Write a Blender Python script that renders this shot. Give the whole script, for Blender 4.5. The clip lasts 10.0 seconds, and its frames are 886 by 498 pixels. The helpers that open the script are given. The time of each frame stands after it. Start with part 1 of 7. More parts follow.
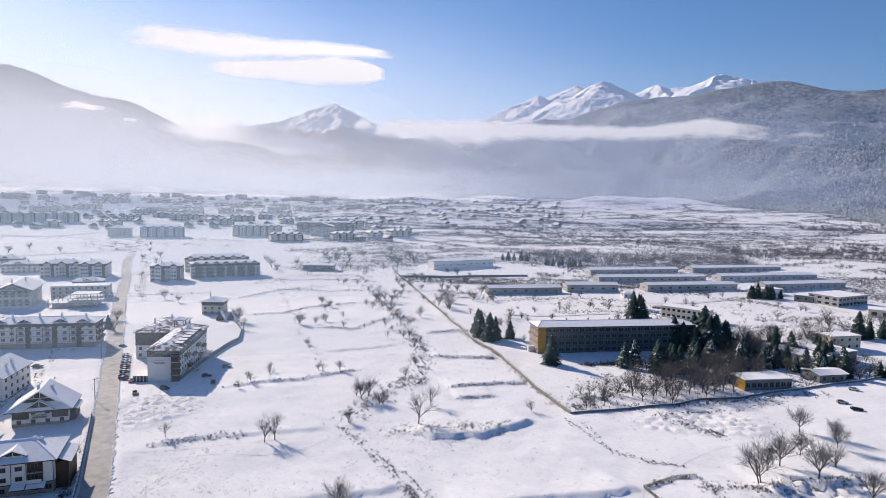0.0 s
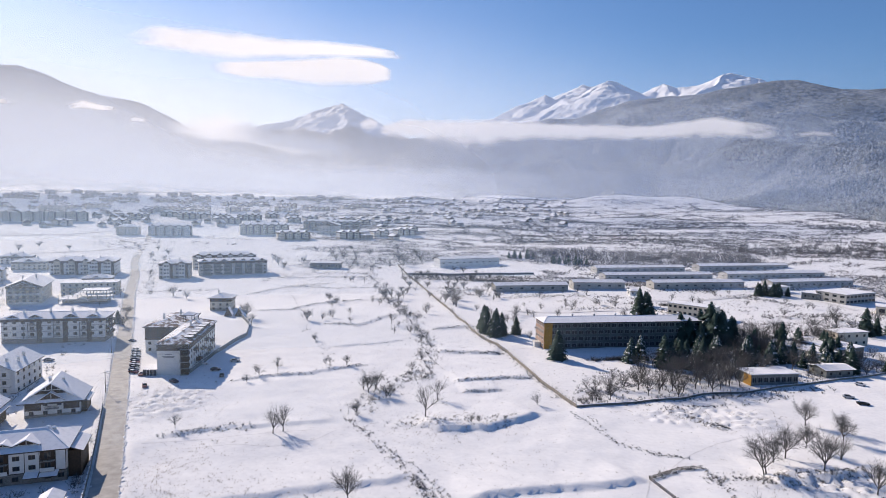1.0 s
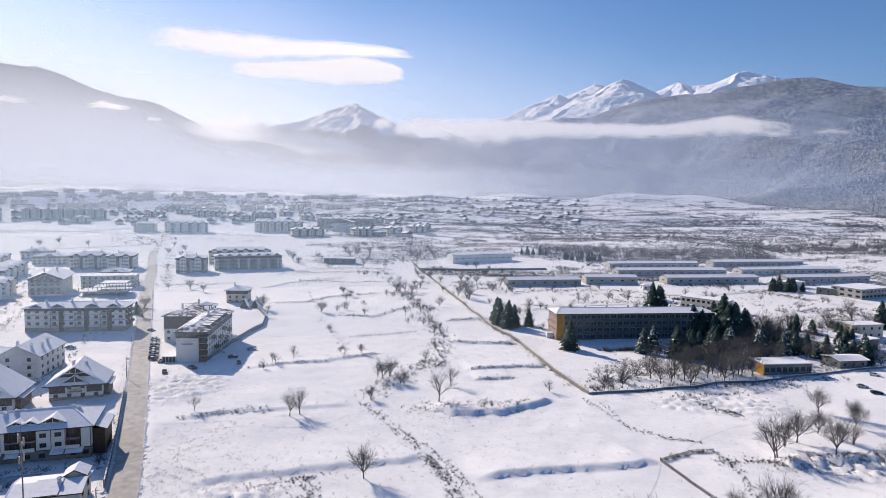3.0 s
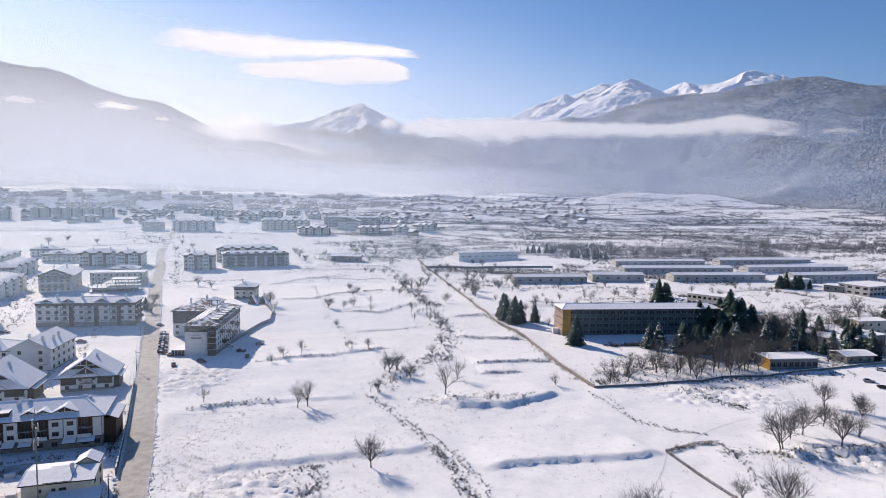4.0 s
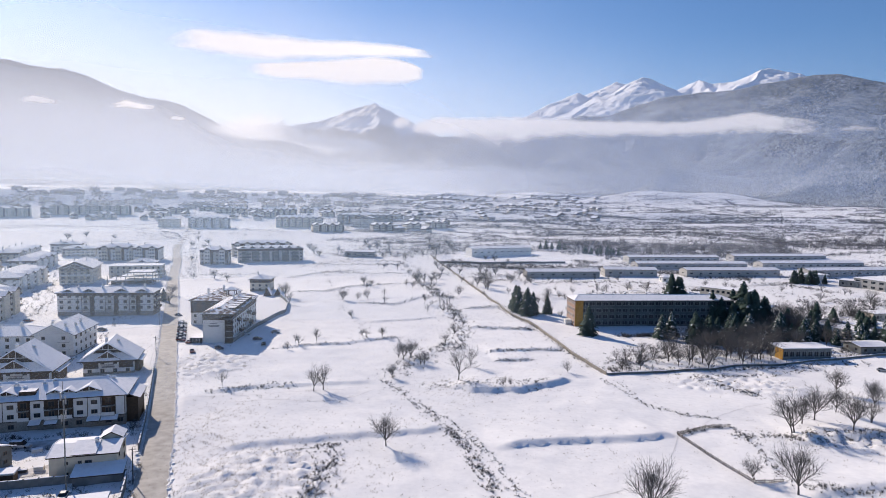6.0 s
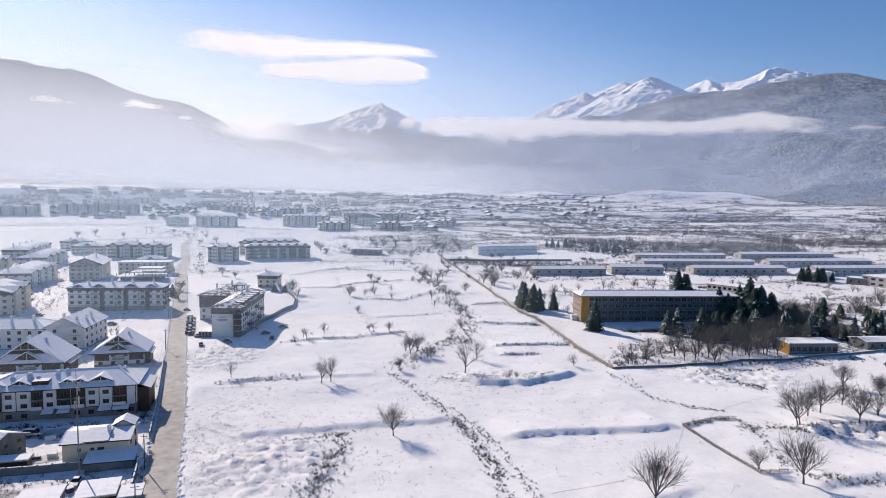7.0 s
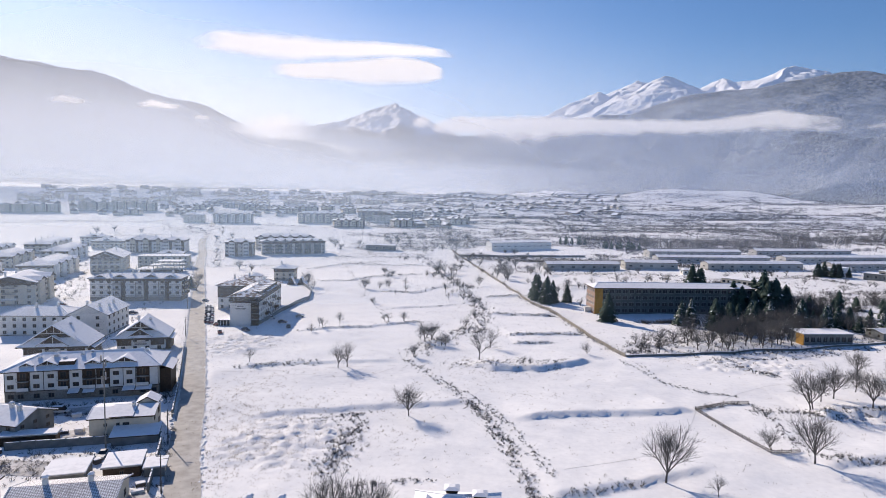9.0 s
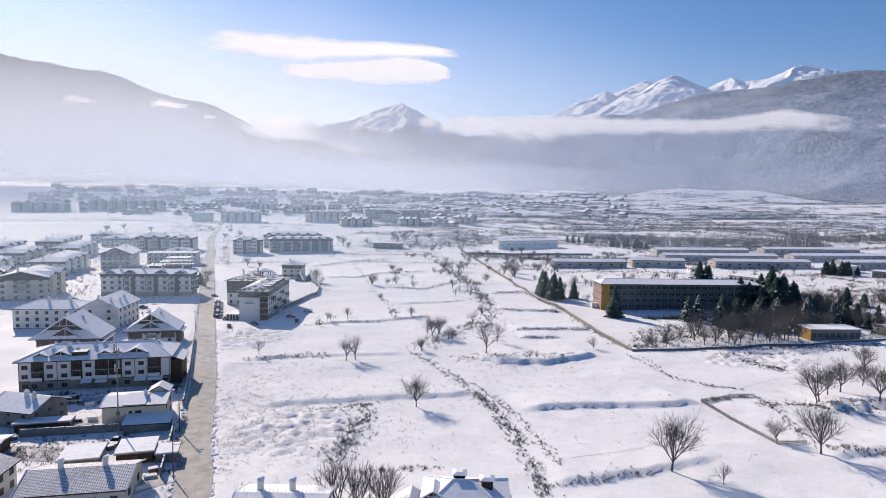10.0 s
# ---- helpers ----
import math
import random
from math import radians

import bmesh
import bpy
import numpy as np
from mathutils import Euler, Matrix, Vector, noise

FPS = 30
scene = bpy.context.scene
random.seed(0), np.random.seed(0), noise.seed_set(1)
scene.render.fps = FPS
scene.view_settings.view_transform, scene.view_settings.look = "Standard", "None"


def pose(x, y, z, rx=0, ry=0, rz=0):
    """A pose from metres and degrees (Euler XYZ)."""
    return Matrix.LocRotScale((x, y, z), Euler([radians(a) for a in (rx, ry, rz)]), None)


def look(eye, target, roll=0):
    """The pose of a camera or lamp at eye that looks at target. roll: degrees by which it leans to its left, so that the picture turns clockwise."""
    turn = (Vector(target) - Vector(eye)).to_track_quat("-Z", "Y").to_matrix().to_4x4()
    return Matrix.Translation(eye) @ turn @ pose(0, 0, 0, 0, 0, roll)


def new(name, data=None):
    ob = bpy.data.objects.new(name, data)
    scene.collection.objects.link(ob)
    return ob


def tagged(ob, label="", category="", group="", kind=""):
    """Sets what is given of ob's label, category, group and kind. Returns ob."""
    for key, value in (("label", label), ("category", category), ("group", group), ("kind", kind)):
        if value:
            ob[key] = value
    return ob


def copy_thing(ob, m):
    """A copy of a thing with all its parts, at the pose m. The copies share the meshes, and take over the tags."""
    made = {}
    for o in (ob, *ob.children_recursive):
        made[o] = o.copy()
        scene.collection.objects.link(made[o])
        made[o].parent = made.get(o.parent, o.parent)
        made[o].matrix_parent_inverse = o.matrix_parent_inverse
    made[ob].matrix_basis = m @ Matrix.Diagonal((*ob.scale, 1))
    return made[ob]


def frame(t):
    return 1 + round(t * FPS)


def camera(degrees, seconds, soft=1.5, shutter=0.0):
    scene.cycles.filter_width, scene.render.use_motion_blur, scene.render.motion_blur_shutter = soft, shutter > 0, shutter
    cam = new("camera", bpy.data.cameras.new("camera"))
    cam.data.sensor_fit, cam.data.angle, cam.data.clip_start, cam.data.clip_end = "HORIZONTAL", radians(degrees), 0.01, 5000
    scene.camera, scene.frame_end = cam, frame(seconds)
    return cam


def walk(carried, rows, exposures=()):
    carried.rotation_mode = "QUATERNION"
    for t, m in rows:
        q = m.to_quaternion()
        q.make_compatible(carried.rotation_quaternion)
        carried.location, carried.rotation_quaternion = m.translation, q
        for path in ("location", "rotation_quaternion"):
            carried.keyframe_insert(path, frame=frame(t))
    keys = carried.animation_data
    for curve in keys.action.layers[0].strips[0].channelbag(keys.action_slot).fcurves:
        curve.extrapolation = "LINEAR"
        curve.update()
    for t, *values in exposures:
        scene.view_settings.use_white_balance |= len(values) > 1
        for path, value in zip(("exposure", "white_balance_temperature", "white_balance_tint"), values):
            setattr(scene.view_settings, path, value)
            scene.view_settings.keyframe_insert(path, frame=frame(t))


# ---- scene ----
cam = camera(70.2, 10.0, 0.65)
PATH = [
    (0, (0.087, 8.901, 80.438), (0.0037, 10.8912, 80.2600), 1.26),
    (0.5, (0.077, 8.012, 79.450), (-0.0161, 10.0024, 79.2720), 1.24),
    (1, (0.069, 7.127, 78.449), (-0.0338, 9.1166, 78.2707), 1.22),
    (1.5, (0.063, 6.244, 77.436), (-0.0495, 8.2334, 77.2575), 1.20),
    (2, (0.059, 5.364, 76.412), (-0.0631, 7.3524, 76.2336), 1.18),
    (2.5, (0.058, 4.485, 75.379), (-0.0748, 6.4732, 75.2002), 1.17),
    (4, (0.064, 1.857, 72.235), (-0.0979, 3.8425, 72.0557), 1.13),
    (4.5, (0.070, 0.982, 71.176), (-0.1017, 2.9665, 70.9969), 1.12),
    (5, (0.078, 0.107, 70.115), (-0.1035, 2.0904, 69.9349), 1.11),
    (5.5, (0.088, -0.769, 69.051), (-0.1035, 1.2138, 68.8710), 1.10),
    (7, (0.129, -3.403, 65.860), (-0.0918, -1.4235, 65.6799), 1.09),
    (7.5, (0.147, -4.285, 64.801), (-0.0841, -2.3063, 64.6206), 1.09),
    (8, (0.167, -5.169, 63.746), (-0.0746, -3.1917, 63.5656), 1.09),
    (8.5, (0.189, -6.056, 62.696), (-0.0632, -4.0800, 62.5161), 1.09),
    (9, (0.213, -6.946, 61.653), (-0.0500, -4.9716, 61.4734), 1.10),
    (9.5, (0.238, -7.840, 60.618), (-0.0350, -5.8670, 60.4388), 1.10),
    (10, (0.266, -8.738, 59.593), (-0.0181, -6.7664, 59.4134), 1.11),
]
walk(cam, [(t, look(eye, target, roll)) for t, eye, target, roll in PATH], exposures=[(0.0, 0.265, 6480, 15), (10.0, 0.265, 6480, 15)])

# ---- light ----
SUN_AZ, SUN_EL = -46.0, 27.0   # degrees from +y (minus: towards -x), degrees above the ground
world = bpy.data.worlds.new("world")
scene.world = world
world.use_nodes = True
wn, wl = world.node_tree.nodes, world.node_tree.links
sky = wn.new("ShaderNodeTexSky")
sky.sky_type, sky.sun_disc = "NISHITA", False
sky.sun_elevation, sky.sun_rotation = radians(SUN_EL), radians(SUN_AZ)
sky.altitude, sky.air_density, sky.dust_density, sky.ozone_density = 900, 1.2, 0.8, 8.5
wl.new(sky.outputs[0], wn["Background"].inputs[0])
wn["Background"].inputs[1].default_value = 0.092
sun = new("sun", bpy.data.lights.new("sun", "SUN"))
sun.data.energy, sun.data.angle, sun.data.color = 4.6, radians(0.6), (1.0, 0.88, 0.72)
toward = Vector((math.sin(radians(SUN_AZ)) * math.cos(radians(SUN_EL)), math.cos(radians(SUN_AZ)) * math.cos(radians(SUN_EL)), math.sin(radians(SUN_EL))))
sun.matrix_world = look(toward * 100, (0, 0, 0))
scene.cycles.transparent_max_bounces = 24


# ---- materials ----
def surface(name, low, high, scale=2.0, rough=0.8, bump=0.3, reach=0.05, fine=18.0, metal=0.0, big=0.12, spread=(0.35, 0.65), spec=0.3):
    """A surface whose colour wanders between low and high at two scales, with a fine relief."""
    m = bpy.data.materials.new(name)
    m.use_nodes = True
    n, l = m.node_tree.nodes, m.node_tree.links
    p = n["Principled BSDF"]
    co = n.new("ShaderNodeTexCoord")
    a, b, c = (n.new("ShaderNodeTexNoise") for _ in range(3))
    for node, sc, det in ((a, scale, 6), (b, big, 3), (c, fine, 5)):
        node.inputs["Scale"].default_value, node.inputs["Detail"].default_value = sc, det
        l.new(co.outputs["Object"], node.inputs["Vector"])
    add = n.new("ShaderNodeMath")
    add.operation = "MULTIPLY_ADD"
    add.inputs[1].default_value, add.inputs[2].default_value = 0.6, 0.0
    l.new(a.outputs["Fac"], add.inputs[0])
    more = n.new("ShaderNodeMath")
    more.operation = "MULTIPLY_ADD"
    more.inputs[1].default_value = 0.4
    l.new(b.outputs["Fac"], more.inputs[0])
    l.new(add.outputs[0], more.inputs[2])
    ramp = n.new("ShaderNodeValToRGB")
    ramp.color_ramp.elements[0].position, ramp.color_ramp.elements[1].position = spread
    ramp.color_ramp.elements[0].color, ramp.color_ramp.elements[1].color = (*low, 1), (*high, 1)
    l.new(more.outputs[0], ramp.inputs[0])
    l.new(ramp.outputs[0], p.inputs["Base Color"])
    bp = n.new("ShaderNodeBump")
    bp.inputs["Strength"].default_value, bp.inputs["Distance"].default_value = bump, reach
    l.new(c.outputs["Fac"], bp.inputs["Height"])
    l.new(bp.outputs[0], p.inputs["Normal"])
    p.inputs["Roughness"].default_value, p.inputs["Metallic"].default_value = rough, metal
    p.inputs["Specular IOR Level"].default_value = spec
    return m


SNOW = surface("snow", (0.80, 0.80, 0.81), (0.90, 0.895, 0.895), 0.6, 0.8, 0.45, 0.12, 2.2, spec=0.12)
ROOFSNOW = surface("roof_snow", (0.74, 0.75, 0.78), (0.90, 0.90, 0.92), 0.9, 0.8, 0.4, 0.06, 3.0, spread=(0.3, 0.55), spec=0.12)
THINSNOW = surface("thin_snow_on_tiles", (0.42, 0.42, 0.45), (0.82, 0.82, 0.85), 1.6, 0.75, 0.5, 0.08, 4.0, spread=(0.35, 0.52))
PATCHY = surface("patchy_snow_on_brown_roof", (0.17, 0.12, 0.10), (0.80, 0.80, 0.83), 0.45, 0.85, 0.4, 0.06, 3.0, spread=(0.44, 0.50), spec=0.1)
PINKBRICK = surface("faded_brick", (0.26, 0.17, 0.13), (0.40, 0.29, 0.23), 1.2, 0.9)
TROD = surface("trodden_snow", (0.66, 0.655, 0.65), (0.82, 0.815, 0.815), 1.2, 0.9, 0.5, 0.1, 3.0, spec=0.08)
# dirty snow of the tracks; in the yards its darkness also paints shade
SLUSH_SHADE = surface("dirty_and_shaded_snow", (0.30, 0.29, 0.28), (0.66, 0.65, 0.66), 0.5, 0.85, 0.6, 0.15, 2.0, spread=(0.35, 0.62))
PLASTER = surface("white_plaster", (0.62, 0.61, 0.58), (0.74, 0.73, 0.70), 0.9, 0.85)
CREAM = surface("cream_plaster", (0.52, 0.47, 0.38), (0.62, 0.57, 0.47), 0.9, 0.85)
TOWNWALL = surface("town_render", (0.34, 0.335, 0.32), (0.50, 0.485, 0.45), 0.06, 0.85)
OCHRE = surface("ochre_plaster", (0.28, 0.155, 0.035), (0.44, 0.25, 0.055), 0.8, 0.85)
GREYWALL = surface("grey_render", (0.13, 0.14, 0.14), (0.24, 0.25, 0.24), 0.5, 0.9)
CONCRETE = surface("concrete", (0.28, 0.28, 0.27), (0.42, 0.41, 0.39), 0.8, 0.9)
STONE = surface("stone_plinth", (0.14, 0.13, 0.11), (0.34, 0.31, 0.27), 2.4, 0.9, 0.7, 0.1, 5.0)
WOOD = surface("dark_wood", (0.035, 0.024, 0.017), (0.09, 0.06, 0.04), 2.0, 0.65)
METAL = surface("weathered_metal", (0.22, 0.23, 0.24), (0.36, 0.37, 0.38), 1.2, 0.5, metal=0.5)
GLASS = surface("window_glass", (0.018, 0.022, 0.028), (0.05, 0.06, 0.07), 0.5, 0.08, 0.05)
FRAME = surface("window_frame", (0.10, 0.08, 0.06), (0.16, 0.13, 0.10), 3.0, 0.6)
WHITEFRAME = surface("white_window_frame", (0.60, 0.60, 0.58), (0.72, 0.72, 0.70), 3.0, 0.6)
DARKWALL = surface("weathered_dark_render", (0.055, 0.075, 0.078), (0.125, 0.15, 0.15), 0.35, 0.9)
GREYFRAME = surface("grey_window_frame", (0.20, 0.21, 0.21), (0.34, 0.35, 0.35), 0.3, 0.6)
ASPHALT = surface("slushy_asphalt", (0.31, 0.295, 0.275), (0.46, 0.44, 0.415), 0.35, 0.75, 0.4, 0.03, 6.0, spread=(0.38, 0.6))
BARK = surface("bark", (0.065, 0.061, 0.059), (0.145, 0.136, 0.13), 3.0, 0.9)
TWIG = surface("twigs", (0.07, 0.071, 0.073), (0.145, 0.145, 0.147), 1.0, 0.9)
NEEDLE = surface("conifer_needles", (0.03, 0.06, 0.05), (0.08, 0.125, 0.10), 1.2, 0.8)
OLDWOOD = surface("weathered_grey_wood", (0.13, 0.115, 0.10), (0.26, 0.235, 0.21), 2.5, 0.85)
GRASS = surface("dry_grass", (0.11, 0.085, 0.05), (0.24, 0.19, 0.12), 1.0, 0.9)
SCRUB = surface("bare_scrub", (0.06, 0.06, 0.066), (0.135, 0.13, 0.135), 0.05, 0.9)
TYRE = surface("tyre_rubber", (0.012, 0.012, 0.013), (0.03, 0.03, 0.03), 5.0, 0.85)


def forest(name, treeline, low, high):
    """Wooded mountain side, powdered with snow, that turns to open snow above the treeline."""
    m = bpy.data.materials.new(name)
    m.use_nodes = True
    n, l = m.node_tree.nodes, m.node_tree.links
    p = n["Principled BSDF"]
    p.inputs["Roughness"].default_value = 0.9
    co, sep = n.new("ShaderNodeTexCoord"), n.new("ShaderNodeSeparateXYZ")
    l.new(co.outputs["Object"], sep.inputs[0])
    fine, mid, wide = (n.new("ShaderNodeTexNoise") for _ in range(3))
    for node, sc, det in ((fine, 0.06, 8), (mid, 0.006, 6), (wide, 0.0035, 6)):
        node.inputs["Scale"].default_value, node.inputs["Detail"].default_value = sc, det
        l.new(co.outputs["Object"], node.inputs["Vector"])
    ramp = n.new("ShaderNodeValToRGB")
    ramp.color_ramp.elements[0].position, ramp.color_ramp.elements[1].position = 0.43, 0.60
    ramp.color_ramp.elements[0].color, ramp.color_ramp.elements[1].color = (*low, 1), (*high, 1)
    mixf = n.new("ShaderNodeMath")
    mixf.operation = "MULTIPLY_ADD"
    mixf.inputs[1].default_value = 0.55
    half = n.new("ShaderNodeMath")
    half.operation = "MULTIPLY"
    half.inputs[1].default_value = 0.45
    l.new(mid.outputs["Fac"], half.inputs[0])
    l.new(fine.outputs["Fac"], mixf.inputs[0])
    l.new(half.outputs[0], mixf.inputs[2])
    l.new(mixf.outputs[0], ramp.inputs[0])
    rise = n.new("ShaderNodeMath")
    rise.operation = "MULTIPLY_ADD"
    rise.inputs[1].default_value, rise.inputs[2].default_value = 260.0, -130.0
    l.new(wide.outputs["Fac"], rise.inputs[0])
    up = n.new("ShaderNodeMath")
    l.new(sep.outputs[2], up.inputs[0])
    l.new(rise.outputs[0], up.inputs[1])
    rng = n.new("ShaderNodeMapRange")
    rng.inputs["From Min"].default_value, rng.inputs["From Max"].default_value = treeline - 12, treeline + 14
    l.new(up.outputs[0], rng.inputs["Value"])
    mix = n.new("ShaderNodeMix")
    mix.data_type = "RGBA"
    l.new(rng.outputs[0], mix.inputs["Factor"])
    l.new(ramp.outputs[0], mix.inputs["A"])
    mix.inputs["B"].default_value = (0.88, 0.89, 0.91, 1)
    l.new(mix.outputs["Result"], p.inputs["Base Color"])
    bp = n.new("ShaderNodeBump")
    bp.inputs["Strength"].default_value, bp.inputs["Distance"].default_value = 0.8, 5.0
    l.new(fine.outputs["Fac"], bp.inputs["Height"])
    l.new(bp.outputs[0], p.inputs["Normal"])
    return m


def vapour(name, dense, edge, stretch, seed, cover=0.5, tint=(0.93, 0.95, 1.0), lean=0.0, foot=0.0, root=None, glow=0.65):
    """Thin cloud, mist or tinted haze on a sheet with coordinates 0..1: sunlight passes through it and scatters; it
    frays towards its rims.
    lean: how much thinner it is at its far right end; minus: it thins out to the left. foot: 1 keeps the lower rim
    full. root: between which heights it fades in over the ground. glow: share of light that passes through."""
    m = bpy.data.materials.new(name)
    m.use_nodes = True
    n, l = m.node_tree.nodes, m.node_tree.links
    n.remove(n["Principled BSDF"])

    def math_node(op, a, b=None, c=None):
        node = n.new("ShaderNodeMath")
        node.operation = op
        for i, v in enumerate((a, b, c)):
            if v is None:
                continue
            if isinstance(v, (int, float)):
                node.inputs[i].default_value = v
            else:
                l.new(v, node.inputs[i])
        return node.outputs[0]

    uv = n.new("ShaderNodeUVMap")
    sep = n.new("ShaderNodeSeparateXYZ")
    l.new(uv.outputs[0], sep.inputs[0])
    u, v = sep.outputs[0], sep.outputs[1]
    mp = n.new("ShaderNodeMapping")
    mp.inputs["Scale"].default_value = (*stretch, 1)
    mp.inputs["Location"].default_value = (seed, seed * 1.7, 0)
    l.new(uv.outputs[0], mp.inputs[0])
    tex = n.new("ShaderNodeTexNoise")
    tex.inputs["Scale"].default_value, tex.inputs["Detail"].default_value, tex.inputs["Roughness"].default_value = 1.0, 7, 0.55
    l.new(mp.outputs[0], tex.inputs["Vector"])
    du = math_node("ABSOLUTE", math_node("MULTIPLY_ADD", u, 2.0, -1.0))
    dv = math_node("ABSOLUTE", math_node("MULTIPLY_ADD", v, 2.0, -1.0))
    if foot:
        dv = v
    far = math_node("SQRT", math_node("ADD", math_node("POWER", du, 2.0 if not foot else 6.0), math_node("POWER", dv, 2.0)))
    far = math_node("MULTIPLY_ADD", math_node("SUBTRACT", tex.outputs["Fac"], 0.5), -cover * 2.0, far)
    rng = n.new("ShaderNodeMapRange")
    rng.interpolation_type = "SMOOTHSTEP"
    rng.inputs["From Min"].default_value, rng.inputs["From Max"].default_value = 1.0, 1.0 - edge
    rng.inputs["To Min"].default_value, rng.inputs["To Max"].default_value = 0.0, dense
    l.new(far, rng.inputs["Value"])
    alpha = rng.outputs[0]
    if root:
        soft = n.new("ShaderNodeMapRange")
        soft.interpolation_type = "SMOOTHSTEP"
        soft.inputs["From Min"].default_value, soft.inputs["From Max"].default_value = root
        l.new(v, soft.inputs["Value"])
        alpha = math_node("MULTIPLY", alpha, soft.outputs[0])
    if lean:
        thin = n.new("ShaderNodeMapRange")
        thin.interpolation_type = "SMOOTHSTEP"
        thin.inputs["From Min"].default_value, thin.inputs["From Max"].default_value = 0.29, 0.79
        thin.inputs["To Min"].default_value, thin.inputs["To Max"].default_value = 1.0, 1.0 - lean
        if lean < 0:
            thin.inputs["From Min"].default_value, thin.inputs["From Max"].default_value = 0.1, 0.55
            thin.inputs["To Min"].default_value, thin.inputs["To Max"].default_value = 0.0, 1.0
        l.new(u, thin.inputs["Value"])
        alpha = math_node("MULTIPLY", alpha, thin.outputs[0])
    rim = n.new("ShaderNodeMapRange")
    rim.interpolation_type = "SMOOTHSTEP"
    rim.inputs["From Min"].default_value, rim.inputs["From Max"].default_value = 0.995, 0.9
    l.new(math_node("MAXIMUM", du, dv), rim.inputs["Value"])
    alpha = math_node("MULTIPLY", alpha, rim.outputs[0])
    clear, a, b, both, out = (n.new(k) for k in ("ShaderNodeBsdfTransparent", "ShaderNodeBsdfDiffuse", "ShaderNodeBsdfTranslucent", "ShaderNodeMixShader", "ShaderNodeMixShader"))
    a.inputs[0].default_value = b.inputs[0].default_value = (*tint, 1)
    even = n.new("ShaderNodeCombineXYZ")  # one fixed normal lights every veil evenly, whichever way it hangs
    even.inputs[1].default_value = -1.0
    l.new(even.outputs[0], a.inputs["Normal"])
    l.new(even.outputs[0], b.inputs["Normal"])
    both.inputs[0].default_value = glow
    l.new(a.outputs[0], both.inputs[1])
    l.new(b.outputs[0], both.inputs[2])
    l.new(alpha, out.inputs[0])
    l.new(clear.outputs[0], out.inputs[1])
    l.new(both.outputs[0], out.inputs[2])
    l.new(out.outputs[0], n["Material Output"].inputs[0])
    return m


# ---- building blocks ----
class Shape:
    """Collects the faces of one mesh."""

    def __init__(self):
        self.v, self.f, self.m = [], [], []

    def face(self, pts, mat=0):
        i = len(self.v)
        self.v += [tuple(p) for p in pts]
        self.f.append(tuple(range(i, i + len(pts))))
        self.m.append(mat)

    def box(self, x0, y0, z0, x1, y1, z1, mat=0, top=None):
        i = len(self.v)
        self.v += [(x0, y0, z0), (x1, y0, z0), (x1, y1, z0), (x0, y1, z0), (x0, y0, z1), (x1, y0, z1), (x1, y1, z1), (x0, y1, z1)]
        for k, q in enumerate(((0, 3, 2, 1), (4, 5, 6, 7), (0, 1, 5, 4), (1, 2, 6, 5), (2, 3, 7, 6), (3, 0, 4, 7))):
            self.f.append(tuple(i + j for j in q))
            self.m.append(top if top is not None and k == 1 else mat)

    def solid(self, low, high, mat=0, top=None):
        """A slab between two rings of as many corners."""
        n, i = len(low), len(self.v)
        self.v += [tuple(p) for p in low] + [tuple(p) for p in high]
        self.f.append(tuple(i + k for k in reversed(range(n))))
        self.m.append(mat)
        self.f.append(tuple(i + n + k for k in range(n)))
        self.m.append(mat if top is None else top)
        for k in range(n):
            j = (k + 1) % n
            self.f.append((i + k, i + j, i + n + j, i + n + k))
            self.m.append(mat)

    def tube(self, p, q, r0, r1, n=5, mat=0, caps=False):
        p, q = Vector(p), Vector(q)
        way = (q - p).normalized()
        a = way.orthogonal().normalized()
        b = way.cross(a)
        i = len(self.v)
        for c, r in ((p, r0), (q, r1)):
            self.v += [tuple(c + (a * math.cos(2 * math.pi * k / n) + b * math.sin(2 * math.pi * k / n)) * r) for k in range(n)]
        for k in range(n):
            j = (k + 1) % n
            self.f.append((i + k, i + j, i + n + j, i + n + k))
            self.m.append(mat)
        if caps:
            self.f += [tuple(i + k for k in reversed(range(n))), tuple(i + n + k for k in range(n))]
            self.m += [mat, mat]

    def spike(self, p, q, r, mat=0):
        p, q = Vector(p), Vector(q)
        way = (q - p).normalized()
        a = way.orthogonal().normalized()
        b = way.cross(a)
        i = len(self.v)
        self.v += [tuple(p + a * r), tuple(p - a * r * 0.5 + b * r * 0.87), tuple(p - a * r * 0.5 - b * r * 0.87), tuple(q)]
        self.f += [(i, i + 1, i + 3), (i + 1, i + 2, i + 3), (i + 2, i, i + 3)]
        self.m += [mat] * 3

    def mesh(self, name, *mats, smooth=False):
        me = bpy.data.meshes.new(name)
        me.from_pydata(self.v, [], self.f)
        for k in mats:
            me.materials.append(k)
        me.polygons.foreach_set("material_index", self.m)
        if smooth:
            me.polygons.foreach_set("use_smooth", [True] * len(self.f))
        me.update()
        return me


def part(name, me, parent, label="", m=None):
    ob = new(name, me)
    ob.parent = parent
    if m is not None:
        ob.matrix_basis = m
    return tagged(ob, label)


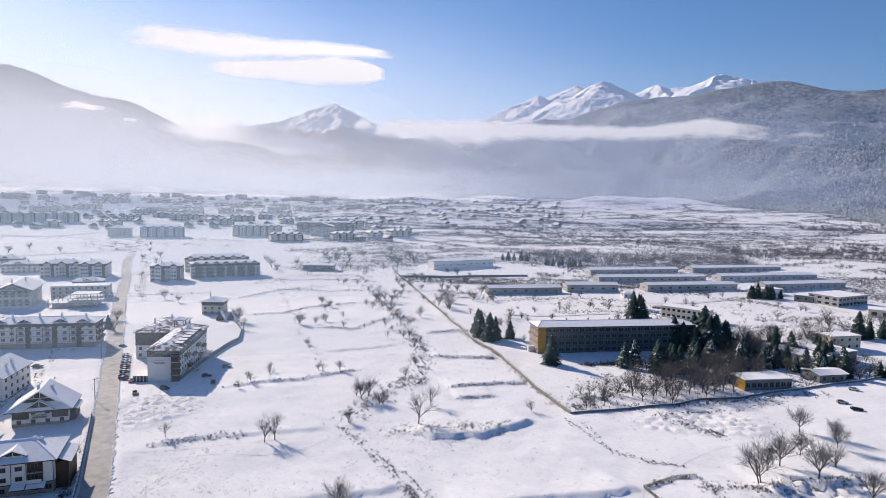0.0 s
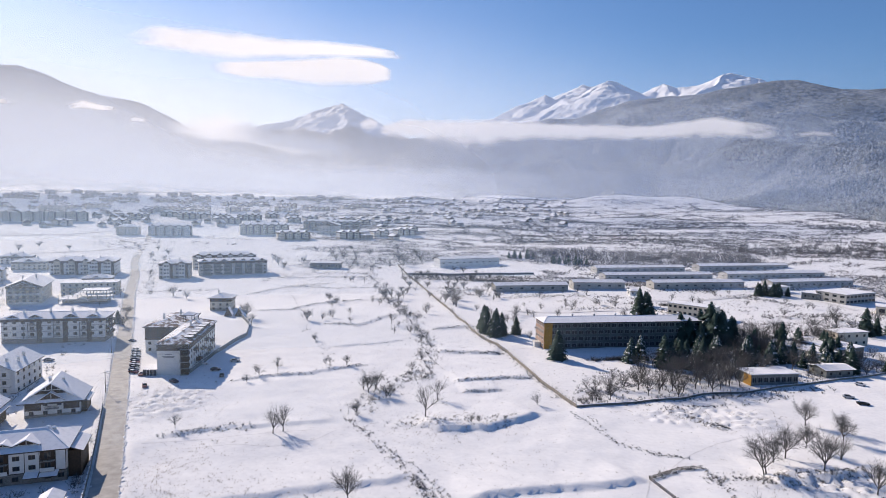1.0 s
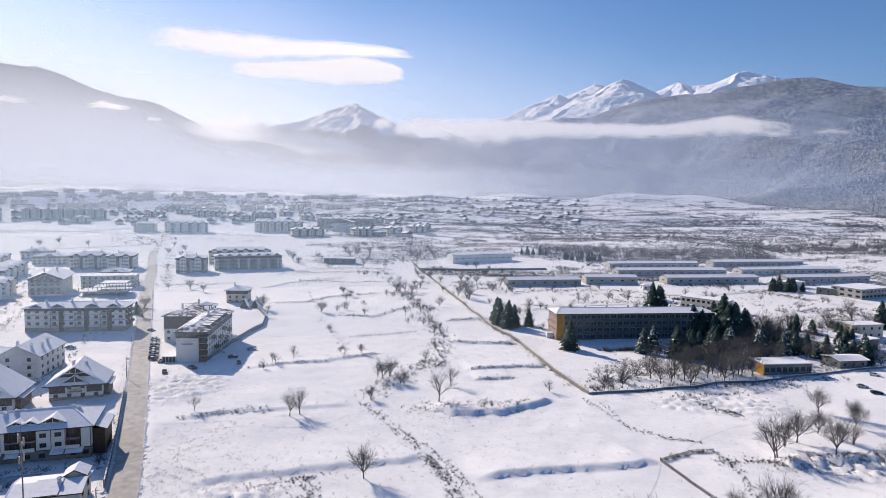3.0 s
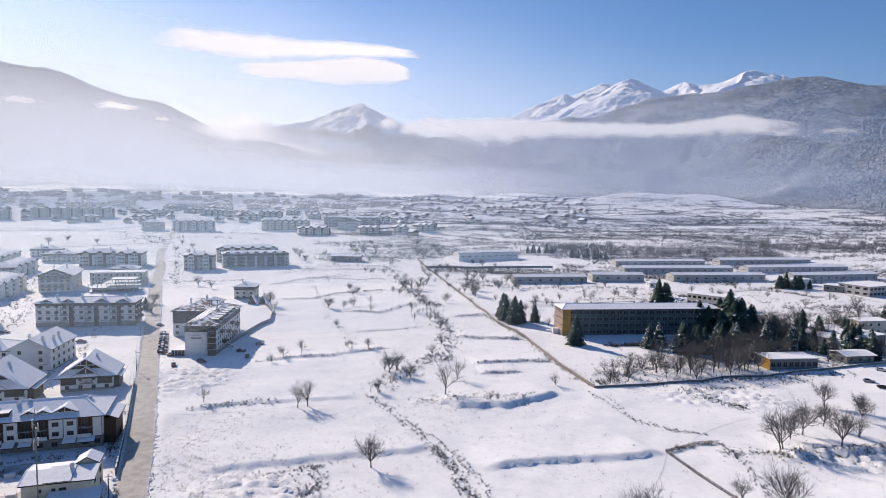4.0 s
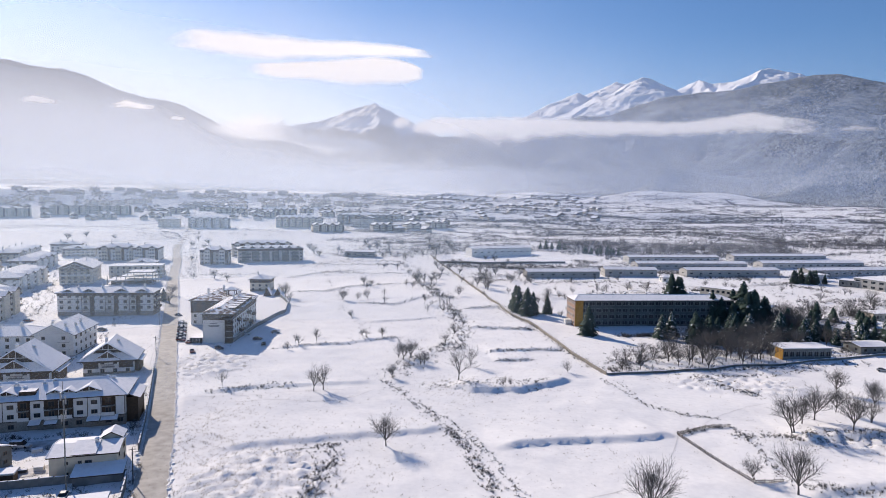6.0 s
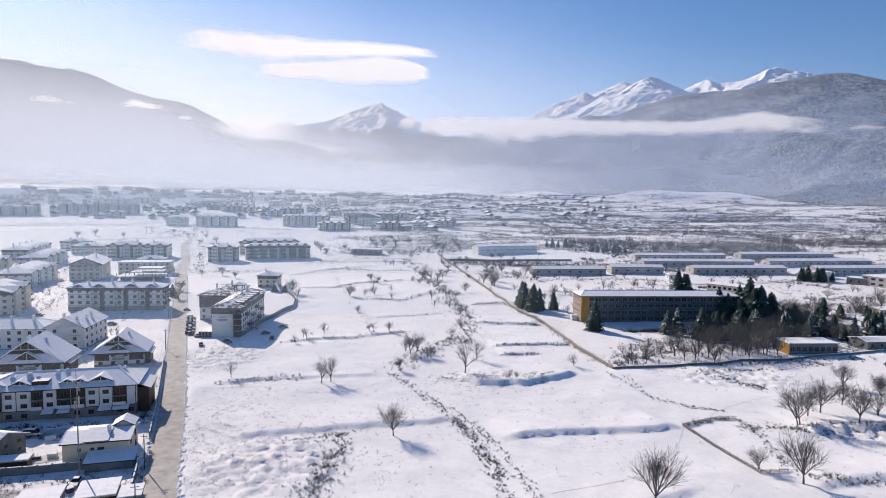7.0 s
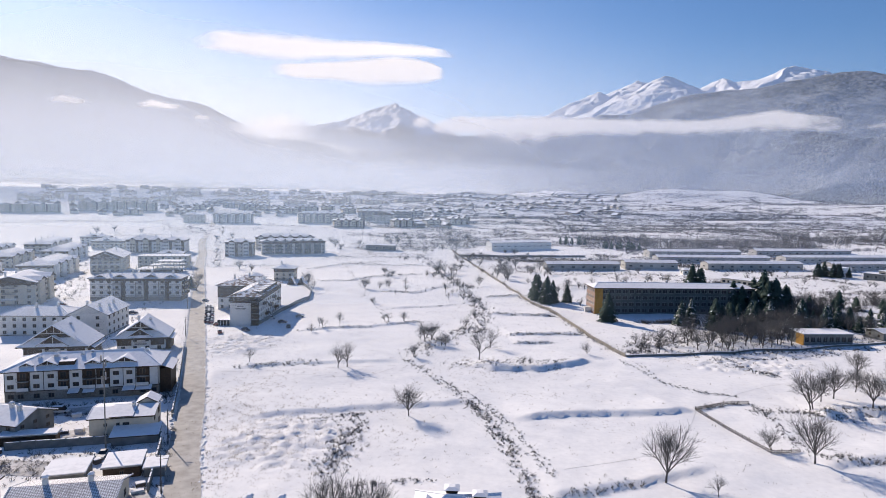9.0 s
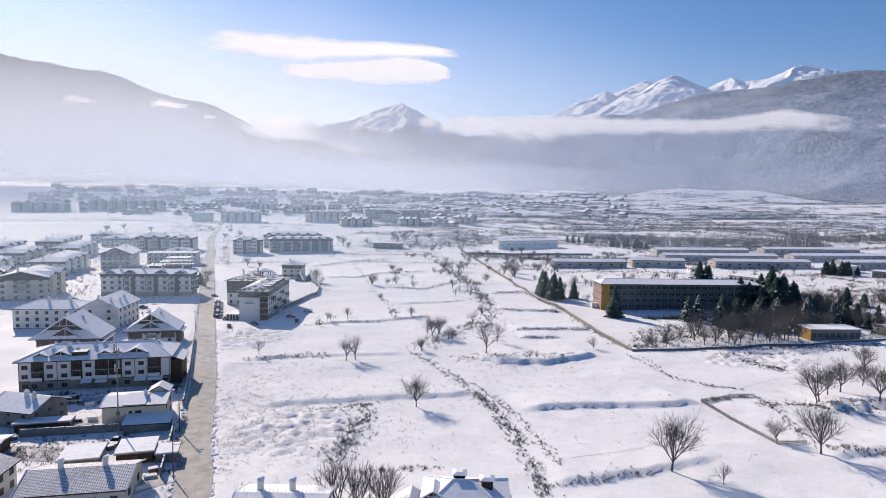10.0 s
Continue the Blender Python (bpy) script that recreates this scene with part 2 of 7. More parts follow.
# ---- the lie of the land ----
ROAD = [(-46, 62), (-65, 103), (-77.5, 126), (-98, 166.5), (-127, 220.5), (-181, 320.5), (-247, 442), (-300, 545), (-352, 640), (-404, 757), (-485, 928), (-560, 1110)]
BANKS = {  # field banks: the land is a step higher behind each
    "a": (0.9, [(-74, 149), (-64, 155), (-52, 159), (-38, 165), (-22, 170), (-16, 176)]),
    "b": (1.2, [(-3, 161), (10.5, 166), (26, 171), (43, 175), (50, 179)]),
    "c": (1.4, [(-21, 213), (-7, 209), (5, 211), (19, 223), (26, 230)]),
    "d": (0.9, [(6, 118), (15, 122), (27, 128), (45, 140)]),
    "e": (0.7, [(-98, 193), (-87, 201), (-68, 207), (-45, 214)]),
    "f": (0.7, [(-99, 253), (-85, 262), (-71, 266.5), (-57.5, 277.5), (-48, 284)]),
    "g": (0.6, [(-71, 314), (-54, 322), (-37, 333.6)]),
    "h": (0.8, [(-87, 369), (-76, 369), (-66.6, 365), (-55, 395), (-38, 408)]),
    "i": (0.8, [(-144, 397), (-119.5, 407), (-112, 424.5), (-99, 438), (-76, 452), (-60.5, 463.6)]),
    "q": (0.8, [(-167, 460), (-155, 488), (-139, 507), (-117, 497), (-95, 508), (-72, 515)]),
    "r": (0.8, [(-181, 547), (-152, 557), (-116, 564), (-84, 564.5)]),
    "j": (1.0, [(-20, 312), (6, 312), (14, 312)]),
    "k": (0.9, [(-24, 363), (0, 374)]),
    "l": (0.9, [(-8, 262), (3, 267), (15, 272), (26, 272)]),
    "m": (0.8, [(-4, 250), (12, 254)]),
    "o": (0.9, [(68, 142), (84, 150), (100, 156), (125, 166)]),
    "p": (1.3, [(84, 178), (98, 182), (118, 190)]),
}


def along(points, x, y):
    """Signed distance of the places x, y from a line of points (positive on its left as it runs) and how far along it, 0 to 1."""
    best, sign, where = np.full(np.shape(x), 1e9), np.ones(np.shape(x)), np.zeros(np.shape(x))
    n = len(points) - 1
    for i in range(n):
        (ax, ay), (bx, by) = points[i], points[i + 1]
        dx, dy = bx - ax, by - ay
        t = np.clip(((x - ax) * dx + (y - ay) * dy) / (dx * dx + dy * dy), 0, 1)
        d = np.hypot(x - ax - t * dx, y - ay - t * dy)
        near = d < best
        best = np.where(near, d, best)
        sign = np.where(near, np.sign(dx * (y - ay) - dy * (x - ax)), sign)
        where = np.where(near, (i + t) / n, where)
    return best * sign, where


def step(a, b, x):
    t = np.clip((x - a) / (b - a), 0, 1)
    return t * t * (3 - 2 * t)


PHASE = [(random.uniform(0, 6.28), random.uniform(0, 6.28), random.uniform(0.7, 1.3)) for _ in range(24)]


def waves(x, y, size, first, count=8):
    """A smooth wandering height of about -1 to 1, for waves of that many metres."""
    z = np.zeros(np.shape(x))
    for i in range(count):
        p, q, k = PHASE[(first + i) % 24]
        turn = 2.4 * i + first
        z = z + np.sin((x * math.cos(turn) + y * math.sin(turn)) * 6.28 / (size * k) + p + 0.8 * np.sin((x * math.sin(turn) - y * math.cos(turn)) * 4.1 / size + q))
    return z / math.sqrt(count)


def inside(x, y, cx, cy, rx, ry):
    return step(1.15, 0.7, np.hypot((x - cx) / rx, (y - cy) / ry))


def lie(x, y):
    """The height of the ground."""
    x, y = np.asarray(x, float), np.asarray(y, float)
    d = np.hypot(x, y)
    z = 72 * np.clip((d - 620) / 1800, 0, 3) ** 1.15
    z = z + 34 * np.exp(-((x - 470) / 260) ** 2 - ((y - 1830) / 170) ** 2) + 14 * np.exp(-((x - 900) / 300) ** 2 - ((y - 1500) / 120) ** 2)
    z = z + step(500, 1500, d) * 3.0 * waves(x, y, 260, 3)
    close = step(900, 500, d)
    z = z + close * (0.16 * waves(x, y, 31, 0) + 0.06 * waves(x, y, 9, 5))
    for height, line in BANKS.values():
        s, w = along(line, x, y)
        ends = step(0, 0.12, w) * step(1, 0.88, w)
        z = z + height * ends * step(-0.9, 0.9, s + 0.5 * waves(x, y, 6, 9)) * np.exp(-np.maximum(s, 0) / 16)
    rough = inside(x, y, -57, 137, 17, 17) + inside(x, y, -112, 226, 16, 17) + 0.35 * inside(x, y, -10, 216, 20, 10) + inside(x, y, 100, 180, 22, 8) + inside(x, y, -120, 500, 40, 30) + 1.6 * inside(x, y, -140, 580, 60, 26) + 0.8 * inside(x, y, 85, 232, 26, 12)
    z = z + rough * (0.5 * np.abs(waves(x, y, 7, 2)) + 0.36 * waves(x, y, 4.2, 11))
    s, w = along(ROAD, x, y)
    s = np.abs(s)
    bed = step(6.5, 4.2, s) * step(1300, 1000, d)
    return z * (1 - bed) + bed * (72 * np.clip((d - 620) / 1800, 0, 3) ** 1.15 - 0.22) + 0.28 * np.exp(-((s - 5.2) / 0.9) ** 2) * close


def spaced(a, b, fine, grow, far_low, far_high):
    """Grid lines, fine between a and b and wider and wider out to the far ends."""
    mid = list(np.arange(a, b + fine, fine))
    low, high, g = [a], [mid[-1]], fine
    while high[-1] < far_high or low[-1] > far_low:
        g *= grow
        if high[-1] < far_high:
            high.append(high[-1] + g)
        if low[-1] > far_low:
            low.append(low[-1] - g)
    return np.array(low[:0:-1] + mid + high[1:])


def sheet(name, X, Y, Z, material, uv=False):
    """A grid of places as one smooth sheet."""
    rows, cols = X.shape
    i = np.arange(rows * cols).reshape(rows, cols)
    quads = np.stack([i[:-1, :-1], i[:-1, 1:], i[1:, 1:], i[1:, :-1]], -1).reshape(-1, 4)
    me = bpy.data.meshes.new(name)
    me.vertices.add(rows * cols)
    me.vertices.foreach_set("co", np.stack([X, Y, Z], -1).astype(np.float32).ravel())
    me.loops.add(quads.size)
    me.loops.foreach_set("vertex_index", quads.ravel().astype(np.int32))
    me.polygons.add(len(quads))
    me.polygons.foreach_set("loop_start", np.arange(0, quads.size, 4, dtype=np.int32))
    me.polygons.foreach_set("loop_total", np.full(len(quads), 4, dtype=np.int32))
    me.polygons.foreach_set("use_smooth", np.ones(len(quads), dtype=bool))
    if uv:
        layer = me.uv_layers.new(name="UVMap")
        u, v = np.meshgrid(np.linspace(0, 1, cols), np.linspace(0, 1, rows))
        layer.data.foreach_set("uv", np.stack([u.ravel()[quads.ravel()], v.ravel()[quads.ravel()]], -1).astype(np.float32).ravel())
    me.materials.append(material)
    me.update()
    me.validate()
    return new(name, me)


def snowfield():
    """Snow over stubble: dry grass comes through in specks."""
    m = SNOW.copy()
    m.name = "field_snow"
    n, l = m.node_tree.nodes, m.node_tree.links
    p = n["Principled BSDF"]
    old = p.inputs["Base Color"].links[0].from_socket
    co = n.new("ShaderNodeTexCoord")
    speck, patch = n.new("ShaderNodeTexNoise"), n.new("ShaderNodeTexNoise")
    for node, sc, det in ((speck, 1.1, 5), (patch, 0.035, 4)):
        node.inputs["Scale"].default_value, node.inputs["Detail"].default_value = sc, det
        l.new(co.outputs["Object"], node.inputs["Vector"])
    s = n.new("ShaderNodeMath")
    s.operation = "MULTIPLY_ADD"
    s.inputs[1].default_value = 0.45
    l.new(patch.outputs["Fac"], s.inputs[0])
    l.new(speck.outputs["Fac"], s.inputs[2])
    r = n.new("ShaderNodeMapRange")
    r.inputs["From Min"].default_value, r.inputs["From Max"].default_value = 0.90, 1.02
    r.inputs["To Max"].default_value = 0.55
    l.new(s.outputs[0], r.inputs["Value"])
    mix = n.new("ShaderNodeMix")
    mix.data_type = "RGBA"
    l.new(r.outputs[0], mix.inputs["Factor"])
    l.new(old, mix.inputs["A"])
    mix.inputs["B"].default_value = (0.30, 0.25, 0.19, 1)
    l.new(mix.outputs["Result"], p.inputs["Base Color"])
    return m


xs = spaced(-130, 130, 1.25, 1.035, -4800, 4800)
ys = spaced(84, 300, 1.25, 1.035, -4000, 4800)
gx, gy = np.meshgrid(xs, ys)
gz = lie(gx, gy)
ground = tagged(sheet("ground", gx, gy, gz, snowfield()), "snow-covered fields with low banks and stubble", "ground", kind="structure")


def at(x, y):
    """The height of the ground sheet at a place."""
    i, j = int(np.searchsorted(xs, x)) - 1, int(np.searchsorted(ys, y)) - 1
    u, v = (x - xs[i]) / (xs[i + 1] - xs[i]), (y - ys[j]) / (ys[j + 1] - ys[j])
    return float((gz[j, i] * (1 - u) + gz[j, i + 1] * u) * (1 - v) + (gz[j + 1, i] * (1 - u) + gz[j + 1, i + 1] * u) * v)


def ribbon(name, line, width, lift, material, pieces=4, lying=False):
    """A strip along a line on the ground, rounded at its bends."""
    pts = [Vector((x, y, 0)) for x, y in line]
    run = []
    for i in range(len(pts) - 1):
        a, b, c, d = pts[max(i - 1, 0)], pts[i], pts[i + 1], pts[min(i + 2, len(pts) - 1)]
        for k in range(pieces * 3):
            t = k / (pieces * 3)
            run.append(0.5 * ((2 * b) + (c - a) * t + (2 * a - 5 * b + 4 * c - d) * t * t + (3 * b - a - 3 * c + d) * t ** 3))
    run.append(pts[-1])
    X, Y, Z = [], [], []
    for i, p in enumerate(run):
        way = (run[min(i + 1, len(run) - 1)] - run[max(i - 1, 0)]).normalized()
        side = Vector((way.y, -way.x, 0))
        row = [p + side * width * s for s in (-0.5, -0.25, 0, 0.25, 0.5)]
        X.append([q.x for q in row]), Y.append([q.y for q in row])
        d = math.hypot(p.x, p.y)
        if lying:
            Z.append([at(q.x, q.y) + lift for q in row])
            continue
        Z.append([72 * max(0.0, (d - 620) / 1800) ** 1.15 + lift + (0.05 if j == 2 else 0) for j in range(5)])
    return sheet(name, np.array(X), np.array(Y), np.array(Z), material)


def ploughed_snow(seed, side):
    """Lumps of ploughed snow heaped unevenly along a road's edge."""
    rn, v, f = random.Random(seed), [], []
    for (x0, y0), (x1, y1) in zip(ROAD[:9], ROAD[1:10]):
        run = math.hypot(x1 - x0, y1 - y0)
        for _ in range(int(run * (1.6 if y0 < 400 else 0.7))):
            t = rn.random()
            off = side * (3.45 + abs(rn.gauss(0, 0.45)))
            x, y = x0 + (x1 - x0) * t + off * (y1 - y0) / run, y0 + (y1 - y0) * t - off * (x1 - x0) / run
            r, h, n = rn.uniform(0.25, 0.75), rn.uniform(0.08, 0.34), len(v)
            z = at(x, y)
            for k in range(7):
                q = r * rn.uniform(0.7, 1.25)
                v.append((x + q * math.cos(k * 0.8976), y + q * 1.4 * math.sin(k * 0.8976), z - 0.15))
            for k in range(7):
                q = r * 0.5 * rn.uniform(0.7, 1.2)
                v.append((x + q * math.cos(k * 0.8976), y + q * 1.4 * math.sin(k * 0.8976), z + h * rn.uniform(0.7, 1.0)))
            f += [(n + k, n + (k + 1) % 7, n + 7 + (k + 1) % 7, n + 7 + k) for k in range(7)] + [tuple(n + 7 + k for k in range(7))]
    me = bpy.data.meshes.new("ploughed_snow")
    me.from_pydata(v, [], f)
    me.materials.append(SNOW if side > 0 else TROD)
    for poly in me.polygons:
        poly.use_smooth = True
    return tagged(new("ploughed_snow", me), "lumps of ploughed snow along the road's edge", "snow", kind="stuff")


ploughed_snow(4, 1)
ploughed_snow(8, -1)
tagged(ribbon("road", ROAD, 7.2, 0.0, ASPHALT), "cleared asphalt road, wet grey-brown slush between snow verges", "road", kind="structure")

# darkened yard strips: trodden dirt, and the shade before the guesthouse painted in
for line, wide in (([(-130, 106), (-114, 111), (-100, 113)], 7.5), ([(-146, 141), (-128, 143.5), (-112, 150)], 6.0), ([(-80, 95), (-76, 101), (-73, 106)], 5.0), ([(-118, 128), (-110, 132), (-104, 138)], 5.0)):
    tagged(ribbon("yard", line, wide, 0.07, SLUSH_SHADE, 5, True), "yard snow darkened by dirt and painted shade", "yard", kind="structure")

for line, wide in (([(-720, 690), (-640, 755), (-560, 818), (-535, 880), (-520, 930)], 7.0), ([(-700, 735), (-610, 800), (-480, 830), (-415, 800)], 4.0), ([(-470, 640), (-420, 690), (-390, 730)], 4.0), ([(79, 523), (88, 485), (97, 447), (103, 421)], 4.5), ([(22, 427), (52, 426), (108, 445)], 3.0), ([(122, 487), (180, 500), (255, 554)], 4.5), ([(265, 556), (269, 510), (275, 472)], 5.0)):
    tagged(ribbon("track", line, wide, 0.25, SLUSH_SHADE if line[0][0] < 0 else TROD, 8, True), "trampled grey track across snowy fields", "track", kind="structure")

for line in ([(50, 178), (45, 165), (38, 152), (27, 141), (10, 131)], [(-87, 186), (-74, 190), (-60, 191), (-50, 196), (-44, 206)], [(54, 181), (66, 196), (84, 210), (110, 222)],
             [(-100, 188), (-70, 199), (-52, 205)]):
    tagged(ribbon("footpath", line, 0.3, 0.03, TROD, 5, True), "narrow trodden footpath in the snow", "path", kind="structure")


# ---- mountains and clouds ----
def polar(az, el, r):
    return r * math.sin(radians(az)), r * math.cos(radians(az)), 70 + r * math.tan(radians(el))


def mountain(label, crest, foot, ridge, back, material, seed, rough, steps=(300, 90), start=0.0):
    """A mountain round the valley: its crest as heading and height in degrees, the distances of foot, crest and back."""
    az = np.linspace(crest[0][0], crest[-1][0], steps[0])
    el = np.interp(az, [c[0] for c in crest], [c[1] for c in crest])
    k = np.ones(7) / 7
    el = np.convolve(np.pad(el, 3, mode="edge"), k, "valid")
    r0 = np.interp(az, [c[0] for c in foot], [c[1] for c in foot])
    u = np.concatenate([np.linspace(0, 1, steps[1]), np.linspace(1.02, 1.25, 12)])
    A, U = np.meshgrid(np.radians(az), u)
    E, R0 = np.meshgrid(el, u)[0], np.meshgrid(r0, u)[0]
    R = np.where(U <= 1, R0 + (ridge - R0) * U, ridge + (back - ridge) * (U - 1) * 4)
    X, Y = R * np.sin(A), R * np.cos(A)
    top = 70 + ridge * np.tan(np.radians(E))
    base = 72 * np.clip((R0 - 620) / 1800, 0, 3) ** 1.15 - 6 + start
    Z = base + (top - base) * np.where(U <= 1, 0.62 * U ** 1.15 + 0.38 * U ** 2.6, 1 - (U - 1) * 2.2)
    folds = np.zeros(X.shape)
    for size, amount in ((900, 1.0), (420, 0.55), (190, 0.3), (85, 0.16)):
        folds += amount * (1 - 1.6 * np.abs(waves(X + 0.5 * Y, 0.55 * Y, size, seed, 5)))
    Z = Z + rough * folds * np.clip(U * 1.3, 0, 1) * np.clip(1.02 - U, 0.05, 1) ** 0.6
    ob = sheet("mountain", X, Y, Z, material)
    return tagged(ob, label, "mountain", kind="structure")


def massif(label, ridges, az, r, fall, material, seed, rough, steps=(520, 170)):
    """High peaks: ridges that run from summit to summit as heading, height in degrees and distance; the faces fall away on either side."""
    A, R = np.meshgrid(np.radians(np.linspace(*az, steps[0])), np.linspace(*r, steps[1]))
    X, Y = R * np.sin(A), R * np.cos(A)
    bent = X + 16 * waves(X, Y, 300, seed + 2, 6) + 5 * waves(X, Y, 90, seed, 6), Y + 16 * waves(X, Y, 280, seed + 7, 6) + 5 * waves(X, Y, 85, seed + 4, 6)
    Z = np.full(X.shape, -400.0)
    for ridge in ridges:
        for (a0, e0, r0), (a1, e1, r1) in zip(ridge, ridge[1:]):
            (px, py, pz), (qx, qy, qz) = polar(a0, e0, r0), polar(a1, e1, r1)
            dx, dy = qx - px, qy - py
            t = np.clip(((bent[0] - px) * dx + (bent[1] - py) * dy) / (dx * dx + dy * dy), 0, 1)
            d = np.hypot(bent[0] - px - t * dx, bent[1] - py - t * dy)
            Z = np.maximum(Z, pz + (qz - pz) * t - fall * d ** 0.96)
    for size, amount in ((210, 1.0), (95, 0.5), (44, 0.28), (21, 0.13)):
        Z = Z + rough * amount * (0.6 - np.abs(waves(X, Y, size, seed, 5)))
    return tagged(sheet("mountain", X, Y, Z, material), label, "mountain", kind="structure")


WOODS = forest("frosted_forest", 2000, (0.06, 0.074, 0.082), (0.28, 0.305, 0.33))
ALPINE = forest("alpine_snow", 470, (0.10, 0.105, 0.115), (0.42, 0.43, 0.45))
massif("snow-capped alpine peaks above the treeline", [
    [(-1.5, 5.0, 4300), (0.4, 6.3, 4400), (3.35, 7.75, 4550), (5.66, 8.75, 4700), (6.8, 8.2, 4900)],
    [(4.9, 7.3, 4500), (8.98, 9.6, 4950), (11.0, 9.2, 5050)],
    [(5.4, 6.9, 4000), (8.18, 8.4, 4250), (11.17, 9.9, 4500), (12.33, 9.5, 4560), (14.3, 8.5, 4700)], [(11.17, 9.9, 4500), (11.6, 8.4, 4150), (11.8, 7.2, 3850)], [(8.7, 8.7, 4300), (9.6, 7.4, 4000)],
    [(13.6, 8.5, 4700), (15.81, 9.6, 4750), (16.8, 9.1, 4700), (18.9, 9.5, 4600), (20.7, 10.2, 4500), (22.9, 9.6, 4500), (24.7, 9.0, 4500), (28, 8.0, 4500)],
    [(15.81, 9.6, 4750), (16.6, 8.6, 4400)], [(20.7, 10.2, 4500), (19.0, 9.0, 4150), (17.6, 8.0, 3900)], [(22.9, 9.6, 4500), (22.6, 8.8, 4150)]],
    (-3, 29), (3550, 5150), 0.62, ALPINE, 4, 6)
woods = mountain("broad dark forested mountain dusted with snow", [(-26, 1.0), (-18, 1.9), (-12, 2.7), (-8, 4.3), (-4.6, 5.0), (0.4, 5.6), (4.9, 6.55), (7.8, 6.85), (10.1, 7.5), (12.8, 8.3), (16.9, 8.15), (19.4, 8.8), (20.8, 9.08), (24.5, 9.15), (26.3, 9.02), (29.1, 8.45), (33, 8.1), (40, 7.5), (52, 6), (64, 4)],
                 [(-26, 2650), (-12, 2450), (0, 2400), (8, 2250), (14, 2050), (20, 1950), (26, 1730), (33, 1480), (64, 1300)], 3500, 4300, WOODS, 7, 84)
massif("steep snow-covered peak far up the valley", [
    [(-23, 4.2, 4300), (-19.06, 5.65, 4500), (-16.6, 6.05, 4600), (-14.7, 6.8, 4650), (-13.45, 7.25, 4700), (-12.12, 7.75, 4700), (-11.3, 7.0, 4700), (-9.7, 6.6, 4650), (-7.67, 5.5, 4500), (-5.6, 4.7, 4400)],
    [(-12.12, 7.75, 4700), (-11.6, 6.2, 4300), (-11.2, 4.6, 4000)], [(-14.7, 6.8, 4650), (-14.2, 5.4, 4250)], [(-9.7, 6.6, 4650), (-9.4, 5.0, 4250)], [(-24, 3.9, 4050), (-3, 4.1, 4050)]],
    (-24, -4), (3350, 5000), 0.66, ALPINE, 10, 7, (340, 120))
mountain("high hazy wooded mountain", [(-70, 6), (-55, 8), (-45, 9.2), (-40, 9.13), (-38.4, 8.8), (-37.2, 8.72), (-36.1, 8.8), (-34.6, 8.35), (-32.7, 7.62), (-30.65, 7.2), (-29, 6.95), (-27.7, 6.5), (-26.6, 5.9), (-25.1, 5.2), (-22.8, 4.0), (-17, 2.4), (-12, 1.2)],
         [(-70, 1900), (-40, 2300), (-12, 2600)], 3700, 4400, WOODS, 2, 40)
foothill = mountain("low wooded foothill in the haze", [(-46, 0.3), (-40.3, 0.5), (-36, 0.8), (-30.8, 0.7), (-26.9, 1.5), (-25.1, 2.5), (-24.2, 3.25), (-22.4, 3.95), (-21, 4.25), (-19.5, 4.2), (-18.1, 3.75), (-16.6, 3.0), (-15.2, 1.95), (-12.7, 1.4), (-8.6, 1.0), (-2, 1.1), (2, 1.0)],
                    [(-46, 2050), (2, 2300)], 2900, 3300, WOODS, 13, 26)


def frost_on_trees():
    """Rimed tree crowns, each a little lighter or darker than its neighbour."""
    m = bpy.data.materials.new("frosted_crowns")
    m.use_nodes = True
    n, l = m.node_tree.nodes, m.node_tree.links
    geo, ramp = n.new("ShaderNodeNewGeometry"), n.new("ShaderNodeValToRGB")
    for e, (at_, c) in zip(ramp.color_ramp.elements, ((0.0, (0.18, 0.20, 0.21, 1)), (1.0, (0.48, 0.51, 0.53, 1)))):
        e.position, e.color = at_, c
    e = ramp.color_ramp.elements.new(0.55)
    e.color = (0.30, 0.325, 0.34, 1)
    l.new(geo.outputs["Random Per Island"], ramp.inputs[0])
    l.new(ramp.outputs[0], n["Principled BSDF"].inputs["Base Color"])
    n["Principled BSDF"].inputs["Roughness"].default_value = 0.9
    return m


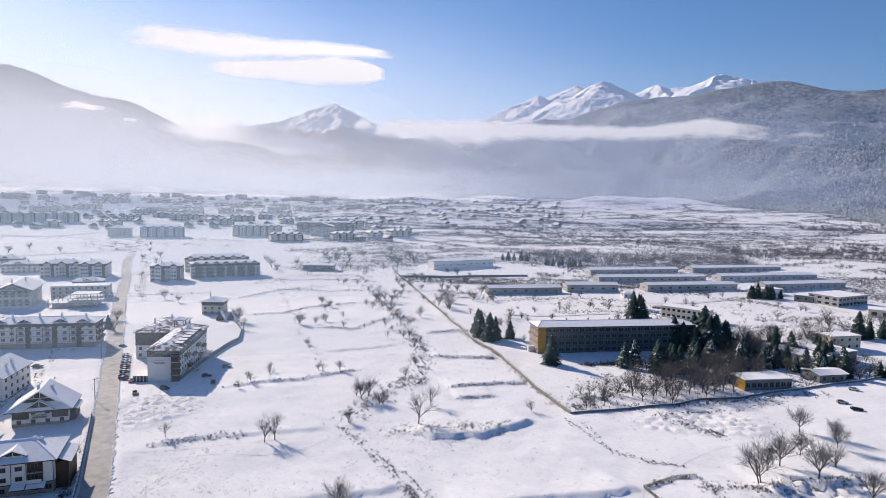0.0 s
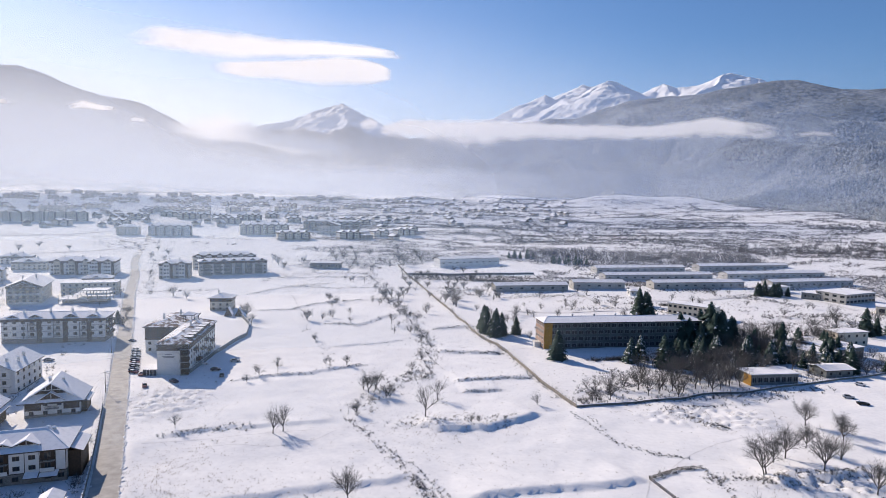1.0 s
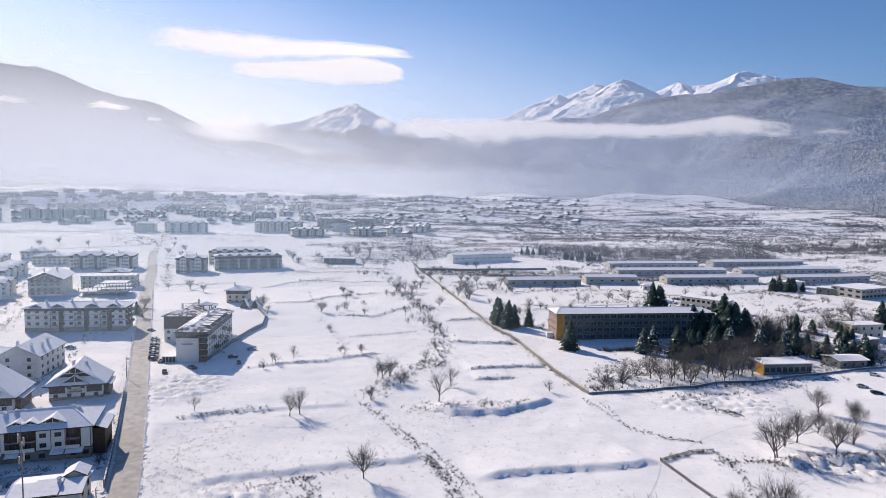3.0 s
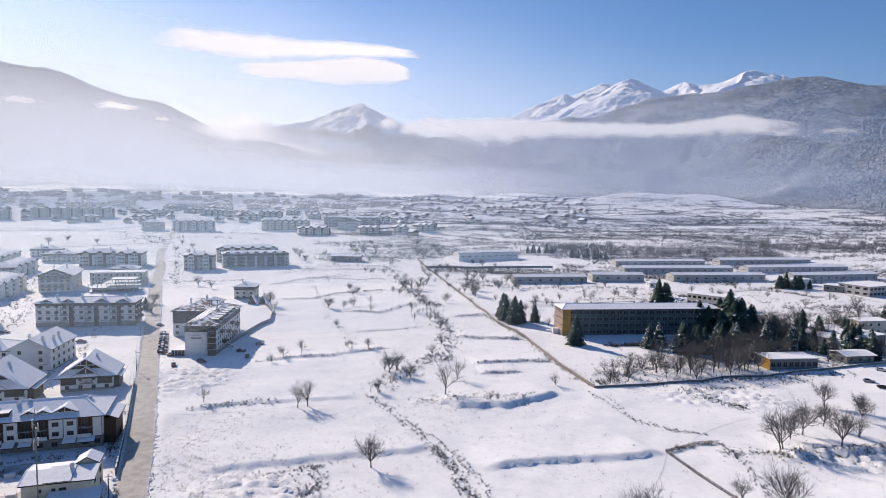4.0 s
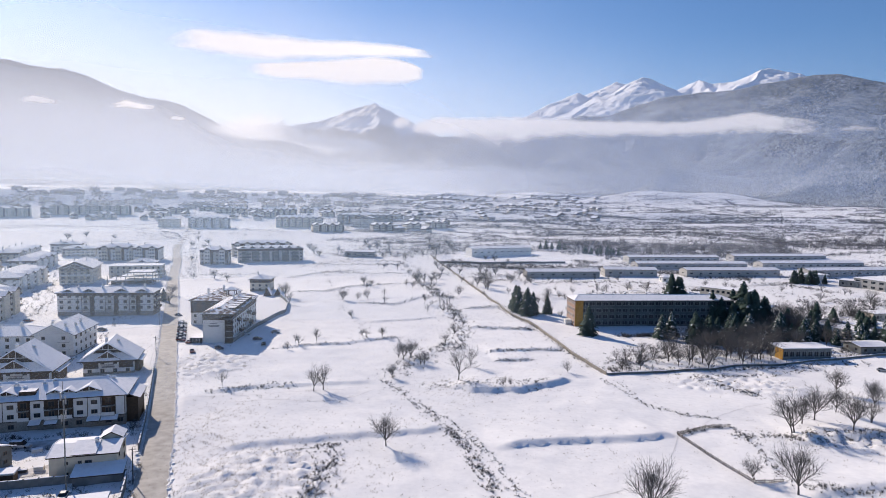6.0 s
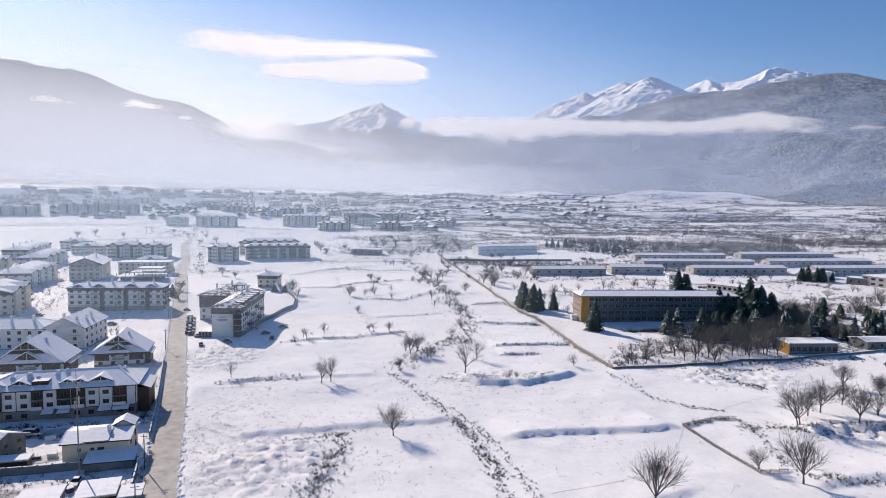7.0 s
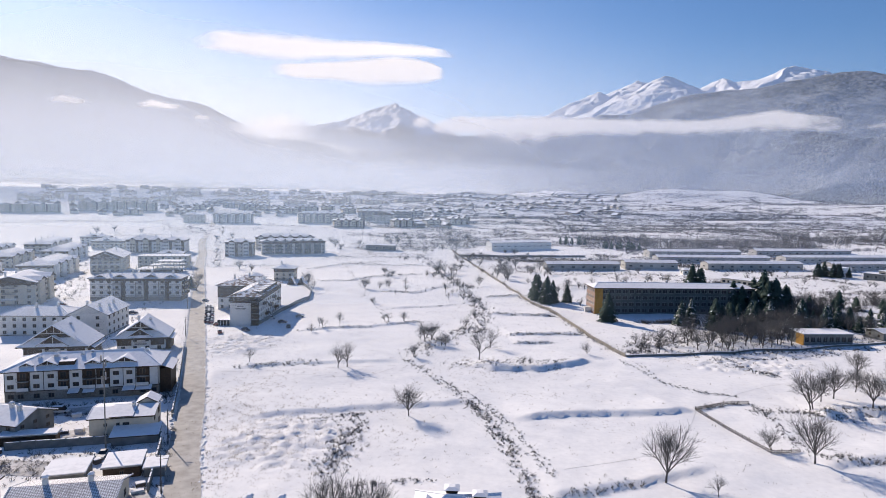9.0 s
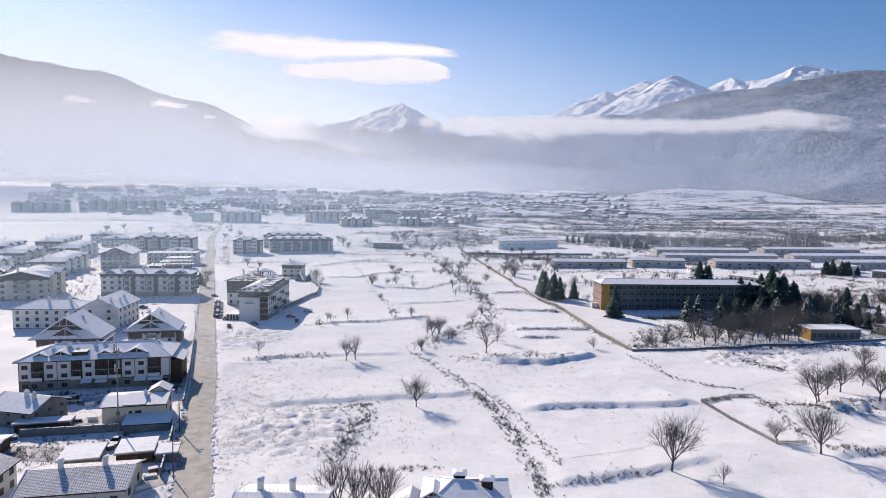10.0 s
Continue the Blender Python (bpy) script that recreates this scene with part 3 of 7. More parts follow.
def wooded(hill, label, count, az, up, size, seed):
    """A far wood: many small crowns standing close on a mountainside, from its foot to a share of its height."""
    me = hill.data
    cols = 300
    co = np.empty(len(me.vertices) * 3, np.float32)
    me.vertices.foreach_get("co", co)
    co = co.reshape(-1, cols, 3)
    pick = np.random.default_rng(seed)
    heading = np.degrees(np.arctan2(co[0, :, 0], co[0, :, 1]))
    i = np.interp(pick.uniform(*az, count), heading, np.arange(cols))
    j = pick.uniform(0.0, 1.0, count) ** 1.25 * up * 89
    i0, j0 = np.minimum(i.astype(int), cols - 2), np.minimum(j.astype(int), 88)
    u, v = (i - i0)[:, None], (j - j0)[:, None]
    p = (co[j0, i0] * (1 - u) + co[j0, i0 + 1] * u) * (1 - v) + (co[j0 + 1, i0] * (1 - u) + co[j0 + 1, i0 + 1] * u) * v
    keep = waves(p[:, 0], p[:, 1], 330, seed) + 0.6 * waves(p[:, 0], p[:, 1], 120, seed + 5) < 1.15
    p = p[keep]
    n = len(p)
    h = pick.uniform(*size, n)
    w = h * pick.uniform(0.26, 0.46, n)
    turn = pick.uniform(0, 6.28, n)
    ring = [p + np.stack([w * s * np.cos(turn + k * 1.5708), w * s * np.sin(turn + k * 1.5708), h * z], -1) for s, z in ((0.7, -0.1), (1.0, 0.42)) for k in range(4)]
    verts = np.stack(ring + [p + np.stack([0 * h, 0 * h, h], -1)], 1).reshape(-1, 3)
    shape = [(k, (k + 1) % 4, 4 + (k + 1) % 4) for k in range(4)] + [(k, 4 + (k + 1) % 4, 4 + k) for k in range(4)] + [(4 + k, 4 + (k + 1) % 4, 8) for k in range(4)]
    tri = (np.arange(n)[:, None, None] * 9 + np.array(shape)[None]).reshape(-1, 3)
    out = bpy.data.meshes.new("far_wood")
    out.vertices.add(len(verts))
    out.vertices.foreach_set("co", verts.astype(np.float32).ravel())
    out.loops.add(tri.size)
    out.loops.foreach_set("vertex_index", tri.ravel().astype(np.int32))
    out.polygons.add(len(tri))
    out.polygons.foreach_set("loop_start", np.arange(0, tri.size, 3, dtype=np.int32))
    out.polygons.foreach_set("loop_total", np.full(len(tri), 3, dtype=np.int32))
    out.materials.append(RIME)
    out.update()
    return tagged(new("far_wood", out), label, "forest", kind="stuff")


RIME = frost_on_trees()
wooded(woods, "dense frosted forest covering the mountainside", 110000, (-6, 36), 0.80, (4.5, 8.5), 3)
wooded(foothill, "frosted forest on the hazy foothill", 12000, (-40, 0), 0.95, (6, 11), 6)

# haze tints carry the airlight in their colour; WHITE and CREAMY are cloud
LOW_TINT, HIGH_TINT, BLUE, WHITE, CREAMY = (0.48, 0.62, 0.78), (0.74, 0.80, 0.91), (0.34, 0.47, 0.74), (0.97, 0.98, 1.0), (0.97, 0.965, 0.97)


def haze_sheet(name, label, az, el, r, material, category="cloud"):
    """A thin curved sheet of tinted haze between two headings and two heights."""
    a, e = np.meshgrid(np.linspace(*az, 40), np.linspace(0, 1, 16))
    high = np.radians(el[0] + (el[1] - el[0]) * e)
    ob = sheet(name, r * np.sin(np.radians(a)), r * np.cos(np.radians(a)), 70 + r * np.tan(high), material, uv=True)
    return tagged(ob, label, category, kind="structure")


def billow(name, soft, seed, fray, grain=(9.0, 2.0), tint=WHITE, glow=0.72, dense=0.98):
    """Cloud on a sheet with coordinates 0..1. soft: how far it fades in from its start, end, underside and upper side; fray: how ragged these are."""
    m = vapour(name, dense, 0.5, grain, seed, 0.3, tint, glow=glow)
    n, l = m.node_tree.nodes, m.node_tree.links
    last = next(k for k in n if k.type == "MIX_SHADER" and k.outputs[0].links[0].to_node.type == "OUTPUT_MATERIAL")
    tex = next(k for k in n if k.type == "TEX_NOISE")
    sep = next(k for k in n if k.type == "SEPXYZ")

    def maths(op, a, b):
        k = n.new("ShaderNodeMath")
        k.operation = op
        for i, v in enumerate((a, b)):
            if isinstance(v, (int, float)):
                k.inputs[i].default_value = v
            else:
                l.new(v, k.inputs[i])
        return k.outputs[0]

    u, v = sep.outputs[0], sep.outputs[1]
    rims = [maths("DIVIDE", e, w) for e, w in zip((u, maths("SUBTRACT", 1.0, u), v, maths("SUBTRACT", 1.0, v)), soft)]
    edge = maths("MINIMUM", maths("MINIMUM", rims[0], rims[1]), maths("MINIMUM", rims[2], rims[3]))
    worn = maths("ADD", edge, maths("MULTIPLY", maths("SUBTRACT", tex.outputs["Fac"], 0.62), fray))
    full = n.new("ShaderNodeMapRange")
    full.interpolation_type = "SMOOTHSTEP"
    full.inputs["From Min"].default_value, full.inputs["From Max"].default_value, full.inputs["To Max"].default_value = 0.0, 1.0, dense
    l.new(maths("MINIMUM", worn, maths("MULTIPLY", edge, 3.0)), full.inputs["Value"])
    l.new(full.outputs[0], last.inputs[0])
    return m


def drawn_cloud(label, top, base, r, material, category="cloud"):
    """A veil of cloud whose upper side and underside run along headings and heights in degrees."""
    a, e = np.meshgrid(np.linspace(top[0][0], top[-1][0], 90), np.linspace(0, 1, 16))
    hi, lo = (np.interp(a, [p[0] for p in side], [p[1] for p in side]) for side in (top, base))
    k = np.hanning(9) / np.hanning(9).sum()
    hi, lo = (np.apply_along_axis(lambda q: np.convolve(np.pad(q, 4, mode="edge"), k, "valid"), 1, side) for side in (hi, lo))
    high = np.radians(lo + (hi - lo) * e)
    ob = sheet("cloud", r * np.sin(np.radians(a)), r * np.cos(np.radians(a)), 70 + r * np.tan(high), material, uv=True)
    return tagged(ob, label, category, kind="structure")


drawn_cloud("long white lenticular cloud in clear sky", [(-30.2, 11.7), (-28.5, 12.5), (-27.2, 13.25), (-24.1, 13.3), (-19.5, 13.15), (-14.7, 13.0), (-11.8, 12.9), (-9.8, 12.85), (-8.0, 12.5), (-6.4, 11.95)],
            [(-30.2, 11.2), (-27.2, 10.9), (-24.1, 10.6), (-21.9, 10.45), (-17.1, 10.75), (-12.7, 11.3), (-9.8, 11.4), (-6.4, 11.65)], 4200, billow("lens_cloud", (0.16, 0.10, 0.35, 0.30), 3.1, 0.9, (6.0, 1.5), CREAMY))
drawn_cloud("rounded white underside of the lenticular cloud", [(-23.6, 10.2), (-21.9, 10.65), (-17.1, 11.15), (-14.7, 11.5), (-12.25, 11.85), (-10.3, 11.65), (-8.8, 11.3), (-7.6, 10.6)],
            [(-23.6, 9.8), (-20.5, 9.2), (-17.6, 9.25), (-15.7, 8.95), (-13.7, 8.8), (-11.2, 9.0), (-9.2, 9.25), (-7.6, 9.9)], 4350, billow("lens_cloud_low", (0.14, 0.05, 0.28, 0.16), 8.4, 0.45, (4.0, 1.4), CREAMY))
drawn_cloud("flat band of low cloud along the mountainside", [(-9.0, 5.6), (-7.9, 6.55), (-6.7, 6.9), (-4.65, 6.85), (-2.1, 7.0), (0.4, 7.15), (1.9, 6.95), (5.4, 6.75), (9.2, 6.5), (14.8, 6.35), (16.9, 6.6), (18.6, 7.0), (19.9, 7.15), (20.9, 6.8), (23.1, 6.45), (24.7, 5.85), (26.2, 5.3)],
            [(-9.0, 5.3), (-7.65, 4.5), (-4.6, 4.4), (-2.1, 3.95), (0.5, 3.65), (2.0, 4.1), (4.4, 4.55), (7.8, 4.7), (17.0, 4.75), (23.2, 4.8), (26.2, 5.05)], 2600, billow("band_cloud", (0.02, 0.14, 0.42, 0.22), 1.3, 1.1, (26.0, 2.2), CREAMY, 0.6, 0.94))
drawn_cloud("thin tail of the low cloud band", [(25.3, 5.4), (26.9, 5.8), (28.8, 5.4)], [(25.3, 5.0), (26.9, 4.9), (28.8, 5.0)], 2590, billow("tail_cloud", (0.3, 0.3, 0.5, 0.5), 4.3, 0.9, (4.0, 1.5), CREAMY, 0.6, 0.5))
drawn_cloud("ragged low cloud filling the valley mouth", [(-27.2, 5.3), (-24.2, 6.1), (-22.8, 6.7), (-21.9, 7.0), (-20.5, 6.5), (-19.1, 5.95), (-17.6, 5.5), (-15.7, 5.2), (-12.7, 4.85), (-10.2, 3.8)],
            [(-27.2, 4.9), (-24.2, 4.0), (-21.9, 3.4), (-19.5, 3.0), (-17.6, 2.9), (-16.2, 2.8), (-14.2, 2.9), (-12.2, 3.1), (-10.2, 3.5)], 3050, billow("valley_cloud", (0.14, 0.16, 0.3, 0.35), 5.5, 1.2, (9.0, 2.2), WHITE, 1.0, 0.97))
drawn_cloud("puff of cloud below a far peak", [(-10.8, 6.2), (-9.7, 6.9), (-8.6, 6.3)], [(-10.8, 5.6), (-9.7, 5.2), (-8.6, 5.6)], 3000, billow("puff", (0.3, 0.3, 0.5, 0.35), 2.2, 1.0, (3.0, 1.6), CREAMY, 0.8, 0.8))
for k, (p, q, e0, e1) in enumerate(((-33.7, -29.6, 6.1, 6.95), (-39.8, -36.3, 6.0, 6.8), (-29.4, -27.6, 5.4, 5.9))):
    drawn_cloud("small wisp of cloud against a hazy mountain", [(p, e0 + 0.2), ((2 * p + q) / 3, e1), (q, e0 + 0.3)], [(p, e0), ((p + q) / 2, e0 - 0.1), (q, e0 + 0.05)], 1740 + 20 * k, billow("wisp", (0.25, 0.4, 0.35, 0.4), 6.5 + k, 0.9, (4.0, 1.6), CREAMY, 0.85, 0.85 if k == 0 else 0.55))

def rising(low, high, r, over=1.7):
    """Between which shares of a veil's height it fades in, so that it rises softly out of the ground at that distance."""
    e = math.degrees(math.atan2(72 * max(0.0, (r - 620) / 1800) ** 1.15 - 70, r)) - 0.3
    return (e - low) / (high - low), (e + over - low) / (high - low)


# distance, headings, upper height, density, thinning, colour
# tinted sheets stand in for airlight; the farthest whitens the sky towards the sun
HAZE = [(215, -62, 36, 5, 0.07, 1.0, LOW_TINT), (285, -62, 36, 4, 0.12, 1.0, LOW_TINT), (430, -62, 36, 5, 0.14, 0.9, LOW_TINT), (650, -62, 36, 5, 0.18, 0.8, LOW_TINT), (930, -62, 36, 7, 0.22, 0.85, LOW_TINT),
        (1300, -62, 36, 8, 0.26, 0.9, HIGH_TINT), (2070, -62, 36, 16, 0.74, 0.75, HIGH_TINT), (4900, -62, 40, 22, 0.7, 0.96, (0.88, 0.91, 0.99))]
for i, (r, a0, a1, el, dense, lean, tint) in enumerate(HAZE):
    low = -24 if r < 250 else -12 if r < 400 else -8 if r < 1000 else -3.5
    haze_sheet("mist", "thin tinted sheet painting valley haze and sky glare", (a0, a1), (low, el), r, vapour("mist", dense, 0.8, (2.0, 0.8), 2.0 + 3.3 * i, 0.25, tint, lean, 1.0, rising(low, el, r, 1.1) if r > 1000 else None, glow=0.65 if r < 1000 else 0.95), "mist")
# one more sheet in the bright haze tint, veiling the mountains' lower slopes
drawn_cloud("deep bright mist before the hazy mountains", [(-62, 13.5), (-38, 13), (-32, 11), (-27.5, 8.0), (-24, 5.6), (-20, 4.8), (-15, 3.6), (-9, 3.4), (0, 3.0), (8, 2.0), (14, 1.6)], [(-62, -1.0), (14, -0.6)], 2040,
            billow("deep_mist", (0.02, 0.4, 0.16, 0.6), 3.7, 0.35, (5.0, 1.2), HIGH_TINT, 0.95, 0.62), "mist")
# blue airlight over the far country, put into the colour of these sheets
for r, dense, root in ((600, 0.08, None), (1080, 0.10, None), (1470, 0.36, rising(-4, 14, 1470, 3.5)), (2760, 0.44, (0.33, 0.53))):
    haze_sheet("mist", "thin blue-tinted sheet painting haze before the far forest", (-30, 43), (-9 if r < 1200 else -4, 8 if r < 1200 else 14), r, vapour("blue_haze", dense, 0.8, (1.0, 0.6), 7.7, 0.15, BLUE, -1.0, 1.0, root), "mist")

# ---- trees and scrub ----
def bare_tree(seed, height, spread, stems=1, fork=(6, 6, 5, 4)):
    """Trunk and limbs, and apart from them the fine twigs, of a leafless tree about its foot."""
    rnd = random.Random(seed)
    wood, twigs = Shape(), Shape()
    share, thick = (0.22, 0.40, 0.26, 0.17, 0.11), (0.020, 0.0105, 0.0048, 0.0023, 0.0014)

    def grow(p, way, level, k0=1.0):
        length = height * share[level] * rnd.uniform(0.75, 1.2) * k0
        r = height * thick[level]
        if level == 4:
            twigs.spike(p, p + way * length, max(r, 0.010))
            return
        bend = Vector((rnd.uniform(-1, 1), rnd.uniform(-1, 1), rnd.uniform(0.0, 0.8))) * (0.30 if level else 0.08)
        mid = p + way * length * 0.5
        way2 = (way + bend).normalized()
        end = mid + way2 * length * 0.5
        s = wood if level <= 2 else twigs
        sides = (7, 5, 4, 3)[level]
        s.tube(p, mid, r, r * 0.8, sides)
        s.tube(mid, end, r * 0.8, r * 0.5, sides)
        across = way2.orthogonal().normalized()
        other = way2.cross(across)
        n = fork[level] + rnd.choice((0, 0, 1))
        for k in range(n):
            t = rnd.uniform(0.72, 1.0) if level == 0 else (1.0 if k == 0 else rnd.uniform(0.25, 1.0))
            q = p.lerp(mid, t * 2) if t < 0.5 else mid.lerp(end, t * 2 - 1)
            turn = k * 6.283 / n + rnd.uniform(-0.5, 0.5)
            side = across * math.cos(turn) + other * math.sin(turn)
            opened = ((0.15 + 1.25 * k / n) if level == 0 else 0.2 if k == 0 else rnd.uniform(0.5, 1.1)) * spread
            d = (way2 + side * opened + Vector((0, 0, 0.10 if level < 2 else -0.05))).normalized()
            grow(q, d, level + 1, 1.15 - 0.35 * t if level else 1.0)

    for s in range(stems):
        lean = 0.24 if stems > 1 else 0.06
        way = Vector((rnd.uniform(-lean, lean), rnd.uniform(-lean, lean), 1)).normalized()
        away = 0.35 * (stems > 1)
        grow(Vector((rnd.uniform(-away, away), rnd.uniform(-away, away), -0.3)), way, 0)
    return wood.mesh("trunk", BARK), twigs.mesh("crown", TWIG)


def tree_thing(seed, height, spread, stems, label, group, fork=(6, 6, 5, 4)):
    ob = tagged(new("bare_tree"), label, "tree", group)
    w, t = bare_tree(seed, height, spread, stems, fork)
    part("trunk", w, ob, "grey-brown trunk with spreading limbs")
    part("crown", t, ob, "fine leafless twigs")
    return ob


def conifer(seed, height, snowy):
    """A spruce: trunk, and whorls of drooping boughs made of small sprays, some with snow on them."""
    rnd = random.Random(seed)
    trunk, crown = Shape(), Shape()
    trunk.tube((0, 0, -0.3), (0, 0, height * 0.97), height * 0.016, 0.03, 6)
    rows = 22
    for i in range(rows):
        f = i / (rows - 1)
        z = height * (0.04 + 0.92 * f)
        reach = (height * 0.27 * (1 - f) ** 0.75 + 0.35) * rnd.uniform(0.8, 1.1)
        for k in range(12 if f < 0.7 else 8):
            a = k * 2.4 + i * 1.1 + rnd.uniform(-0.4, 0.4)
            out = reach * rnd.uniform(0.65, 1.15)
            drop = -0.28 * out + rnd.uniform(-0.2, 0.2)
            d, side = Vector((math.cos(a), math.sin(a), 0)), Vector((-math.sin(a), math.cos(a), 0))
            for s in range(4):
                t0, t1 = s / 4.6, (s + 1.5) / 4.6
                w = out * 0.36 * (1 - t0) + 0.2
                p = Vector((0, 0, z)) + d * out * t0 + Vector((0, 0, drop * t0 * t0 + 0.12))
                q = Vector((0, 0, z)) + d * out * t1 + Vector((0, 0, drop * t1 * t1))
                white = 1 if rnd.random() < snowy else 0
                for sg in (-1, 1):
                    tip = q + side * sg * w * rnd.uniform(0.8, 1.2) + Vector((0, 0, -0.15 * w - rnd.uniform(0, 0.25)))
                    crown.face((p + Vector((0, 0, 0.1)), q, tip) if sg > 0 else (p + Vector((0, 0, 0.1)), tip, q), white)
                    crown.face((p, tip, q + Vector((0, 0, -0.35 * w - 0.2))), 0)
    for k in range(5):
        crown.spike((0, 0, height * 0.9), (rnd.uniform(-0.3, 0.3), rnd.uniform(-0.3, 0.3), height * rnd.uniform(0.97, 1.0)), 0.22)
    return trunk.mesh("trunk", BARK), crown.mesh("crown", NEEDLE, SNOW)


def conifer_thing(seed, height, snowy, label):
    ob = tagged(new("spruce"), label, "tree", "spruces round the school")
    w, c = conifer(seed, height, snowy)
    part("trunk", w, ob)
    part("crown", c, ob, "dense dark green needles" + (" carrying snow" if snowy > 0.1 else ""))
    return ob


def planted(first, spots, own_height, group="", wide=1.0):
    """Copies of a tree at x, y, height; the first spot takes the tree itself."""
    for i, (x, y, h) in enumerate(spots):
        m = pose(x, y, at(x, y), 0, 0, (i * 137.5) % 360)
        ob = first if i == 0 else copy_thing(first, m)
        k = h / own_height
        ob.matrix_basis = m @ Matrix.Diagonal((k * wide, k * wide, k, 1))
        if group:
            tagged(ob, group=group)


SPOTS = {
    "tall": [(-30.6, 159.5, 10.1), (31.6, 129.6, 14.2), (68.5, 145.7, 13.2), (95.4, 197, 12.0), (101.6, 187.2, 12.5), (117.3, 228.4, 10.5), (109, 175, 11), (90, 193, 10), (122, 214, 9), (106, 206, 9), (126, 222, 8), (128, 190, 11), (140, 205, 11), (-137.7, 379, 11.0)],
    "wide": [(83.9, 184.1, 12.8), (-40.1, 245.7, 10.2), (-38.3, 249.4, 8.7), (61.5, 152.9, 6.5), (-100.3, 376.8, 8.6), (-40.2, 220, 5.8), (-195, 345, 9.5), (-210, 372, 9)],
    "lean": [(-15.9, 221.1, 13.2), (-12.8, 239.9, 9.6), (-60.7, 202.5, 10.7), (-63.3, 200.4, 9.6), (41.1, 125.1, 5.2), (-56.1, 281.9, 5.2), (-83.4, 268.5, 5.8), (-65.2, 279.7, 4.6), (-88.6, 259.6, 5.4), (-95.8, 201, 6.2)],
    "low": [(46.2, 246, 7.5), (54.4, 254, 8), (47, 262, 5), (60, 275, 6), (113, 198.2, 9), (24.7, 238.9, 6.0), (49.8, 260, 6.7), (56.8, 263, 6.8), (-91.8, 253.9, 4.6), (-91.4, 379.3, 6.1), (-86.2, 385.8, 7.3), (-73.2, 372.1, 5.3), (0.4, 214.3, 3.8), (2.8, 214.8, 3.3), (-32.7, 240.2, 6.3), (-26.1, 278.4, 5.8), (-30.7, 423.6, 6.7), (-65.3, 461.6, 10), (-61.3, 470.1, 11), (-14.7, 443.4, 12), (-11.7, 438.1, 13), (1.2, 500.7, 7), (21.6, 573.6, 10), (-24, 296, 6), (-27, 330, 7), (-35, 352, 7), (-44, 402, 8), (-52, 432, 8)],
    "grove": [(70, 255, 9.5), (78, 264, 10), (84, 270, 10), (96, 272, 11), (101, 275, 10), (107, 281, 11), (115, 283, 11), (94, 290, 11), (121, 306, 11), (134, 325, 12), (48, 246, 6.5), (54, 249, 7), (62, 262, 8), (68, 268, 8.5), (75, 258, 10.5), (81, 253, 10.5), (86, 262, 10), (92, 266, 11), (97, 261, 11.5), (103, 268, 11), (108, 272, 12), (99, 280, 11), (90, 284, 10), (112, 290, 12), (104, 295, 13), (118, 300, 12), (82, 278, 9), (124, 296, 11), (132, 318, 12), (140, 330, 13), (150, 338, 14), (146, 352, 13), (160, 326, 10), (128, 334, 12)],
}
wander = random.Random(17)
SPOTS["grove"] += [(x, 246 + 0.36 * (x - 50) + wander.uniform(3, 44), wander.uniform(9, 13)) for x in [wander.uniform(66, 128) for _ in range(18)]]
SPOTS["grove"] += [(wander.uniform(150, 200), wander.uniform(290, 330), wander.uniform(7, 10)) for _ in range(10)]
SPOTS["low"] += [(x, y, wander.uniform(4, 8)) for x, y in [(wander.uniform(-25, 330), wander.uniform(400, 720)) for _ in range(60)]]
SPOTS["low"] += [(wander.uniform(18, 60), wander.uniform(345, 420), wander.uniform(4, 7)) for _ in range(18)]
SPOTS["wide"] += [(wander.uniform(-60, 20), wander.uniform(470, 640), wander.uniform(5, 9)) for _ in range(26)]
SPOTS["lean"] += [(wander.uniform(-260, -190), wander.uniform(320, 480), wander.uniform(5, 9)) for _ in range(8)]
SPOTS["grove"] = [(x, y, h * 1.08) for x, y, h in SPOTS["grove"]]
SPOTS["grove"] += [(x, 292 + 0.5 * (x - 90) + wander.uniform(0, 44), wander.uniform(10, 15)) for x in [wander.uniform(140, 205) for _ in range(24)]]
SPOTS["grove"] += [(wander.uniform(205, 300), wander.uniform(375, 450), wander.uniform(6, 13)) for _ in range(16)]
SPOTS["low"] += [(wander.uniform(-30, 130), wander.uniform(375, 480), wander.uniform(4, 8)) for _ in range(26)]
SPOTS["wide"] += [(-145, 696, 13), (-161, 707, 12), (-75, 661, 15), (-68, 740, 13), (-124, 736, 10), (-179, 655, 9), (-199, 635, 13), (-21, 454, 10.5), (-14, 469, 13), (-55, 459, 9), (-67, 462, 9), (-103, 447, 6.5), (-96, 436, 6.5), (-150, 680, 11), (-135, 712, 11), (-84, 690, 12), (-60, 700, 11)]
SPOTS["lean"] += [(-127.3, 357.6, 9), (-100.8, 376.8, 7), (-88.7, 388, 6), (-78, 396.5, 6), (-94.8, 420, 7), (-91, 262.7, 5.5), (-86.3, 277.6, 5), (-63.5, 280.4, 4.5), (-56.4, 281.8, 5.5), (-52, 466, 8), (-70, 499, 9), (-102, 444, 6)]
SPOTS["wide"] += [(-340, 649, 9), (-361, 704, 8), (-334, 676, 9), (-291, 554, 6), (-217, 447, 9), (-202, 436, 7), (-188, 614, 9), (-216, 673, 9), (-489, 655, 11), (-487, 684, 10), (-450, 682, 8), (-322, 640, 7), (-310, 620, 6), (-152, 770, 9), (-97, 784, 9)]
SPOTS["grove"] += [(x, 268 + 0.42 * (x - 90) + wander.uniform(0, 42), wander.uniform(8, 13)) for x in [wander.uniform(96, 190) for _ in range(26)]]
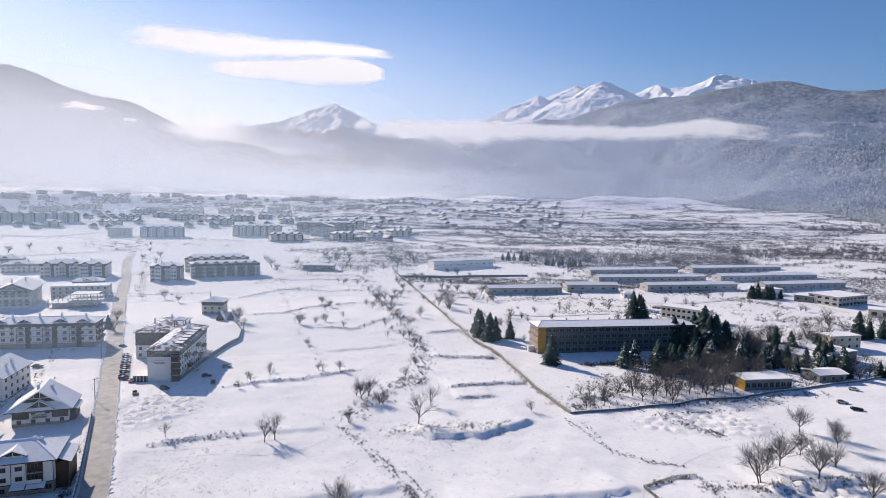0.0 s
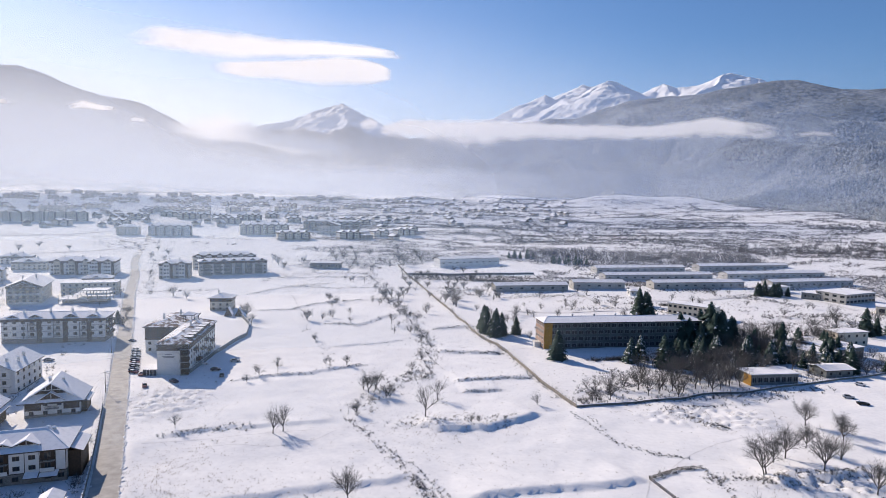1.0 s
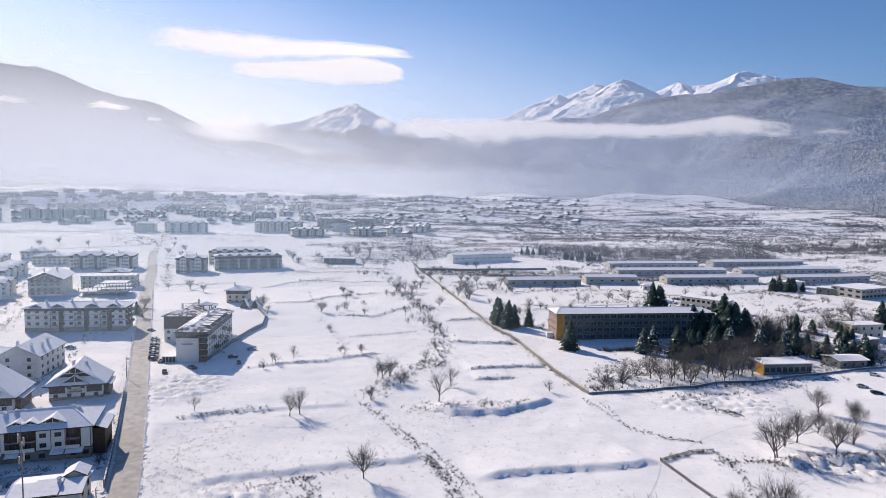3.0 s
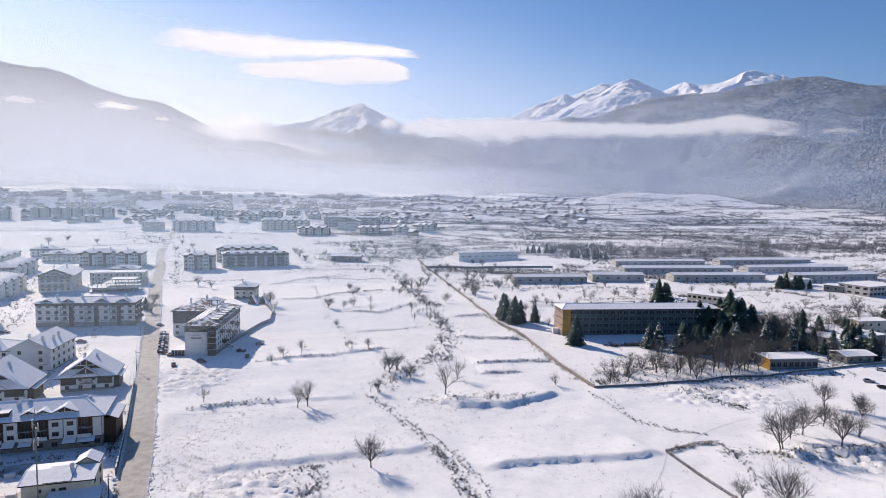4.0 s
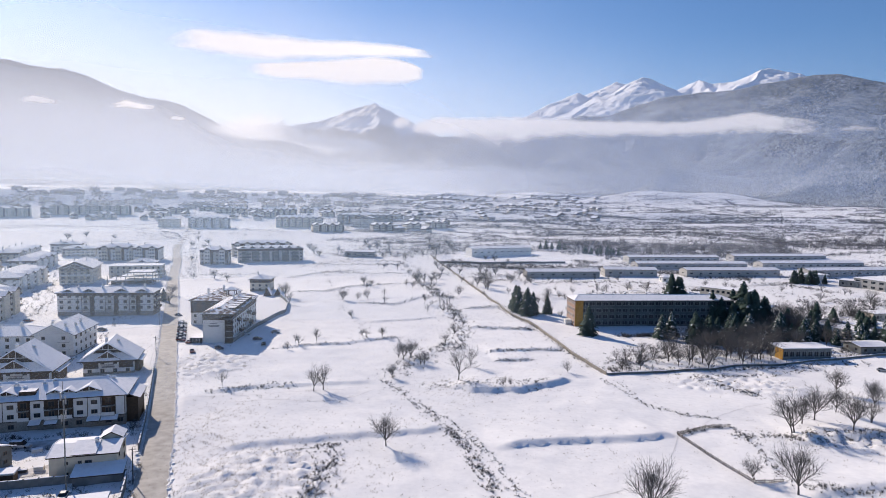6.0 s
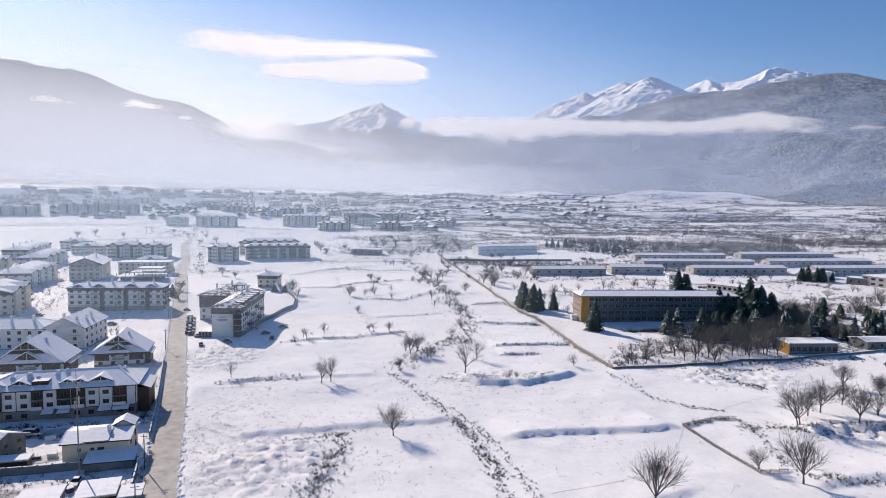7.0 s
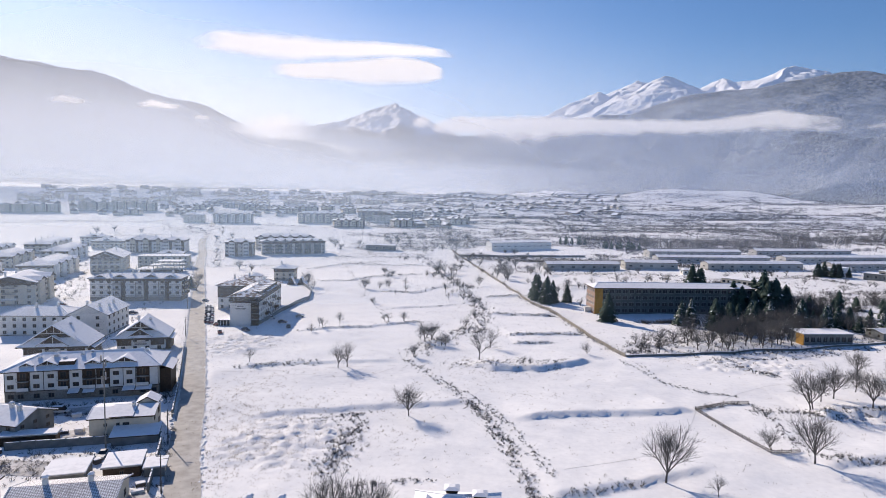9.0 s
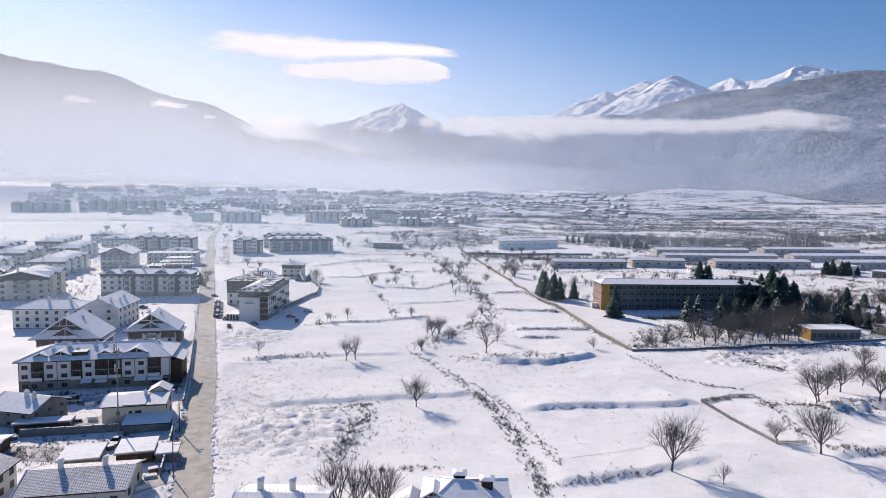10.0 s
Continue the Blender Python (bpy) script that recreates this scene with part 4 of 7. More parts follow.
SPOTS["low"] += [(-82, 327, 4.5), (-83.5, 329, 3.5), (-42.6, 248.5, 7), (-31, 241, 7), (-30.6, 410, 8)]
SPOTS["lean"] += [(-23 - 0.35 * (y - 316) + wander.gauss(0, 5), y, wander.uniform(4, 8)) for y in [wander.uniform(316, 560) for _ in range(18)]]
SPOTS["lean"] += [(wander.uniform(-200, -60), wander.uniform(560, 680), wander.uniform(5, 9)) for _ in range(10)]
LOOKS = {"tall": (3, 10, 0.9, 1, (7, 6, 6, 5)), "wide": (8, 9, 1.0, 2, (4, 5, 5, 4)), "lean": (5, 10, 0.8, 1, (5, 5, 4, 3)), "low": (12, 7, 1.1, 2, (4, 4, 4, 3)), "grove": (21, 10, 0.85, 1, (5, 5, 5, 4))}
WORDS = {"tall": "tall bare walnut tree with a round crown on snow", "wide": "broad bare tree forking near the snowy ground", "lean": "slender bare tree by a field bank",
         "low": "low bare bush-like tree with several stems", "grove": "bare grey tree in a dense grove by the school"}


class Thicket:
    """Many distant trees gathered into one mesh."""

    def __init__(self):
        self.co, self.corner, self.sides, self.count = [], [], [], 0

    def add(self, me, places):
        co, corner, sides = np.empty(len(me.vertices) * 3, np.float32), np.empty(len(me.loops), np.int32), np.empty(len(me.polygons), np.int32)
        me.vertices.foreach_get("co", co)
        me.loops.foreach_get("vertex_index", corner)
        me.polygons.foreach_get("loop_total", sides)
        co = co.reshape(-1, 3)
        for x, y, z, k, turn in places:
            c, w = math.cos(turn) * k, math.sin(turn) * k
            self.co.append(np.stack([co[:, 0] * c - co[:, 1] * w + x, co[:, 0] * w + co[:, 1] * c + y, co[:, 2] * k + z], -1))
            self.corner.append(corner + self.count)
            self.sides.append(sides)
            self.count += len(co)

    def thing(self, name, label):
        co, corner, sides = np.concatenate(self.co), np.concatenate(self.corner), np.concatenate(self.sides)
        me = bpy.data.meshes.new(name)
        me.vertices.add(len(co))
        me.vertices.foreach_set("co", co.astype(np.float32).ravel())
        me.loops.add(len(corner))
        me.loops.foreach_set("vertex_index", corner.astype(np.int32))
        me.polygons.add(len(sides))
        me.polygons.foreach_set("loop_start", np.concatenate([[0], np.cumsum(sides)[:-1]]).astype(np.int32))
        me.polygons.foreach_set("loop_total", sides.astype(np.int32))
        me.materials.append(TWIG)
        me.update()
        return tagged(new(name, me), label, "trees", kind="stuff")


REACH = 400  # trees beyond this line stand too far off to be told apart
thicket = Thicket()
for key, spots in SPOTS.items():
    seed, h, spread, stems, fork = LOOKS[key]
    first = tree_thing(seed, h, spread, stems, WORDS[key], "trees in the school grove" if key == "grove" else "trees in the fields", fork)
    planted(first, [q for q in spots if q[1] < REACH], h)
    beyond = [(x, y, at(x, y), tall / h, i * 2.4) for i, (x, y, tall) in enumerate(spots) if y >= REACH]
    for piece in first.children:
        thicket.add(piece.data, beyond)
thicket.thing("distant_trees", "bare grey trees scattered over the farther fields")
near = tree_thing(33, 11, 0.6, 2, "bare tree with several upright stems beside a house roof", "trees in the fields", (4, 4, 4, 4))
planted(near, [(-33.5, 97, 13), (-29.5, 98, 11), (-25, 97.5, 12.4)], 11)

CONIFERS = {
    "dark": [(7.6, 358, 15.8), (12.5, 351, 16.1), (15.8, 355.4, 13), (6.2, 368, 15), (40.6, 306, 15.1), (88.7, 297.6, 14.6), (96, 300, 13.5), (124.8, 342, 25), (129.2, 339, 19.5), (137.3, 346, 17), (132, 352, 18), (118, 336, 14), (162.7, 343.6, 15), (174.6, 351, 11), (177, 323, 11.4), (230.8, 385.7, 17), (238, 386.7, 11), (246.5, 388, 12), (119, 463, 14), (125, 465, 11), (122, 459, 12), (237.5, 532, 13), (242, 527, 12), (250, 534, 11), (232, 528, 11), (107, 416, 19), (112, 413, 17), (-203, 352, 8), (121, 346, 20), (127, 349, 22), (134, 341, 15), (141, 352, 15), (114, 342, 16), (146, 338, 12), (168, 336, 12), (182, 340, 12), (93, 303, 12), (101, 306, 12)],
    "snowy": [(75.1, 305.4, 12.3), (81.1, 311.2, 12.5), (111.9, 320.2, 11.4), (129.9, 307.4, 15), (170.6, 317.3, 11.8), (164.8, 316.6, 9.8), (177.6, 308.5, 13), (143, 312, 12), (150, 316, 11), (120, 318, 12), (155, 306, 8)],
}
tight = random.Random(9)
CONIFERS["dark"] += [(tight.gauss(128, 8), tight.gauss(344, 6), tight.uniform(13, 22)) for _ in range(14)] + [(tight.uniform(88, 108), tight.uniform(297, 311), tight.uniform(10, 15)) for _ in range(6)]
CONIFERS["dark"] += [(tight.gauss(10, 4), tight.gauss(358, 5), tight.uniform(10, 14)) for _ in range(4)] + [(tight.uniform(228, 256), tight.uniform(524, 536), tight.uniform(8, 12)) for _ in range(6)] + [(tight.uniform(150, 190), tight.uniform(325, 350), tight.uniform(8, 13)) for _ in range(6)] + [(tight.uniform(160, 215), tight.uniform(300, 316), tight.uniform(7, 12)) for _ in range(9)]
CONIFERS["dark"] += [(39 + 7 * k + tight.uniform(-2, 2), 741 + tight.uniform(-4, 4), tight.uniform(8, 12)) for k in range(5)] + [(86 + 4.5 * k + tight.uniform(-2, 2), 712 - k + tight.uniform(-5, 5), tight.uniform(7, 11)) for k in range(9)]
CONIFERS["dark"] += [(x, 306 + 0.3 * (x - 110) + tight.uniform(-6, 14), tight.uniform(8, 13)) for x in [tight.uniform(104, 176) for _ in range(10)]]
CONIFERS["snowy"] += [(tight.uniform(120, 180), tight.uniform(300, 325), tight.uniform(7, 12)) for _ in range(8)]
planted(conifer_thing(40, 15, 0.03, "tall dark green spruce tree standing in snow"), CONIFERS["dark"], 15, wide=1.3)
planted(conifer_thing(44, 12, 0.22, "dark green spruce tree with snow on its boughs"), CONIFERS["snowy"], 12, wide=1.3)


def stuff(name, shape, material, label, category):
    return tagged(new(name, shape.mesh(name, *material)), label, category, kind="stuff")


def bush(shape, rnd, x, y, size, tall=1.0, count=16):
    z = at(x, y) - 0.05
    for _ in range(count):
        a, lean = rnd.uniform(0, 6.283), rnd.uniform(0.15, 0.9)
        b = Vector((x + rnd.uniform(-0.3, 0.3) * size, y + rnd.uniform(-0.3, 0.3) * size, z))
        tip = b + Vector((math.cos(a) * lean * size, math.sin(a) * lean * size, size * tall * rnd.uniform(0.5, 1.1)))
        shape.spike(b, tip, 0.022 + 0.010 * size)
        m = b.lerp(tip, rnd.uniform(0.3, 0.7))
        shape.spike(m, m + Vector((rnd.uniform(-0.5, 0.5), rnd.uniform(-0.5, 0.5), rnd.uniform(0.2, 0.6))) * size, 0.02)


def tuft(shape, rnd, x, y, size, z=None):
    z = at(x, y) - 0.04 if z is None else z
    for _ in range(4):
        a, p, q = rnd.uniform(0, 6.283), x + rnd.gauss(0, 0.35), y + rnd.gauss(0, 0.35)
        shape.spike((p, q, z), (p + math.cos(a) * size * 0.6, q + math.sin(a) * size * 0.6, z + size * rnd.uniform(0.4, 1.2)), 0.045)


HEDGES = [  # line, half width, bushes, size
    ([(4.6, 112), (2, 125.4), (-3.7, 145.7), (-8.9, 161.5), (-15.7, 175.2)], 1.15, 150, 0.75),
    ([(7.5, 127), (2.6, 142), (-3.4, 160), (-12.4, 176), (-24, 191)], 0.8, 60, 0.55),
    ([(-15.7, 175), (-24.4, 189), (-34.5, 205), (-42, 217)], 1.2, 50, 0.7),
    ([(-40, 220), (-37, 241), (-29, 263), (-23, 279), (-23, 316), (-33, 360), (-41, 406), (-56, 447), (-80, 520), (-105, 600)], 3.0, 230, 1.3),
    ([(50, 179), (60, 186.4), (68, 188.6), (69.5, 177), (69, 164), (68.5, 152.5)], 0.7, 50, 0.8),
    ([(42, 230), (46, 206), (56, 198), (66, 195)], 0.8, 40, 0.5),
    ([(70, 238), (79, 228), (88, 218)], 0.9, 34, 0.5),
    ([(70, 150), (80, 148), (92, 150), (110, 156)], 1.2, 60, 0.8),
    ([(84, 180), (98, 183), (118, 190)], 2.0, 70, 0.8),
    ([(6.6, 118), (15.5, 122.4), (27, 128)], 0.7, 24, 0.7),
    ([(-98, 193), (-87, 201), (-72, 206)], 1.2, 46, 0.7),
    ([(-99, 253), (-85, 262), (-71, 266.5), (-57.5, 277.5), (-48, 284)], 0.8, 44, 0.6),
    ([(-71, 314), (-54, 322), (-37, 333.6)], 0.6, 18, 0.4),
    ([(-87, 369), (-76, 369), (-66.6, 365), (-55, 395), (-38, 408)], 1.0, 56, 0.7),
    ([(-144, 397), (-119.5, 407), (-112, 424.5), (-99, 438), (-76, 452), (-60.5, 463.6)], 0.9, 80, 0.75),
    ([(-167, 460), (-155, 488), (-139, 507), (-117, 497), (-95, 508), (-72, 515)], 0.9, 80, 0.75),
    ([(-181, 547), (-152, 557), (-116, 564), (-84, 564.5)], 1.6, 60, 0.9),
    ([(-152, 507), (-124, 437), (-94, 355), (-73.5, 311.5), (-63, 276)], 1.3, 44, 0.7),
    ([(-85.5, 539), (-65.6, 469), (-48, 413), (-33, 396)], 2.6, 80, 1.2),
    ([(-34, 365), (-24.7, 342), (-19.5, 312), (-18, 274), (-21.7, 263)], 1.8, 60, 1.0),
    ([(35.8, 234.5), (42, 216), (48.5, 202), (56, 197.7), (65.5, 195)], 0.8, 40, 0.5),
    ([(76, 243), (81.4, 228), (88, 220)], 1.2, 36, 0.6),
    ([(-20, 312), (6, 312), (14, 312)], 0.8, 46, 0.6),
    ([(-24, 363), (0, 374)], 0.8, 30, 0.6),
    ([(-8, 262), (3, 267), (15, 272), (26, 272)], 0.7, 46, 0.6),
    ([(-4, 250), (12, 254)], 0.6, 24, 0.5),
    ([(-24, 213), (-10, 216), (6, 217), (14, 222)], 2.4, 60, 0.6),
    ([(-43, 122), (-41, 134), (-44, 153)], 2.2, 90, 0.8),
    ([(-36, 117), (-28, 119), (-18, 122)], 0.7, 34, 0.6),
    ([(-58, 150), (-48, 156), (-44, 158)], 1.2, 34, 0.6),
    ([(40, 243), (50, 250), (60, 262), (75, 275)], 2.5, 60, 1.2),
    ([(60, 245), (90, 255), (115, 262), (150, 275)], 2.2, 90, 1.0),
    ([(56, 306), (66, 309), (74, 311)], 1.0, 50, 1.6),
    ([(66, 262), (90, 275), (115, 290), (140, 310)], 8.0, 120, 1.2),
    ([(-100, 112), (-92, 124), (-112, 118), (-96, 104)], 2.5, 40, 0.9),
    ([(-140, 145), (-125, 150), (-105, 158)], 0.8, 30, 1.1),
    ([(-80, 104), (-73, 110), (-82, 126), (-89, 140)], 0.6, 34, 0.8),
    ([(-160, 205), (-170, 240), (-190, 290), (-215, 330)], 3.0, 40, 1.2),
    ([(-240, 290), (-280, 340), (-320, 420), (-380, 520)], 8.0, 70, 1.6),
    ([(-128, 110), (-116, 114), (-106, 110)], 3.0, 70, 1.0),
    ([(-150, 138), (-130, 140), (-112, 146)], 1.0, 50, 1.0),
    ([(-101, 157), (-110, 174), (-120, 192)], 0.8, 40, 1.3),
    ([(-183, 532), (-156, 579), (-127, 594), (-95, 593)], 5.0, 60, 1.0),
    ([(-150, 500), (-137, 508), (-120, 520)], 4.0, 40, 0.8),
    ([(-240, 452), (-262, 500), (-282, 540), (-318, 610), (-345, 660)], 3.0, 60, 1.2),
    ([(-236, 462), (-215, 470), (-200, 480)], 3.0, 30, 1.0),
    ([(135, 470), (150, 464), (175, 450)], 1.5, 50, 2.2),
    ([(190, 430), (230, 440), (280, 450)], 3.0, 60, 1.6),
    ([(150, 400), (200, 410), (250, 430)], 4.0, 60, 1.5),
    ([(60, 440), (110, 450), (150, 440)], 4.0, 60, 1.4),
    ([(200, 520), (230, 505), (240, 480)], 3.0, 50, 1.5),
    ([(20, 480), (80, 500), (130, 500)], 4.0, 60, 1.5),
    ([(66, 179), (76, 183), (84, 180)], 1.5, 40, 0.8),
    ([(70, 238), (100, 246), (130, 262)], 1.5, 60, 0.7),
    ([(136, 285), (165, 300), (200, 318)], 4.0, 90, 1.4),
    ([(44, 250), (52, 262), (60, 285), (90, 290)], 5.0, 70, 1.1),
    ([(39, 240), (28, 268), (16, 316), (2, 352), (-16, 424), (-38, 502)], 1.0, 120, 0.8),
]
rnd = random.Random(5)
scrub = Shape()
for line, half, count, size in HEDGES:
    for _ in range(int(count * (2.6 if line[0][1] < 240 else 3.6))):
        i = rnd.randrange(len(line) - 1)
        t = rnd.random()
        x = line[i][0] + (line[i + 1][0] - line[i][0]) * t + rnd.gauss(0, half)
        y = line[i][1] + (line[i + 1][1] - line[i][1]) * t + rnd.gauss(0, half)
        bush(scrub, rnd, x, y, size * rnd.choice((0.3, 0.45, 0.7, 1.0, 1.4)) * rnd.uniform(0.8, 1.2), 0.9, 11)
stuff("hedgerow", scrub, [TWIG], "bare brown brambles and shrubs along snowy field banks", "shrubs")

stubble = Shape()
for cx, cy, rx, ry, count in ((-57, 137, 22, 22, 420), (-112, 226, 18, 20, 260), (-75, 130, 14, 40, 260), (-85, 165, 10, 30, 160), (-10, 214, 22, 12, 160), (100, 180, 24, 10, 160), (85, 232, 28, 12, 140), (-40, 170, 45, 45, 130), (30, 160, 40, 50, 90), (0, 290, 80, 60, 160), (-100, 420, 70, 90, 260), (-230, 340, 60, 70, 300), (-330, 380, 70, 80, 300), (-110, 130, 22, 16, 160), (-150, 240, 40, 30, 200), (-66, 100, 6, 40, 200), (-200, 480, 60, 50, 420), (-300, 640, 60, 60, 300), (-330, 470, 60, 60, 300), (-430, 650, 80, 60, 300), (-150, 560, 60, 40, 300), (110, 470, 60, 40, 300), (210, 490, 60, 40, 300)):
    for _ in range(count * 3):
        tuft(stubble, rnd, rnd.gauss(cx, rx * 0.6), rnd.gauss(cy, ry * 0.6), rnd.choice((0.15, 0.2, 0.3, 0.5)) * rnd.uniform(0.7, 1.3))
stuff("dry_grass", stubble, [GRASS], "tufts of dry grass poking through the snow", "grass")

BARNS = [(153, 549, 14.5, 87, 13, 5.6), (121, 594, 14.5, 111, 13, 5.6), (122, 642, 16.5, 100, 13, 5.6), (234, 674, 17, 110, 13, 5.6), (241, 618, 17.3, 113, 13, 5.6), (261, 570, 18.5, 90, 13, 6.0), (83, 536, 10.5, 45, 12, 6.0), (17, 509, 15, 62, 12, 5.0), (-36, 655, 30, 72, 14, 8.5)]


def in_shed(x, y):
    for bx, by, a, L, D, _ in BARNS:
        c, s = math.cos(radians(a)), math.sin(radians(a))
        u, v = (x - bx) * c + (y - by) * s, (y - by) * c - (x - bx) * s
        if -4 < u < L + 4 and -4 < v < D + 4:
            return True
    return 240 < x < 330 and 440 < y < 560


# the open country beyond: hedges along the terraces, orchards, copses and belts of bare trees
def brushwood(spots, seed, lean=(0.1, 0.85)):
    """Bare bushes and trees at x, y, size, count of boughs, thickness: bundles of upright boughs."""
    pick = np.random.default_rng(seed)
    rows = np.repeat(np.array(spots), np.array([s[3] for s in spots], int), axis=0)
    n = len(rows)
    x, y, size, thick = rows[:, 0], rows[:, 1], rows[:, 2], rows[:, 4]
    z = lie(np.array([s[0] for s in spots]), np.array([s[1] for s in spots])).repeat(np.array([s[3] for s in spots], int))
    turn, out = pick.uniform(0, 6.28, n), pick.uniform(*lean, n)
    foot = np.stack([x + pick.uniform(-0.3, 0.3, n) * size, y + pick.uniform(-0.3, 0.3, n) * size, z - 0.2 + size * pick.uniform(0, 0.45, n)], -1)
    tip = foot + np.stack([np.cos(turn) * out * size, np.sin(turn) * out * size, size * pick.uniform(0.22, 0.5, n)], -1)
    ring = [foot + np.stack([thick * math.cos(k * 2.094), thick * math.sin(k * 2.094), 0 * x], -1) for k in range(3)]
    verts = np.stack(ring + [tip], 1).reshape(-1, 3)
    tri = (np.arange(n)[:, None, None] * 4 + np.array([(0, 1, 3), (1, 2, 3), (2, 0, 3)])[None]).reshape(-1, 3)
    me = bpy.data.meshes.new("scrubland")
    me.vertices.add(len(verts))
    me.vertices.foreach_set("co", verts.astype(np.float32).ravel())
    me.loops.add(tri.size)
    me.loops.foreach_set("vertex_index", tri.ravel().astype(np.int32))
    me.polygons.add(len(tri))
    me.polygons.foreach_set("loop_start", np.arange(0, tri.size, 3, dtype=np.int32))
    me.polygons.foreach_set("loop_total", np.full(len(tri), 3, dtype=np.int32))
    me.materials.append(SCRUB)
    me.update()
    return tagged(new("scrubland", me), "bare grey-brown trees and bushes scattered over distant fields", "scrub", kind="stuff")


def clearing(x, y):
    """Open snow between the overgrown plots, in long strips across the slope."""
    return float(waves(x * 0.5, y * 1.5, 170, 9)) + 0.5 * float(waves(x, y * 1.3, 60, 4)) > 0.35


def open_ground(x, y):
    """Where nothing grows: yards, the bare knolls, the farm and the fields by the road."""
    return in_shed(x, y) or y < (400 if x > 0 else 480) or math.exp(-((x - 470) / 230) ** 2 - ((y - 1830) / 130) ** 2) > rnd.uniform(0.25, 0.9) or (math.hypot(x, y) < 640 and x < -60)


far_spots = []
for _ in range(2600):  # hedges on terrace edges, mostly across the slope
    a, d = rnd.uniform(-17, 40), 560 * (2250 / 560) ** rnd.random()
    x, y = d * math.sin(radians(a)), d * math.cos(radians(a))
    way = radians(rnd.gauss(-3, 9)) if rnd.random() < 0.88 else radians(rnd.gauss(100, 12))
    run, tall = rnd.uniform(40, 210), rnd.choice((1.2, 1.8, 2.6, 3.4)) * (1.0 if d < 1100 else 1.3)
    gap = rnd.uniform(0, 6.28)
    for k in range(int(run / 3.0)):
        if math.sin(k * 0.27 + gap) + math.sin(k * 0.11 - gap) > 0.7:
            continue
        p, q = x + math.cos(way) * k * 3.0 + rnd.gauss(0, 1.0), y + math.sin(way) * k * 3.0 + rnd.gauss(0, 2.2)
        if not open_ground(p, q) and not clearing(p, q):
            far_spots.append((p, q, tall * rnd.uniform(0.6, 1.5), 7, 0.2 if d < 900 else 0.34 if d < 1400 else 0.5))
for _ in range(22000):  # orchard trees and copses in drifts
    a, d = rnd.uniform(-32, 41), 430 * (2250 / 430) ** rnd.random()
    x, y = d * math.sin(radians(a)), d * math.cos(radians(a))
    drift = 0.3 * math.exp(-((a - 1) / 11) ** 2) + waves(x * 0.45, y * 1.3, 90, 6) + 0.6 * waves(x * 0.6, y, 260, 1) - 0.7 * float(step(-10, -26, a)) - (0.45 if 20 < x < 360 and y < 720 else 0)
    if drift + rnd.uniform(-0.6, 0.6) < 0.3 or open_ground(x, y) or clearing(x, y):
        continue
    size = rnd.choice((1.6, 2.4, 3.4, 4.6)) * rnd.uniform(0.7, 1.2) * (0.6 if 0 < x < 360 and y < 690 else 1.0)
    far_spots.append((x, y, size, 9, 0.14 if d < 800 else 0.26 if d < 1300 else 0.4))
belt_spots = []
BELTS = [(60, 330, 705, 760, 520, 13.5), (330, 660, 745, 860, 520, 11.0), (300, 520, 1190, 1290, 330, 6.0), (620, 900, 1120, 1230, 380, 6.0), (620, 760, 860, 960, 260, 8.0), (30, 420, 900, 990, 420, 5.0), (-30, 300, 1060, 1120, 300, 5.0)]
for x0, x1, y0, y1, count, tall in BELTS:
    for _ in range(count):
        x, y = rnd.uniform(x0, x1), rnd.uniform(y0, y1) + 0.22 * (rnd.uniform(x0, x1) - x0)
        if waves(x, y, 45, 2) > -0.9 and not in_shed(x, y):
            (belt_spots if tall > 10 else far_spots).append((x, y, tall * rnd.uniform(0.5, 1.2), 20, 0.15 if y < 800 else 0.22))
brushwood(far_spots, 8)
brushwood(belt_spots, 9, (0.03, 0.3))


# ---- houses ----
CACHE = {}


def window_meshes(w, h, frame_mat):
    """A window's frame with its mullion, in one piece, and its pane."""
    key = (w, h, frame_mat.name)
    if key not in CACHE:
        f, g = Shape(), Shape()
        b = 0.09
        cols, rows = (-w / 2, -w / 2 + b, -0.05, 0.05, w / 2 - b, w / 2), (0, b, h - b, h)
        f.v = [(x, y, z) for y in (-0.09, 0.02) for z in rows for x in cols]
        solid = lambda i, j: 0 <= i < 5 and 0 <= j < 3 and not (j == 1 and i in (1, 3))
        at_ = lambda k, i, j: k * 24 + j * 6 + i
        for j in range(3):
            for i in range(5):
                if solid(i, j):
                    f.f.append((at_(0, i, j), at_(0, i + 1, j), at_(0, i + 1, j + 1), at_(0, i, j + 1)))
                    for di, dj, p, q in ((-1, 0, (i, j), (i, j + 1)), (1, 0, (i + 1, j + 1), (i + 1, j)), (0, -1, (i + 1, j), (i, j)), (0, 1, (i, j + 1), (i + 1, j + 1))):
                        if not solid(i + di, j + dj):
                            f.f.append((at_(0, *p), at_(0, *q), at_(1, *q), at_(1, *p)))
        f.m = [0] * len(f.f)
        g.box(-w / 2 + b, -0.03, b, w / 2 - b, 0.02, h - b)
        far = Shape()
        far.box(-w / 2, -0.09, 0, w / 2, 0.02, h, 0)
        far.m[2] = 1
        CACHE[key] = f.mesh("window", frame_mat), g.mesh("pane", GLASS), far.mesh("window", frame_mat, GLASS)
    return CACHE[key]


def window(parent, x, y, z, turn=0, w=1.3, h=1.4, frame_mat=None):
    f, g, far = window_meshes(w, h, frame_mat or FRAME)
    if parent.matrix_basis.translation.y > 360:
        return part("window", far, parent, m=pose(x, y, z, 0, 0, turn))
    ob = part("window", f, parent, m=pose(x, y, z, 0, 0, turn))
    part("pane", g, ob)
    return ob


